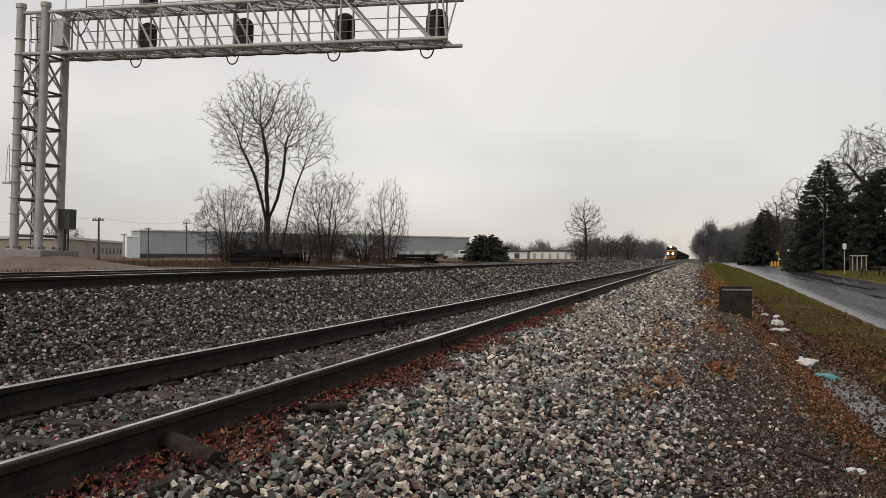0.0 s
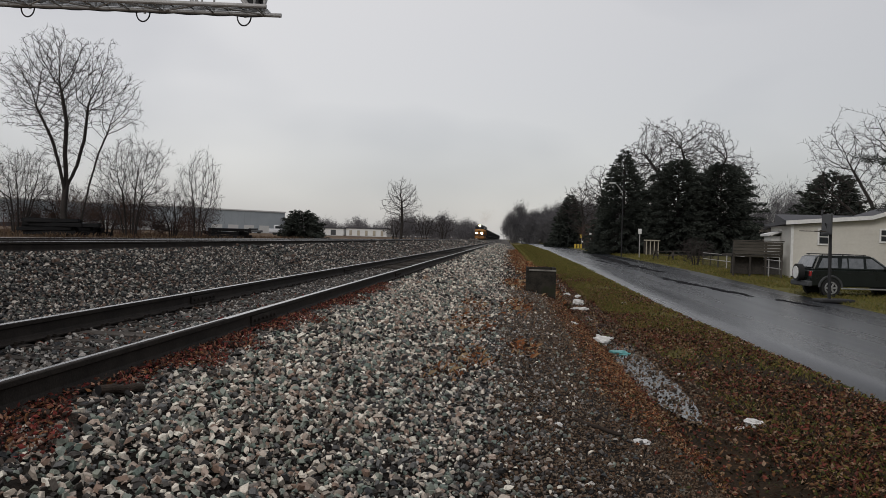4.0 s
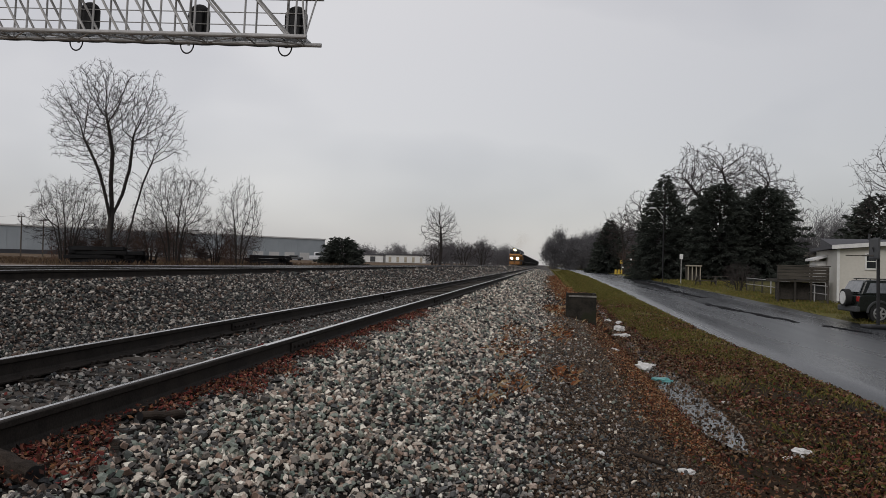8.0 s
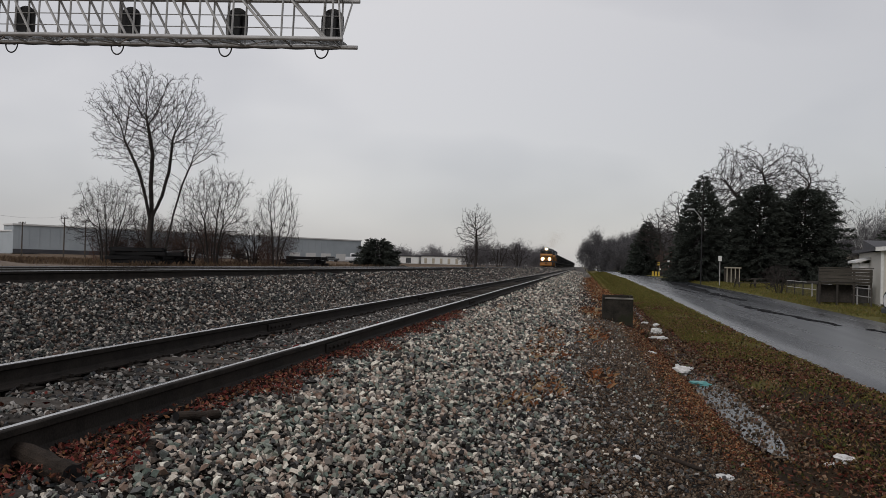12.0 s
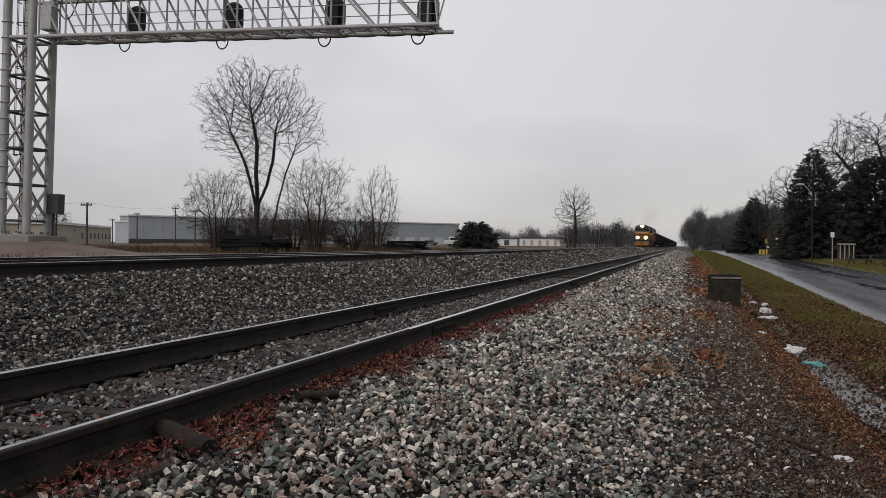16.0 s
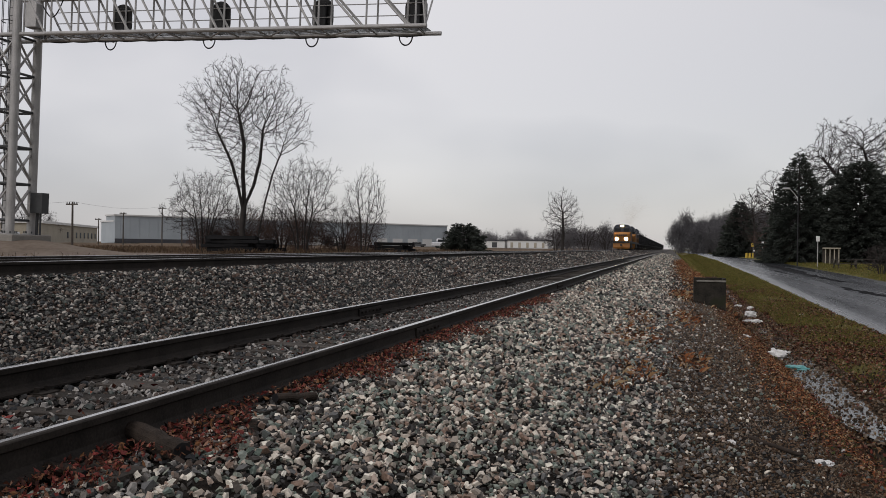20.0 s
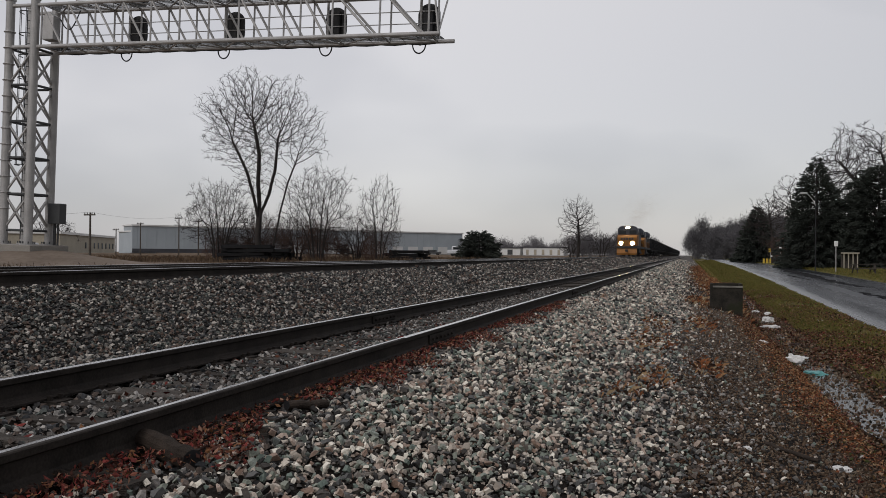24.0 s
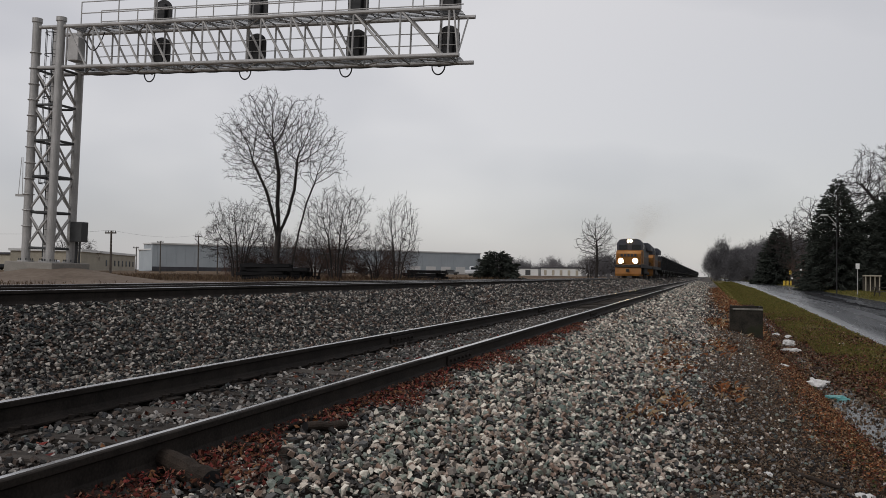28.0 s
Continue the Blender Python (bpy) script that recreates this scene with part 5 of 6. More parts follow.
def flank(a, b, height, z, depth, name, label, category, wall, roof, sill=None):
    """A flat-roofed building whose front runs from a to b on the ground."""
    a, b = Vector((*a, 0)), Vector((*b, 0))
    d = (b - a)
    ang = math.degrees(math.atan2(d.y, d.x))
    g = thing(name, pose(a.x, a.y, z, 0, 0, ang), label, category)
    L = d.length
    bm = B()
    box(bm, 0, L, 0, depth, 0, height)
    part("wall", bm, wall, g)
    bm = B()
    box(bm, -0.3, L + 0.3, -0.3, depth + 0.3, height, height + 0.45)
    part("roof", bm, roof, g)
    return g, L


wh, L = flank((-170, 241), (-90.5, 352), 8.5, 0.5, 8, "warehouse", "long pale grey-blue warehouse with white loading doors", "warehouse", M_white, M_trim)
for k in range(11):
    x = L - 3 - k * 7.5
    bm = B()
    box(bm, x - 2.4, x + 2.4, -0.12, 0.05, 0.1, 3.0)
    part("loading_door", bm, M_trim, wh, "white loading door")
low, L = flank((-108.8, 133), (-131, 179), 3.4, 0.5, 12, "low_building", "low tan building with small dark windows", "building", M_tan, M_trim)
for k in range(8):
    bm = B()
    x = L - 2.5 - 4 * k
    box(bm, x - 0.5, x + 0.5, -0.08, 0.05, 0.9, 2.1)
    part("window", bm, M_glass, low)


# ---- more things beyond the main line ----
M_graf = mat("black_spray_paint", (0.015, 0.015, 0.02), rough=0.5, bump=0)
M_bung = mat("grey_green_hut_paint", (0.22, 0.23, 0.21), (0.16, 0.167, 0.15), rough=0.6, scale=1.2, fine=20, bump=0.08, wear=(0.1, 0.09, 0.07), wear_at=0.63)
M_litter = mat("crumpled_white_plastic", (0.75, 0.74, 0.72), (0.5, 0.49, 0.47), rough=0.5, scale=8, fine=60, bump=0.5)
M_teal = mat("teal_plastic", (0.12, 0.35, 0.34), (0.08, 0.24, 0.24), rough=0.4, scale=8, fine=60, bump=0.3)
M_deck = mat("weathered_deck_boards", (0.1, 0.09, 0.076), (0.05, 0.045, 0.038), rough=0.9, scale=2, fine=30, bump=0.5, stretch=(0.4, 3, 3), per_piece=0.2, spec=0.15)
M_blacktie = mat("creosoted_tie_wood", (0.022, 0.022, 0.023), (0.01, 0.01, 0.0105), rough=0.9, scale=3, fine=40, bump=0.5, per_piece=0.3, spec=0.1, stretch=(0.35, 3, 3))
M_log = mat("rotten_brown_wood", (0.055, 0.042, 0.034), (0.02, 0.016, 0.013), rough=0.9, scale=4, fine=50, bump=0.8, spec=0.12, stretch=(3, 3, 3))
M_oldwood = mat("old_grey_wood", (0.07, 0.06, 0.05), (0.024, 0.021, 0.018), rough=0.9, scale=3, fine=40, bump=0.7, per_piece=0.3, stretch=(3, 0.4, 3))
M_green_car = mat("dark_green_car_paint", (0.008, 0.012, 0.01), (0.005, 0.007, 0.006), rough=0.3, scale=2, fine=20, bump=0.02, spec=0.35)
M_tyre = mat("black_rubber", (0.015, 0.015, 0.015), (0.01, 0.01, 0.01), rough=0.85, bump=0.1)
M_rim = mat("alloy_rim", (0.55, 0.55, 0.55), (0.4, 0.4, 0.4), rough=0.35, metal=0.8, bump=0)
M_red = mat("red_tail_lens", (0.35, 0.02, 0.02), (0.25, 0.015, 0.015), rough=0.2, bump=0)
# reflected sky is put into the panes' pale base colour
M_carglass = mat("sky_tinted_car_glass", (0.17, 0.18, 0.19), (0.1, 0.108, 0.115), rough=0.08, bump=0, spec=1.0)
M_yellowsign = mat("yellow_sign_paint", (0.6, 0.42, 0.05), (0.5, 0.34, 0.04), rough=0.5, bump=0)


def hut():
    g = thing("signal_hut", pose(-19.75, 17.0, 0.38), "grey-green steel signal hut with spray-painted marks", "equipment hut")
    bm = B()
    box(bm, -2.2, 0, -3.2, 0, 0, 1.93, bevel=0.02)
    part("body", bm, M_bung, g)
    bm = B()
    box(bm, -2.28, 0.08, -3.28, 0.08, 1.93, 2.01, bevel=0.01)
    part("roof", bm, M_trim, g, "pale flat roof with an overhang")
    rnd = random.Random(4)
    for cy, cz, s in ((-0.35, 1.6, 0.07), (-0.5, 1.66, 0.05), (-0.25, 1.45, 0.07), (-0.45, 1.35, 0.09), (-0.2, 1.3, 0.05), (-0.6, 1.2, 0.06), (-0.4, 1.05, 0.08), (-0.25, 1.1, 0.05), (-0.55, 0.95, 0.07), (-0.15, 1.62, 0.05)):
        bm = B()
        prism(bm, [(cy + s * rnd.uniform(0.6, 1.2) * math.cos(a), cz + 1.2 * s * rnd.uniform(0.6, 1.2) * math.sin(a)) for a in np.linspace(0, 5.6, 8)], -0.01, 0.006, axis="x")
        part("paint_mark", bm, M_graf, g, "black sprayed mark")
    for r, w in ((0.34, 0.06), (0.24, 0.06)):
        bm = B()
        sweep(bm, [(0.004, -1.25 + r * math.cos(a), 0.95 + r * math.sin(a) * 1.15) for a in np.linspace(0.4, 6, 16)], w * 0.5)
        part("paint_loop", bm, M_trim if r < 0.3 else M_navy, g, "sprayed loop mark")
    bm = B()
    box(bm, -1.5, -0.7, -3.24, -3.18, 0.1, 1.6, bevel=0.01)
    part("door", bm, M_bung, g)


hut()


def utility_pole(x, y, height, arms, label, r=0.13):
    g = thing("utility_pole", pose(x, y, ground_z(x, y) - 0.05), label, "utility pole", "utility poles beyond the tracks")
    bm = B()
    tube(bm, (0, 0, 0), (0, 0, height), r, r * 0.7, n=8)
    part("pole", bm, M_pole, g)
    for k in range(arms):
        z = height - 0.25 - 0.75 * k
        bm = B()
        box(bm, -0.7, 0.7, -0.16, -0.06, z - 0.07, z + 0.07)
        arm = part("crossarm", bm, M_pole, g)
        for q in (-0.6, -0.3, 0.3, 0.6):
            bm = B()
            tube(bm, (q, -0.11, z + 0.07), (q, -0.11, z + 0.25), 0.05, 0.04, n=6)
            part("insulator", bm, M_darkgrey, arm)


for x, y, h, arms in ((-61.6, 80, 4.8, 1), (-89.0, 140, 7.0, 1), (-109.5, 150, 5.2, 1), (-97, 140, 6.0, 1), (-86.2, 80, 5.1, 0), (-85.0, 76, 4.5, 1), (-85, 140, 6.4, 1)):
    utility_pole(x, y, h, arms, "weathered wooden utility pole beyond the tracks")


def wire(a, b, sag, r=0.012):
    bm = B()
    sweep(bm, [Vector(a).lerp(Vector(b), t) - Vector((0, 0, sag * 4 * t * (1 - t))) for t in np.linspace(0, 1, 13)], r, 4)
    tagged(part("overhead_wire", bm, M_black), "thin black overhead wire between the poles", "wire", "overhead wires")


wire((-61.6, 80, 5.0), (-85.0, 76, 5.0), 0.5)
wire((-61.6, 80, 5.0), (-89, 140, 7.3), 0.6)


def yard_lamp(x, y, h):
    g = thing("yard_lamp", pose(x, y, 0.45), "tall yard lamp with two burning heads", "lamp post")
    bm = B()
    tube(bm, (0, 0, 0), (0, 0, h), 0.1, 0.07, n=8)
    box(bm, -0.9, 0.9, -0.04, 0.04, h - 0.08, h)
    part("pole", bm, M_darkgrey, g)
    for s in (-0.9, 0.9):
        bm = B()
        box(bm, s - 0.4, s + 0.4, -0.35, 0.2, h, h + 0.3, bevel=0.05)
        part("lamp_head", bm, M_whitelamp, g, "burning white lamp head")


M_whitelamp = mat("burning_white_lamp", (1, 1, 0.95), (1, 1, 0.95), bump=0, emit=3.0)
yard_lamp(-154.5, 160, 8.2)
hall, L = flank((-147, 150), (-138, 150), 3.3, 0.3, 14, "small_hall", "small tan hall with a low gabled roof", "building", M_tan, M_roof)
shed, L = flank((-61, 330), (-45.5, 330), 2.9, 0.4, 12, "far_shed", "long low white shed in the distance", "building", M_trim, M_roof)
for k in range(5):
    bm = B()
    box(bm, 1.2 + 3 * k, 2.2 + 3 * k, -0.1, 0.05, 0.2, 2.2)
    part("door", bm, M_tan, shed)
shed2, L = flank((-73, 335), (-63, 335), 2.7, 0.4, 12, "far_shed", "short low white shed in the distance", "building", M_trim, M_roof)
bm = B()
box(bm, 5, 7, -0.1, 0.05, 0.2, 2.2)
part("door", bm, M_darkgrey, shed2)
bm = B()
box(bm, 0, 60, -0.06, 0.0, 0.0, 1.3)
part("base_band", bm, M_roof, wh, "dark grey block base of the wall")
for k in range(40):
    bm = B()
    x = 1.5 + k * 3.1
    box(bm, x - 0.06, x + 0.06, -0.09, 0.02, 1.9, 8.0)
    part("cladding_rib", bm, M_white, wh)
annex, L = flank((-180, 248), (-171, 242), 6.8, 0.3, 8, "warehouse_annex", "lower pale annex beside the warehouse", "building", M_white, M_trim)


def plain_car(x, y, turn, paint, label, van=0.0):
    g = thing("parked_car", pose(x, y, 0.45, 0, 0, turn), label, "car", "cars parked beyond the tracks")
    bm = B()
    box(bm, -2.2, 2.2, -0.88, 0.88, 0.35, 0.95, bevel=0.12)
    box(bm, -1.5 - van, 0.9, -0.78, 0.78, 0.9, 1.5 + van * 0.3, bevel=0.2)
    part("body", bm, paint, g)
    bm = B()
    box(bm, -1.3 - van, 0.8, -0.8, 0.8, 1.0, 1.36 + van * 0.3, bevel=0.05)
    part("windows", bm, M_glass, g)
    for wx in (-1.35, 1.35):
        for wy in (-0.85, 0.65):
            bm = B()
            tube(bm, (wx, wy, 0.33), (wx, wy + 0.2, 0.33), 0.33, n=14)
            part("wheel", bm, M_tyre, g)


M_bluecar = mat("blue_car_paint", (0.05, 0.12, 0.25), (0.04, 0.1, 0.2), rough=0.3, bump=0)
M_whitecar = mat("white_car_paint", (0.65, 0.66, 0.68), (0.55, 0.56, 0.58), rough=0.3, bump=0)
plain_car(-124.5, 108, 10, M_whitecar, "white car parked in the far yard")
plain_car(-119.5, 108, 5, M_bluecar, "blue car parked in the far yard", 0.3)
plain_car(-113, 110, 0, M_whitecar, "white car parked in the far yard")
plain_car(-108.5, 112, 0, M_darkgrey, "dark car parked in the far yard")
plain_car(-102, 118, 0, M_whitecar, "white van parked in the far yard", 0.6)
plain_car(-33, 128, 15, M_whitecar, "pale car parked beside the far track bed")
plain_car(-96, 238, 0, M_darkgrey, "dark car parked at the warehouse", 0.2)
plain_car(-72, 246, 0, M_darkgrey, "dark car parked at the warehouse")
conifer(-112.6, 112, 4.8, 1.5, 41, "small dark spruce in the far yard", size=0.4, rows=20)
for x, y, h, w, sd in ((-134, 112, 14, 8.5, 51), (-122, 118, 7.0, 4.5, 52), (-150, 118, 13, 7.5, 53), (-118, 142, 6.5, 4.5, 54), (-165, 150, 10, 6, 56)):
    bush(x, y, h, w, sd, "spreading leafless tree beyond the far yard", stems=4, trunk=0.28, count=800, step=0.4, fine=0.015, twigs=4, twig_len=0.8, reach=9, group="trees beyond the far yard")


def timber_pile(x, y, z, turn, rows, per, label, length=2.6):
    g = thing("timber_pile", pose(x, y, z, 0, 0, turn), label, "timber pile", "timber piles beyond the tracks")
    rnd = random.Random(int(x * 7))
    for k in range(rows):
        for j in range(per - k // 2):
            bm = B()
            dx = rnd.uniform(-0.35, 0.35)
            box(bm, -length / 2 + dx, length / 2 + dx, j * 0.27 + rnd.uniform(-0.05, 0.05), j * 0.27 + 0.23, k * 0.2, k * 0.2 + 0.18, bevel=0.012, m=pose(0, 0, 0, 0, rnd.uniform(-2, 2), rnd.uniform(-4, 4)))
            part("timber", bm, M_blacktie, g)


timber_pile(-22.4, 41.5, 0.42, 5, 4, 5, "dark stack of old railway ties under the tree")
timber_pile(-22.3, 43.6, 0.42, -10, 3, 5, "dark stack of old railway ties under the tree")
timber_pile(-17.2, 52.5, 0.42, 4, 3, 5, "low dark stack of old railway ties", 2.2)

# woods along the horizon


def far_woods(name, spots, label, seed, per, material, twig=0.05, wide=0.34):
    """Many leafless crowns far off: trunks, and slivers of twigs filling uneven domes."""
    rng_w = np.random.default_rng(seed)
    segs, vs = [], []
    for x, y, h in spots:
        z = ground_z(x, y)
        r = h * wide * rng_w.uniform(0.8, 1.2)
        for _ in range(2):
            segs.append((x + rng_w.normal(0, r * 0.3), y, z - 0.1, 0.014 * h, x + rng_w.normal(0, r * 0.4), y, z + h * 0.7, 0.004 * h))
        # clusters of twigs, thicker in the middle of the dome
        c = rng_w.normal(0, 1, (22, 3))
        c /= np.linalg.norm(c, axis=1)[:, None]
        c *= rng_w.uniform(0.35, 1.0, (22, 1))
        p = c[rng_w.integers(0, 22, per)] * 0.8 + rng_w.normal(0, 0.15, (per, 3))
        p = p * np.array([r, r, h * 0.52]) + np.array([x, y, z + h * 0.44])
        p[:, 2] = np.maximum(p[:, 2], z + 0.1)
        d = rng_w.normal(0, 1, (per, 3))
        d[:, 2] = np.abs(d[:, 2]) + 0.5
        d /= np.linalg.norm(d, axis=1)[:, None]
        s = np.cross(d, rng_w.normal(0, 1, (per, 3)))
        s *= (twig * 0.5 / (np.linalg.norm(s, axis=1) + 1e-6))[:, None]
        ln = (h * rng_w.uniform(0.03, 0.085, per))[:, None]
        vs.append(np.stack([p - s, p + s, p + d * ln + s * 0.3, p + d * ln - s * 0.3], 1).reshape(-1, 3))
    v = np.concatenate(vs)
    v2, f2 = sticks(segs, 3)
    f = np.concatenate([np.arange(len(v)).reshape(-1, 4), f2 + len(v)])
    return tagged(new(name, mesh_of(name, np.concatenate([v, v2]), f, material)), label, "woods", kind="stuff")


# pale grey-blue puts the haze of distance into the twigs' base colour
M_farwood = mat("haze_grey_twigs", (0.2, 0.19, 0.195), (0.14, 0.135, 0.14), rough=0.95, scale=0.2, fine=3, bump=0, spec=0.1)
M_midwood = mat("haze_tinted_twigs", (0.145, 0.14, 0.146), (0.095, 0.092, 0.097), rough=0.95, scale=0.2, fine=3, bump=0, spec=0.1)
M_redwood = mat("reddish_twigs", (0.12, 0.075, 0.062), (0.07, 0.045, 0.038), rough=0.95, scale=0.4, fine=3, bump=0, spec=0.1)
rnd = random.Random(77)
far_woods("far_woods", [(rnd.uniform(-150, -14), rnd.uniform(345, 380), rnd.uniform(6, 10)) for _ in range(110)], "haze-grey leafless woods along the horizon", 3, 1400, M_farwood, 0.1, 0.45)
far_woods("trackside_brush", [(-13.8 + rnd.uniform(-9, 0.0) * (1 - k / 260), 165 + k * 2.2, rnd.uniform(3.5, 8)) for k in range(0, 120, 2)], "haze-grey leafless brush along the far track", 4, 1500, M_midwood, 0.06, 0.42)
far_woods("roadside_woods", [(3.0 + 37 * (k / 60) ** 0.8 + rnd.uniform(-0.5, 0.5), 290 + rnd.uniform(0, 80), rnd.uniform(11, 15) + 4 * (k / 60)) for k in range(0, 60, 1)], "haze-grey leafless woods beside the road ahead", 5, 5200, M_midwood, 0.1, 0.38)
far_woods("tree_foot_brush", [(-27.2 + 0.7 * k + rnd.uniform(-0.4, 0.4), 46.8 + rnd.uniform(-0.8, 1.2), rnd.uniform(1.5, 3.0)) for k in range(16)], "low brown brush at the foot of the bare trees", 8, 2600, M_redwood, 0.013, 0.5)
far_woods("house_woods", [(rnd.uniform(24, 62), rnd.uniform(95, 140), rnd.uniform(6, 10)) for _ in range(40)], "dark leafless woods behind the houses", 6, 2600, M_midwood, 0.04, 0.35)
far_woods("verge_brush", [(rnd.uniform(12.4, 14.0), 124 + k * 5, rnd.uniform(3, 5.2)) for k in range(5)], "reddish brush beside the road", 7, 1600, M_redwood, 0.025, 0.4)

# ---- beyond the road ----
M_pine = mat("pine_needles", (0.024, 0.037, 0.022), (0.012, 0.018, 0.012), rough=0.8, scale=0.6, fine=12, bump=0, per_piece=0.45, island=True)


def pine(x, y, height, seed):
    """A tall pine with open tiers of clumped needles."""
    rnd = random.Random(seed)
    t = thing("pine_tree", pose(x, y, ground_z(x, y) - 0.05), "tall dark pine with open clumped branches beside the house", "tree")
    v, f = sticks([(0, 0, 0, 0.24, 0.1, 0, height * 0.5, 0.16), (0.1, 0, height * 0.5, 0.16, 0, 0, height, 0.03)], 9)
    o = new("trunk", mesh_of("trunk", v, f, M_bark, True))
    o.parent = t
    limbs, pts, ways = [], [], []
    for k in range(44):
        h = 0.26 + 0.74 * k / 44
        z0 = h * height
        reach = (3.7 - 2.4 * max(0, h - 0.6) / 0.4) * rnd.uniform(0.62, 1.08)
        a = k * 2.4 + rnd.uniform(-0.4, 0.4)
        d = Vector((math.cos(a), math.sin(a), rnd.uniform(-0.15, 0.2)))
        p = Vector((0.05, 0, z0))
        for i in range(6):
            e = p + d * reach / 6
            d.z += 0.05
            limbs.append((*p, 0.05 * (1 - i / 7), *e, 0.05 * (1 - (i + 1) / 7)))
            if i > 1:
                for _ in range(3):
                    w = Vector((rnd.gauss(0, 1), rnd.gauss(0, 1), rnd.gauss(0.1, 0.35))) * 0.34
                    c = e + w
                    limbs.append((*e, 0.014, *c, 0.006))
                    for _ in range(44):
                        u = Vector((rnd.gauss(0, 1), rnd.gauss(0, 1), rnd.gauss(0.25, 0.7)))
                        pts.append(e.lerp(c, rnd.uniform(0.2, 1.1)) + u * 0.07)
                        ways.append(u.normalized())
            p = e
    v, f = sticks(limbs, 4)
    o = tagged(new("branching", mesh_of("branching", v, f, M_bark)), kind="stuff")
    o.parent = t
    v, f = needles(np.random.default_rng(seed), np.array(pts), np.array(ways), np.full(len(pts), 0.125), 0.1, 0.07)
    o = tagged(new("crown", mesh_of("crown", v, f, M_pine)), "clumped dark green needles", kind="stuff")
    o.parent = t


pine(16.3, 31.5, 11.0, 61)
conifer(31.5, 88, 8.4, 4.2, 62, "dark broad evergreen behind the house", size=0.4, rows=36, power=0.5, bare=0.0)


def house_real():
    g = thing("house", pose(14.4, 45.6, -0.9, 0, 0, -8), "cream clapboard single-storey house with white trim and grey roof", "house")
    L = 11.5
    line = [(0, 2.86), (3.7, 3.2), (5.9, 3.95), (8.6, 3.2), (L, 3.15)]
    bm = B()
    prism(bm, [(0, -0.3), (L, -0.3), *line[::-1]], 0.03, 7.0)
    part("wall", bm, M_cream, g)
    for k in range(14):
        z = 0.55 + 0.175 * k
        if z + 0.175 > 2.95:
            break
        bm = B()
        prism(bm, [(-0.008, z), (0.03, z), (0.03, z + 0.175), (0.0, z + 0.175)], 0.0, L, axis="x")
        part("siding_board", bm, M_cream, g)
    bm = B()
    box(bm, 0, L, -0.04, 0.03, 0.28, 0.55)
    part("skirting", bm, M_trim, g, "white skirting board")
    bm = B()
    box(bm, 0, L, -0.02, 0.03, -0.3, 0.28)
    part("foundation", bm, M_concrete, g)
    for (a, za), (b, zb) in zip(line, line[1:]):
        bm = B()
        a2, b2 = (a - 0.35 if a == 0 else a), (b + 0.35 if b == L else b)
        prism(bm, [(a2, za), (b2, zb), (b2, zb + 0.2), (a2, za + 0.2)], -0.32, -0.24)
        part("fascia", bm, M_trim, g, "white fascia board")
        bm = B()
        prism(bm, [(a2, za + 0.02), (b2, zb + 0.02), (b2, zb + 0.17), (a2, za + 0.17)], -0.24, 7.2)
        part("roof_slope", bm, M_roof, g)
    bm = B()
    for z, y in ((2.95, -0.3),):
        vs = [bm.verts.new(p) for p in ((-0.35, -0.28, 3.05), (3.7, -0.28, 3.4), (4.2, 3.4, 3.5), (-0.35, 3.4, 3.5), (-0.35, 3.4, 3.0), (4.6, 3.4, 3.0))]
        bm.faces.new(vs[:4])
        bm.faces.new((vs[0], vs[3], vs[4]))
        bm.faces.new((vs[1], vs[5], vs[2]))
        bm.faces.new((vs[3], vs[2], vs[5], vs[4]))
    part("wing_roof", bm, M_roof, g, "dark grey shingle roof")
    bm = B()
    tube(bm, (1.7, 1.6, 3.4), (1.7, 1.6, 3.72), 0.05, n=8)
    part("roof_vent", bm, M_darkgrey, g)
    for x, z, w, h in ((1.28, 1.95, 0.42, 0.68), (4.15, 2.14, 0.72, 0.55), (5.8, 2.12, 0.6, 0.52)):
        bm = B()
        for p, q, r, s in ((-0.08, 0, -0.08, h + 0.08), (w, w + 0.08, -0.08, h + 0.08), (0, w, -0.08, 0), (0, w, h, h + 0.08)):
            box(bm, x + p, x + q, -0.06, 0.02, z + r, z + s)
        win = part("window", bm, M_trim, g, "white-framed sash window")
        bm = B()
        box(bm, x, x + w, -0.035, 0.0, z, z + h)
        part("pane", bm, M_glass, win)
        bm = B()
        box(bm, x, x + w, -0.05, -0.03, z + h / 2 - 0.02, z + h / 2 + 0.02)
        part("sash_bar", bm, M_trim, win)
    bm = B()
    tube(bm, (5.05, -0.06, 0.7), (5.05, -0.06, 3.3), 0.03, n=6)
    box(bm, 4.97, 5.13, -0.12, -0.02, 0.75, 1.0)
    part("meter_pipe", bm, M_steel, g, "grey conduit with a meter box")
    bm = B()
    box(bm, -0.06, 0.06, -0.05, 0.05, 0.28, 2.86)
    part("corner_board", bm, M_trim, g)
    bm = B()
    box(bm, -0.5, 0, 3.5, 6.0, 0.0, 2.3)
    prism(bm, [(-0.7, 2.3), (0, 2.5), (0, 2.62), (-0.7, 2.42)], 3.2, 6.2)
    part("side_porch", bm, M_trim, g, "white side porch")


house_real()


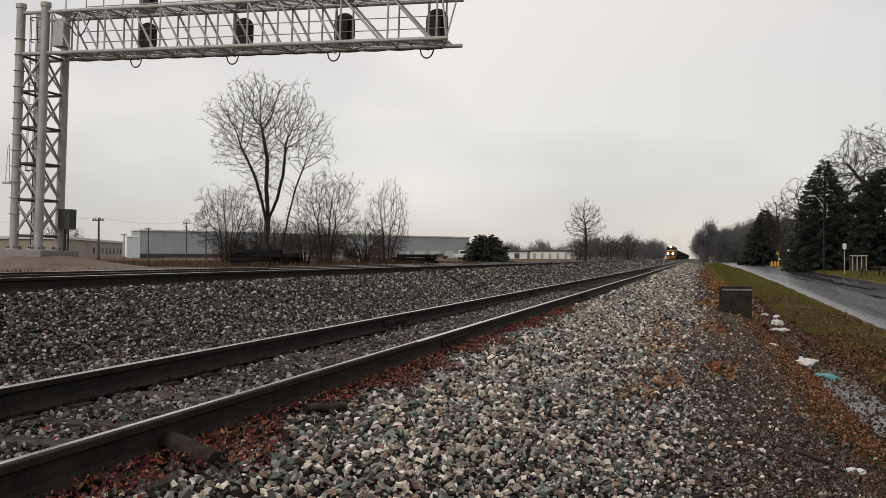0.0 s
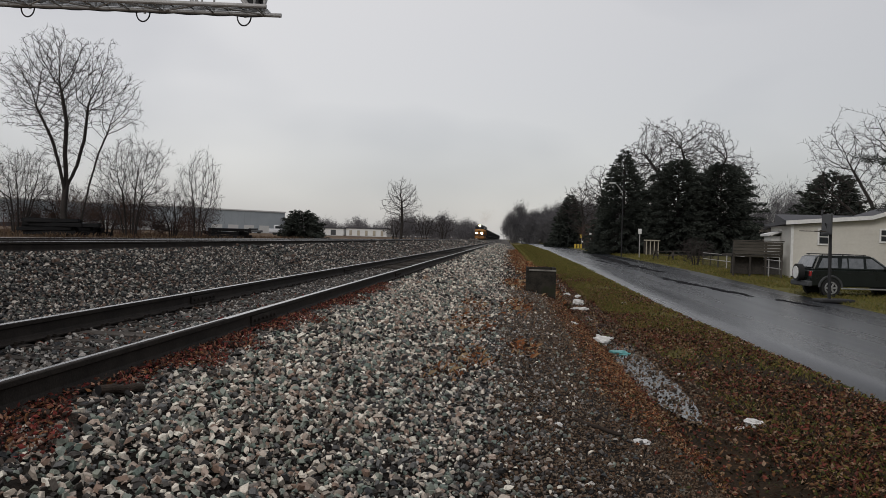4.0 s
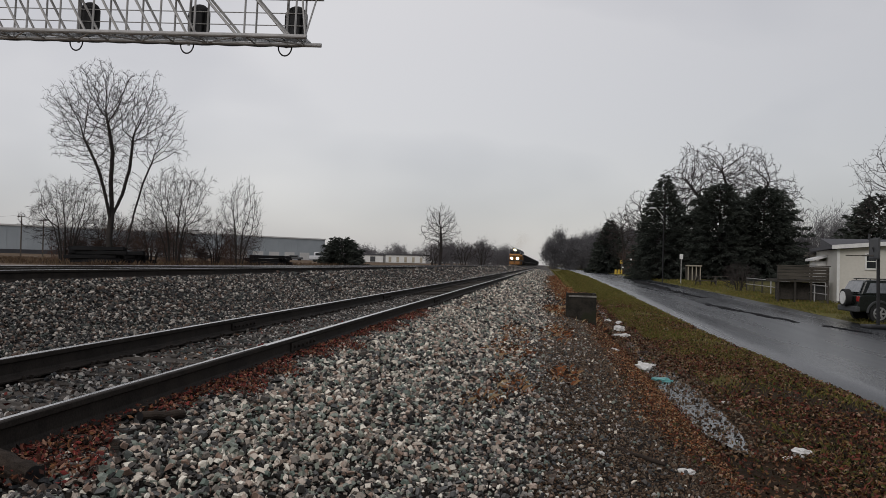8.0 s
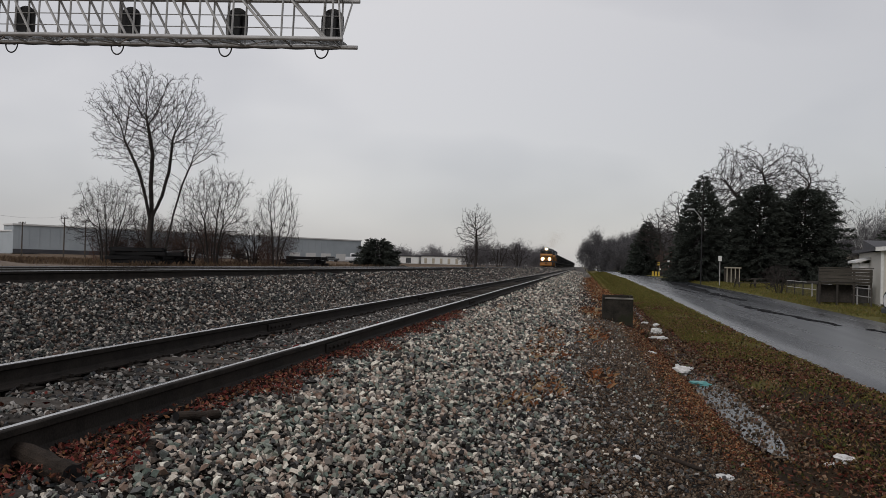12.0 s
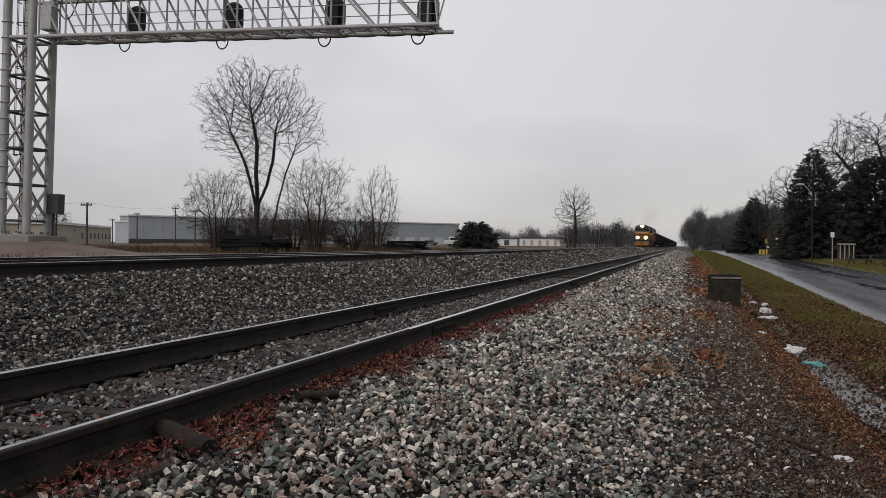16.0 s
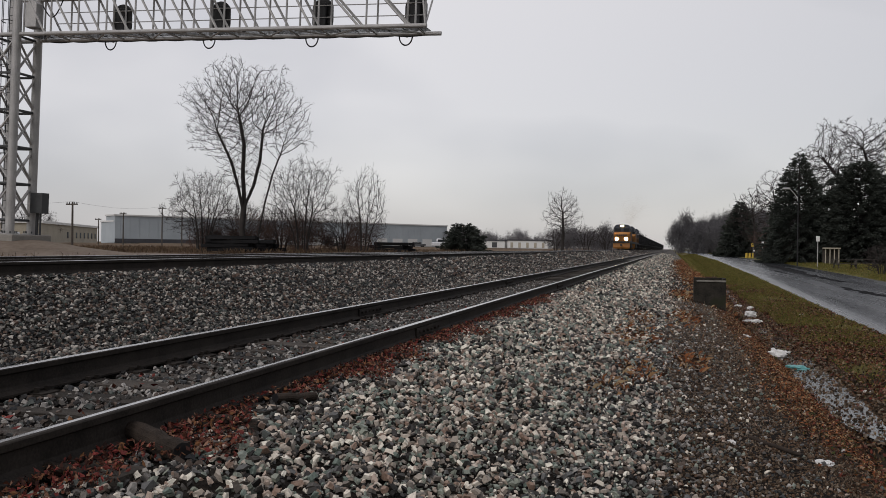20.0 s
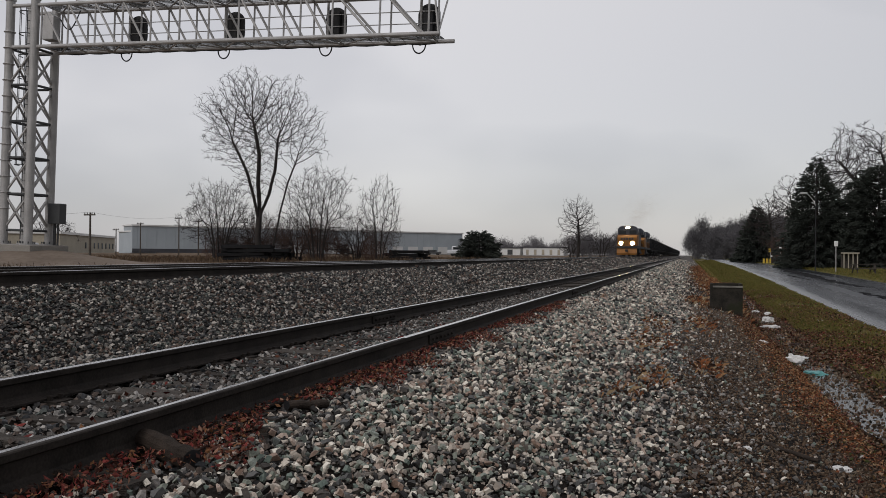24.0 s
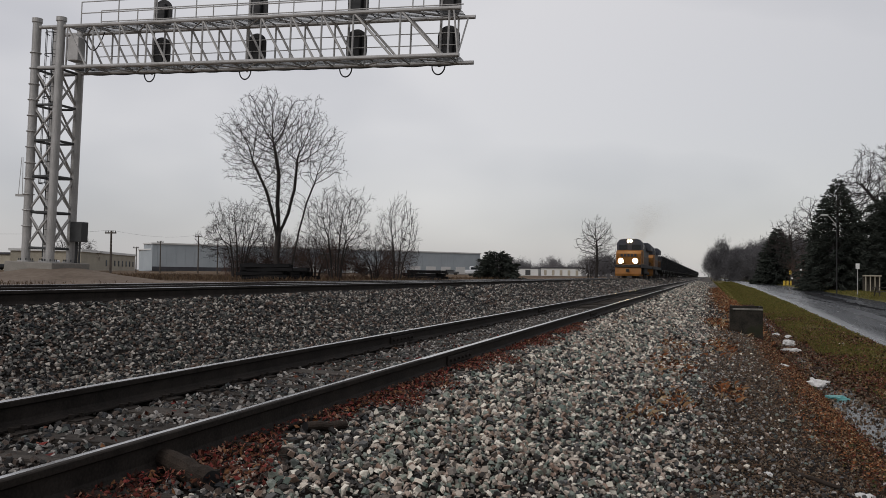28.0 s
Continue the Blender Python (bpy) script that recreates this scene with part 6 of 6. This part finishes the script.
def deck():
    g = thing("wooden_deck", pose(12.2, 47.0, -0.95, 0, 0, 0), "weathered grey wooden deck with a boarded railing", "deck")
    for k in range(4):
        bm = B()
        box(bm, -0.35, 2.2, -0.03, 0.03, 1.36 + 0.165 * k, 1.36 + 0.165 * k + 0.15, bevel=0.006)
        part("rail_board", bm, M_deck, g)
    bm = B()
    box(bm, -0.4, 2.25, -0.06, 0.06, 2.03, 2.08)
    part("top_rail", bm, M_deck, g)
    bm = B()
    box(bm, -0.35, 2.2, 0.03, 2.4, 1.22, 1.34)
    part("deck_floor", bm, M_deck, g)
    for x in (-0.3, 0.55, 1.35, 2.15):
        bm = B()
        box(bm, x - 0.05, x + 0.05, 0.04, 0.14, 0, 2.0)
        part("post", bm, M_oldwood, g)
    # added dark panel stands for the shade below the deck floor
    bm = B()
    box(bm, -0.3, 2.2, 0.6, 0.66, 0.3, 1.2)
    part("skirt_board", bm, M_oldwood, g, "dark panel standing for the shade under the deck")


deck()


def wheel_of(parent, x, y, z, r, w, name="wheel"):
    bm = B()
    tube(bm, (x, y - w / 2, z), (x, y + w / 2, z), r, n=28)
    wl_ = part(name, bm, M_tyre, parent)
    s = -1 if y < 0 else 1
    bm = B()
    tube(bm, (x, y + s * w * 0.5, z), (x, y + s * (w * 0.5 + 0.012), z), r * 0.24, n=12)
    for k in range(6):
        a = k * math.pi / 3
        tube(bm, (x, y + s * (w * 0.5 + 0.006), z), (x + r * 0.6 * math.cos(a), y + s * (w * 0.5 + 0.006), z + r * 0.6 * math.sin(a)), 0.04, n=6)
    for k in range(20):
        a, b = k * math.pi / 10, (k + 1) * math.pi / 10
        tube(bm, (x + r * 0.62 * math.cos(a), y + s * w * 0.5, z + r * 0.62 * math.sin(a)), (x + r * 0.62 * math.cos(b), y + s * w * 0.5, z + r * 0.62 * math.sin(b)), 0.03, n=6)
    part("rim", bm, M_rim, wl_, "six-spoke alloy rim")


def suv_real():
    g = thing("suv", pose(13.05, 33.9, ground_z(13.05, 33.9) - 0.05, 0, 0, 5) @ Matrix.Diagonal((0.95, 0.95, 0.94, 1)), "dark green boxy off-road car parked on the grass", "car")
    bm = B()
    prism(bm, [(-2.1, 0.42), (-2.14, 0.75), (-2.1, 1.02), (-1.95, 1.06), (1.0, 1.06), (2.0, 0.97), (2.16, 0.85), (2.18, 0.5), (2.05, 0.4)], -0.84, 0.84)
    es = [e for e in bm.edges]
    bmesh.ops.bevel(bm, geom=es, offset=0.05, segments=2, affect="EDGES", profile=0.5)
    body = part("body", bm, M_green_car, g, smooth=False)
    bm = B()
    lo, hi = [(-2.05, 1.04), (1.05, 1.04)], [(-1.78, 1.62), (0.25, 1.64)]
    vs = []
    for (x, z), y in ((lo[0], 0.8), (lo[1], 0.8), (hi[1], 0.66), (hi[0], 0.66)):
        vs.append((x, y, z))
    a = [bm.verts.new((x, -y, z)) for x, y, z in vs]
    b = [bm.verts.new((x, y, z)) for x, y, z in vs]
    bm.faces.new(a), bm.faces.new(b[::-1])
    for k in range(4):
        bm.faces.new((a[k], b[k], b[(k + 1) % 4], a[(k + 1) % 4]))
    bmesh.ops.bevel(bm, geom=bm.edges[:], offset=0.06, segments=2, affect="EDGES", profile=0.5)
    part("cabin", bm, M_green_car, body)

    def pane(pts, label=""):
        for s in (-1, 1):
            bm = B()
            v = []
            for x, z in pts:
                y = 0.8 - 0.14 * (z - 1.04) / 0.6 + 0.008
                v.append(bm.verts.new((x, s * y, z)))
            w = [bm.verts.new(q.co - Vector((0, s * 0.03, 0))) for q in v]
            bm.faces.new(v), bm.faces.new(w[::-1])
            n = len(v)
            for k in range(n):
                bm.faces.new((v[k], w[k], w[(k + 1) % n], v[(k + 1) % n]))
            part("side_window", bm, M_carglass, body)

    pane([(-1.82, 1.14), (-1.05, 1.14), (-1.05, 1.52), (-1.62, 1.52)])
    pane([(-0.92, 1.14), (-0.68, 1.14), (-0.68, 1.52), (-0.86, 1.52)])
    pane([(-0.62, 1.14), (-0.05, 1.14), (-0.05, 1.53), (-0.62, 1.53)])
    pane([(0.06, 1.14), (0.82, 1.14), (0.28, 1.53), (0.06, 1.53)])
    for x0, z0, x1, z1 in ((0.98, 1.12, 0.36, 1.57), (-2.03, 1.14, -1.84, 1.55)):
        bm = B()
        v = [bm.verts.new(p) for p in ((x0, -0.7, z0), (x0, 0.7, z0), (x1, 0.6, z1), (x1, -0.6, z1))]
        w = [bm.verts.new(q.co + Vector((0.03 if x0 > 0 else -0.03, 0, 0.02))) for q in v]
        bm.faces.new(v), bm.faces.new(w[::-1])
        for k in range(4):
            bm.faces.new((v[k], w[k], w[(k + 1) % 4], v[(k + 1) % 4]))
        part("windscreen", bm, M_carglass, body)
    for x in (-1.35, 1.4):
        for y in (-0.76, 0.76):
            wheel_of(g, x, y, 0.36, 0.36, 0.24)
            bm = B()
            sweep(bm, [(x + 0.44 * math.cos(a), y * 1.1, 0.38 + 0.44 * math.sin(a)) for a in np.linspace(0, math.pi, 12)], 0.05)
            part("wheel_arch", bm, M_darkgrey, body)
    bm = B()
    tube(bm, (-2.36, 0, 0.92), (-2.14, 0, 0.92), 0.34, n=26)
    sw = part("spare_wheel", bm, M_tyre, g, "spare wheel on the tailgate")
    bm = B()
    tube(bm, (-2.385, 0, 0.92), (-2.355, 0, 0.92), 0.25, n=20)
    part("cover", bm, M_trim, sw, "pale spare wheel cover")
    for s in (-1, 1):
        bm = B()
        box(bm, -2.155, -2.05, s * 0.76 - 0.07, s * 0.76 + 0.09 * (s > 0) + 0.07 * (s < 0), 0.8, 1.0, bevel=0.015)
        part("tail_light", bm, M_red, body)
        bm = B()
        tube(bm, (-1.7, s * 0.6, 1.67), (0.1, s * 0.6, 1.67), 0.018, n=6)
        for x in (-1.6, -0.8, 0.0):
            tube(bm, (x, s * 0.6, 1.58), (x, s * 0.6, 1.67), 0.02, n=6)
        part("roof_rail", bm, M_black, g)
        bm = B()
        box(bm, 0.72, 0.86, s * 0.9 - 0.1, s * 0.9 + 0.1, 1.1, 1.24, bevel=0.03)
        part("mirror", bm, M_black, g)
        bm = B()
        for x in (-0.72, 0.12):
            box(bm, x, x + 0.14, s * 0.855 - 0.012, s * 0.855 + 0.012, 0.93, 0.96)
        part("door_handle", bm, M_black, g)
    for x in (-1.2, -0.4):
        bm = B()
        tube(bm, (x, -0.6, 1.675), (x, 0.6, 1.675), 0.014, n=6)
        part("roof_bar", bm, M_black, g)
    for x0, x1 in ((-2.22, -2.05), (2.08, 2.24)):
        bm = B()
        box(bm, x0, x1, -0.85, 0.85, 0.4, 0.62, bevel=0.04)
        part("bumper", bm, M_darkgrey, g)
    bm = B()
    box(bm, -0.95, 0.95, -0.9, -0.84, 0.32, 0.38, bevel=0.015)
    part("running_board", bm, M_rim, g)


suv_real()


def hoop():
    g = thing("basketball_hoop", pose(10.95, 30.6, -1.03, 0, 0, 8), "black portable basketball hoop standing at the roadside", "basketball hoop")
    bm = B()
    box(bm, -0.45, 0.75, -0.35, 0.35, 0, 0.14, bevel=0.05)
    part("base", bm, M_black, g)
    bm = B()
    tube(bm, (0, 0, 0.1), (-0.04, 0, 2.95), 0.055, n=10)
    part("pole", bm, M_black, g)
    bm = B()
    box(bm, -0.36, -0.31, -0.55, 0.55, 2.3, 3.02, bevel=0.05, m=pose(0.2, 0, 0, 0, 0, -12))
    part("backboard", bm, M_darkgrey, g)
    bm = B()
    sweep(bm, [(-0.72 + 0.23 * math.cos(a), 0.3 + 0.23 * math.sin(a), 2.42) for a in np.linspace(0, 6.2832, 17)[:-1]], 0.012, 6, True)
    tube(bm, (-0.5, 0.2, 2.42), (-0.1, 0.05, 2.42), 0.02, n=6)
    part("rim", bm, M_oldwood, g)
    bm = B()
    tube(bm, (-0.03, 0, 2.2), (-0.2, 0.05, 2.7), 0.025, n=6)
    part("strut", bm, M_black, g)


hoop()


def fence(x, y0, y1, n):
    g = thing("low_fence", pose(0, 0, 0), "low grey wire fence with white posts beside the lawn", "fence")
    for k in range(n):
        y = y0 + (y1 - y0) * k / (n - 1)
        z = ground_z(x, y)
        bm = B()
        tube(bm, (x, y, z - 0.1), (x, y, z + 0.95), 0.035, n=6)
        part("post", bm, M_steel if k % 4 == 1 else M_oldwood, g)
        if k:
            zp = ground_z(x, py)
            for h in (0.9, 0.5):
                bm = B()
                tube(bm, (x, py, zp + h), (x, y, z + h), 0.024, n=5)
                part("rail", bm, M_steel, g)
            bm = B()
            for t in np.linspace(0, 1, 14):
                yy, zz = py + (y - py) * t, zp + (z - zp) * t
                tube(bm, (x, yy, zz + 0.05), (x, yy, zz + 0.9), 0.006, n=3)
            part("wire_mesh", bm, M_darkgrey, g)
        py = y


fence(13.6, 44.5, 62, 9)
bush(13.3, 63, 1.9, 1.2, 71, "brown rounded leafless shrub on the lawn", stems=10, count=500, step=0.12, fine=0.007, twigs=3, twig_len=0.2, name="shrub")


def post_sign(x, y, h, w, hh, label, face, name="road_sign"):
    g = thing(name, pose(x, y, ground_z(x, y) - 0.05), label, "sign", "signs along the road")
    bm = B()
    tube(bm, (0, 0, 0), (0, 0, h), 0.04, n=6)
    part("post", bm, M_steel, g)
    bm = B()
    box(bm, -w / 2, w / 2, -0.06, -0.035, h - hh, h, bevel=0.008)
    part("plate", bm, face, g)


post_sign(11.9, 80, 2.7, 0.3, 0.45, "small white sign on a steel post", M_trim)
post_sign(12.6, 150, 2.4, 0.6, 0.6, "small yellow sign on a post", M_yellowsign)
post_sign(12.0, 128, 2.6, 0.3, 0.4, "small white sign on a steel post", M_trim)


def mailbox(x, y):
    g = thing("mailbox", pose(x, y, ground_z(x, y) - 0.05), "white mailbox on a wooden post by the road", "mailbox", "mailboxes by the road")
    bm = B()
    box(bm, -0.05, 0.05, -0.05, 0.05, 0, 1.1)
    part("post", bm, M_oldwood, g)
    bm = B()
    prism(bm, [(-0.1, 1.1), (0.1, 1.1), (0.1, 1.25), (0.06, 1.32), (-0.06, 1.32), (-0.1, 1.25)], -0.25, 0.25)
    part("box", bm, M_trim, g)


mailbox(11.7, 112)
mailbox(11.9, 140)


def lamp_post(x, y):
    g = thing("street_lamp", pose(x, y, ground_z(x, y) - 0.05), "grey cobra-head street lamp on a wooden pole", "street lamp")
    top = 7.1
    bm = B()
    tube(bm, (0, 0, 0), (0, 0, top), 0.06, 0.04, n=8)
    part("pole", bm, M_black, g)
    bm = B()
    sweep(bm, [(-0.75 * math.sin(a), 0, top - 1.2 + 1.2 * math.sin(a) ** 0.6) for a in np.linspace(0, math.pi / 2, 10)], 0.03)
    part("arm", bm, M_steel, g)
    bm = B()
    box(bm, -1.35, -0.7, -0.14, 0.14, top - 0.06, top + 0.1, bevel=0.05)
    part("head", bm, M_steel, g)


lamp_post(10.95, 85)


def gable_house(x, y, w, d, h, turn, wall, label):
    g = thing("far_house", pose(x, y, ground_z(x, y) - 0.1, 0, 0, turn), label, "house", "houses along the road")
    bm = B()
    prism(bm, [(0, 0), (w, 0), (w, h), (w / 2, h + w * 0.2), (0, h)], 0, d)
    part("wall", bm, wall, g)
    for s in (0, 1):
        bm = B()
        a, b = ((-0.4, h - 0.12), (w / 2, h + w * 0.2 + 0.05)) if s == 0 else ((w / 2, h + w * 0.2 + 0.05), (w + 0.4, h - 0.12))
        prism(bm, [a, b, (b[0], b[1] + 0.15), (a[0], a[1] + 0.15)], -0.4, d + 0.4)
        part("roof_slope", bm, M_roof, g)
    for k in (0.2, 0.65):
        bm = B()
        box(bm, w * k, w * k + 1.0, -0.05, 0.02, 0.9, 2.1)
        wn_ = part("window", bm, M_trim, g)
        bm = B()
        box(bm, w * k + 0.1, w * k + 0.9, -0.07, 0.0, 1.0, 2.0)
        part("pane", bm, M_glass, wn_)


gable_house(21, 128, 9, 12, 2.7, -5, M_cream, "small cream house behind the evergreens")
gable_house(25.5, 104, 7, 9, 2.3, -10, M_tan, "small tan house with a grey roof behind the deck")
gable_house(34, 82, 9, 9, 2.6, -20, M_trim, "small white house behind the cream house")


def porch(x, y):
    g = thing("white_porch", pose(x, y, ground_z(x, y)), "small white porch with square posts", "porch")
    for k in range(4):
        bm = B()
        box(bm, k * 0.4 - 0.04, k * 0.4 + 0.04, -0.08, 0.08, 0, 1.5)
        part("post", bm, M_tan, g)
    bm = B()
    box(bm, -0.15, 1.35, -0.2, 0.9, 1.5, 1.62)
    part("roof", bm, M_tan, g)
    bm = B()
    box(bm, -0.15, 1.35, 0.8, 0.86, 0, 1.5)
    part("back_wall", bm, M_oldwood, g)


porch(14.4, 92)


def table(x, y, turn):
    g = thing("picnic_table", pose(x, y, ground_z(x, y), 0, 0, turn), "dark wooden picnic table on the lawn", "picnic table", "picnic tables on the lawn")
    for k in range(4):
        bm = B()
        box(bm, -0.9, 0.9, -0.36 + 0.18 * k, -0.36 + 0.18 * k + 0.165, 0.72, 0.76)
        part("top_board", bm, M_oldwood, g)
    for s in (-0.7, 0.55):
        bm = B()
        box(bm, -0.9, 0.9, s, s + 0.2, 0.42, 0.46)
        part("bench", bm, M_oldwood, g)
    for x0 in (-0.65, 0.65):
        for s in (-1, 1):
            bm = B()
            tube(bm, (x0, s * 0.6, 0), (x0, s * 0.25, 0.72), 0.05, n=5)
            part("leg", bm, M_oldwood, g)
        bm = B()
        box(bm, x0 - 0.03, x0 + 0.03, -0.7, 0.7, 0.36, 0.42)
        part("cross_brace", bm, M_oldwood, g)


table(13.0, 74, 10)
table(14.8, 76, -5)


def barrier(x, y):
    g = thing("yellow_barrier", pose(x, y, ground_z(x, y)), "yellow crash barrel cluster beside the road", "barrier")
    for k in range(3):
        bm = B()
        tube(bm, (k * 0.5, 0, 0), (k * 0.5, 0, 0.75), 0.2, 0.17, n=12)
        part("barrel", bm, M_yellowsign, g)


barrier(11.6, 150)

# ---- near things: concrete box, old wood, litter ----
cb = thing("concrete_box", pose(1.02, 25.9, -0.82), "mossy hollow concrete box standing by the path", "concrete box")
for x0, x1, y0, y1 in ((-0.43, 0.43, -0.36, -0.27), (-0.43, 0.43, 0.27, 0.36), (-0.43, -0.34, -0.27, 0.27), (0.34, 0.43, -0.27, 0.27)):
    bm = B()
    box(bm, x0, x1, y0, y1, -0.2, 0.84 if y0 > -0.3 else 0.78, bevel=0.012)
    part("side_wall", bm, M_concrete, cb)
# strip paler than the walls along the front top edge
bm = B()
box(bm, -0.36, 0.43, -0.39, -0.36, 0.735, 0.785, bevel=0.01)
part("rim", bm, mat("pale_rim_concrete", (0.24, 0.23, 0.2), (0.12, 0.11, 0.095), rough=0.9, scale=6, fine=40, bump=0.4), cb, "pale front rim")


def log(a, b, r, seed, label, flat=0.75):
    rnd = random.Random(seed)
    a, b = Vector(a), Vector(b)
    d = b - a
    bm = B()
    n, m = 12, 7
    side = d.cross(Vector((0, 0, 1))).normalized()
    up = side.cross(d).normalized()
    rings = []
    for k in range(m):
        t = k / (m - 1)
        c = a + d * t + up * rnd.uniform(-0.006, 0.006)
        q = r * (1 + rnd.uniform(-0.07, 0.07)) * (0.93 if k in (0, m - 1) else 1)
        rings.append([bm.verts.new(c + side * q * math.cos(j * 2 * math.pi / n) * (1 + 0.1 * noise.noise((j, seed, 0))) + up * q * flat * math.sin(j * 2 * math.pi / n)) for j in range(n)])
    for p, q in zip(rings, rings[1:]):
        for j in range(n):
            bm.faces.new((p[j], p[(j + 1) % n], q[(j + 1) % n], q[j]))
    bm.faces.new(rings[0]), bm.faces.new(rings[-1][::-1])
    ob = part("broken_tie", bm, M_log)
    ob.data.materials.append(M_black)
    for p in ob.data.polygons:
        p.material_index = int(len(p.vertices) > 4)
    tagged(ob, label, "wood piece", "broken tie pieces by the rail")


log((-2.6, 3.84, -0.13), (-2.2, 3.64, -0.17), 0.058, 1, "dark rotten length of wood lying on leaves by the rail", 1.0)
log((-2.5, 4.42, -0.16), (-2.2, 4.42, -0.19), 0.035, 2, "thin grey splinter of wood on the ballast")
log((-2.4, 5.05, -0.15), (-2.24, 5.3, -0.18), 0.04, 3, "dark broken stub of wood on the ballast")
log((-2.62, 3.22, -0.16), (-2.4, 3.2, -0.18), 0.038, 4, "dark flat piece of wood on the ballast")
log((-2.42, 7.4, -0.17), (-2.2, 7.6, -0.19), 0.045, 5, "dark broken stub of wood on the ballast")
log((0.6, 7.3, -0.66), (0.95, 7.0, -0.71), 0.02, 6, "thin dark stick on the path")
log((-0.1, 9.1, -0.53), (0.15, 9.0, -0.57), 0.02, 7, "thin dark stick on the ballast")


def litter(x, y, size, seed, label, material, tall=0.5, z=None):
    rnd = random.Random(seed)
    bm = B()
    bmesh.ops.create_icosphere(bm, subdivisions=3, radius=1.0)
    sx, sy = rnd.uniform(0.8, 1.3), rnd.uniform(0.5, 0.8)
    for v in bm.verts:
        n = 1 + 0.55 * noise.noise((v.co.x * 2.1 + seed, v.co.y * 2.1, v.co.z * 2.1)) + 0.2 * noise.noise((v.co.x * 6, v.co.y * 6 + seed, v.co.z * 6))
        v.co = Vector((v.co.x * n * sx, v.co.y * n * sy, v.co.z * n * tall)) * size / 2
    ob = part("litter", bm, material)
    ob.matrix_basis = pose(x, y, (ground_z(x, y) if z is None else z) + size * tall * 0.28, 0, 0, rnd.uniform(0, 180))
    tagged(ob, label, "litter", "litter along the ditch")


for x, y, s, sd, tall in ((2.0, 18.4, 0.42, 1, 0.6), (2.3, 19.6, 0.26, 2, 0.4), (2.66, 32.4, 0.34, 3, 0.5), (2.42, 29.4, 0.46, 21, 0.6), (2.5, 30.4, 0.3, 25, 0.5), (2.33, 27.4, 0.4, 22, 0.4), (2.35, 33.8, 0.26, 24, 0.5), (2.92, 10.35, 0.3, 7, 0.35), (2.78, 10.35, 0.16, 8, 0.3),
                          (1.12, 7.14, 0.17, 9, 0.3), (0.45, 6.98, 0.08, 10, 0.4), (1.4, 18.2, 0.18, 11, 0.4), (3.7, 27.6, 0.22, 12, 0.3), (2.84, 14.3, 0.14, 13, 0.3), (2.55, 13.4, 0.2, 14, 0.3), (2.45, 11.9, 0.16, 15, 0.25), (3.7, 33, 0.2, 19, 0.3)):
    litter(x, y, s, sd, "crumpled white litter lying in the ditch" if x > 1.6 else "scrap of white litter on the path", M_litter, tall)
litter(2.15, 17.0, 0.4, 30, "crumpled teal plastic bag in the wet ditch", M_teal, 0.35)
litter(2.5, 22.5, 0.4, 31, "crumpled reddish wrapper in the ditch", M_redleaf, 0.3)

# exhaust hanging over the leading locomotive, as drifting specks of soot
M_soot = mat("brown_exhaust_soot", (0.7, 0.56, 0.4), (0.6, 0.48, 0.35), rough=1.0, spec=0.0, scale=0.3, fine=2, bump=0)
g_s = np.random.default_rng(90)
u_s = g_s.random(42000) ** 0.7
c_s = np.stack([0.5 + 1.6 * u_s + g_s.normal(0, 0.45 + 1.3 * u_s), 11 + 3 * u_s + g_s.normal(0, 0.8 + 1.5 * u_s), 4.9 + 4.4 * u_s + g_s.normal(0, 0.25 + 0.8 * u_s)], 1)
v_s = c_s[:, None, :] + g_s.normal(0, 0.0072, (len(c_s), 3, 3))
smoke = tagged(new("exhaust_smoke", mesh_of("exhaust_smoke", v_s.reshape(-1, 3), np.arange(len(c_s) * 3).reshape(-1, 3), M_soot)), "thin brown haze of exhaust above the locomotive", "smoke", kind="stuff")
TRAIN.append((smoke, 0.0))

TRAIN_AT = [(0, 328), (4, 288), (8, 252), (12, 221), (16, 192.5), (20, 164), (24, 135.5), (28, 105.6)]


def motions():
    for ob, back in TRAIN:
        walk(ob, [(t, pose(XF, y + back, ZF)) for t, y in TRAIN_AT])


motions()
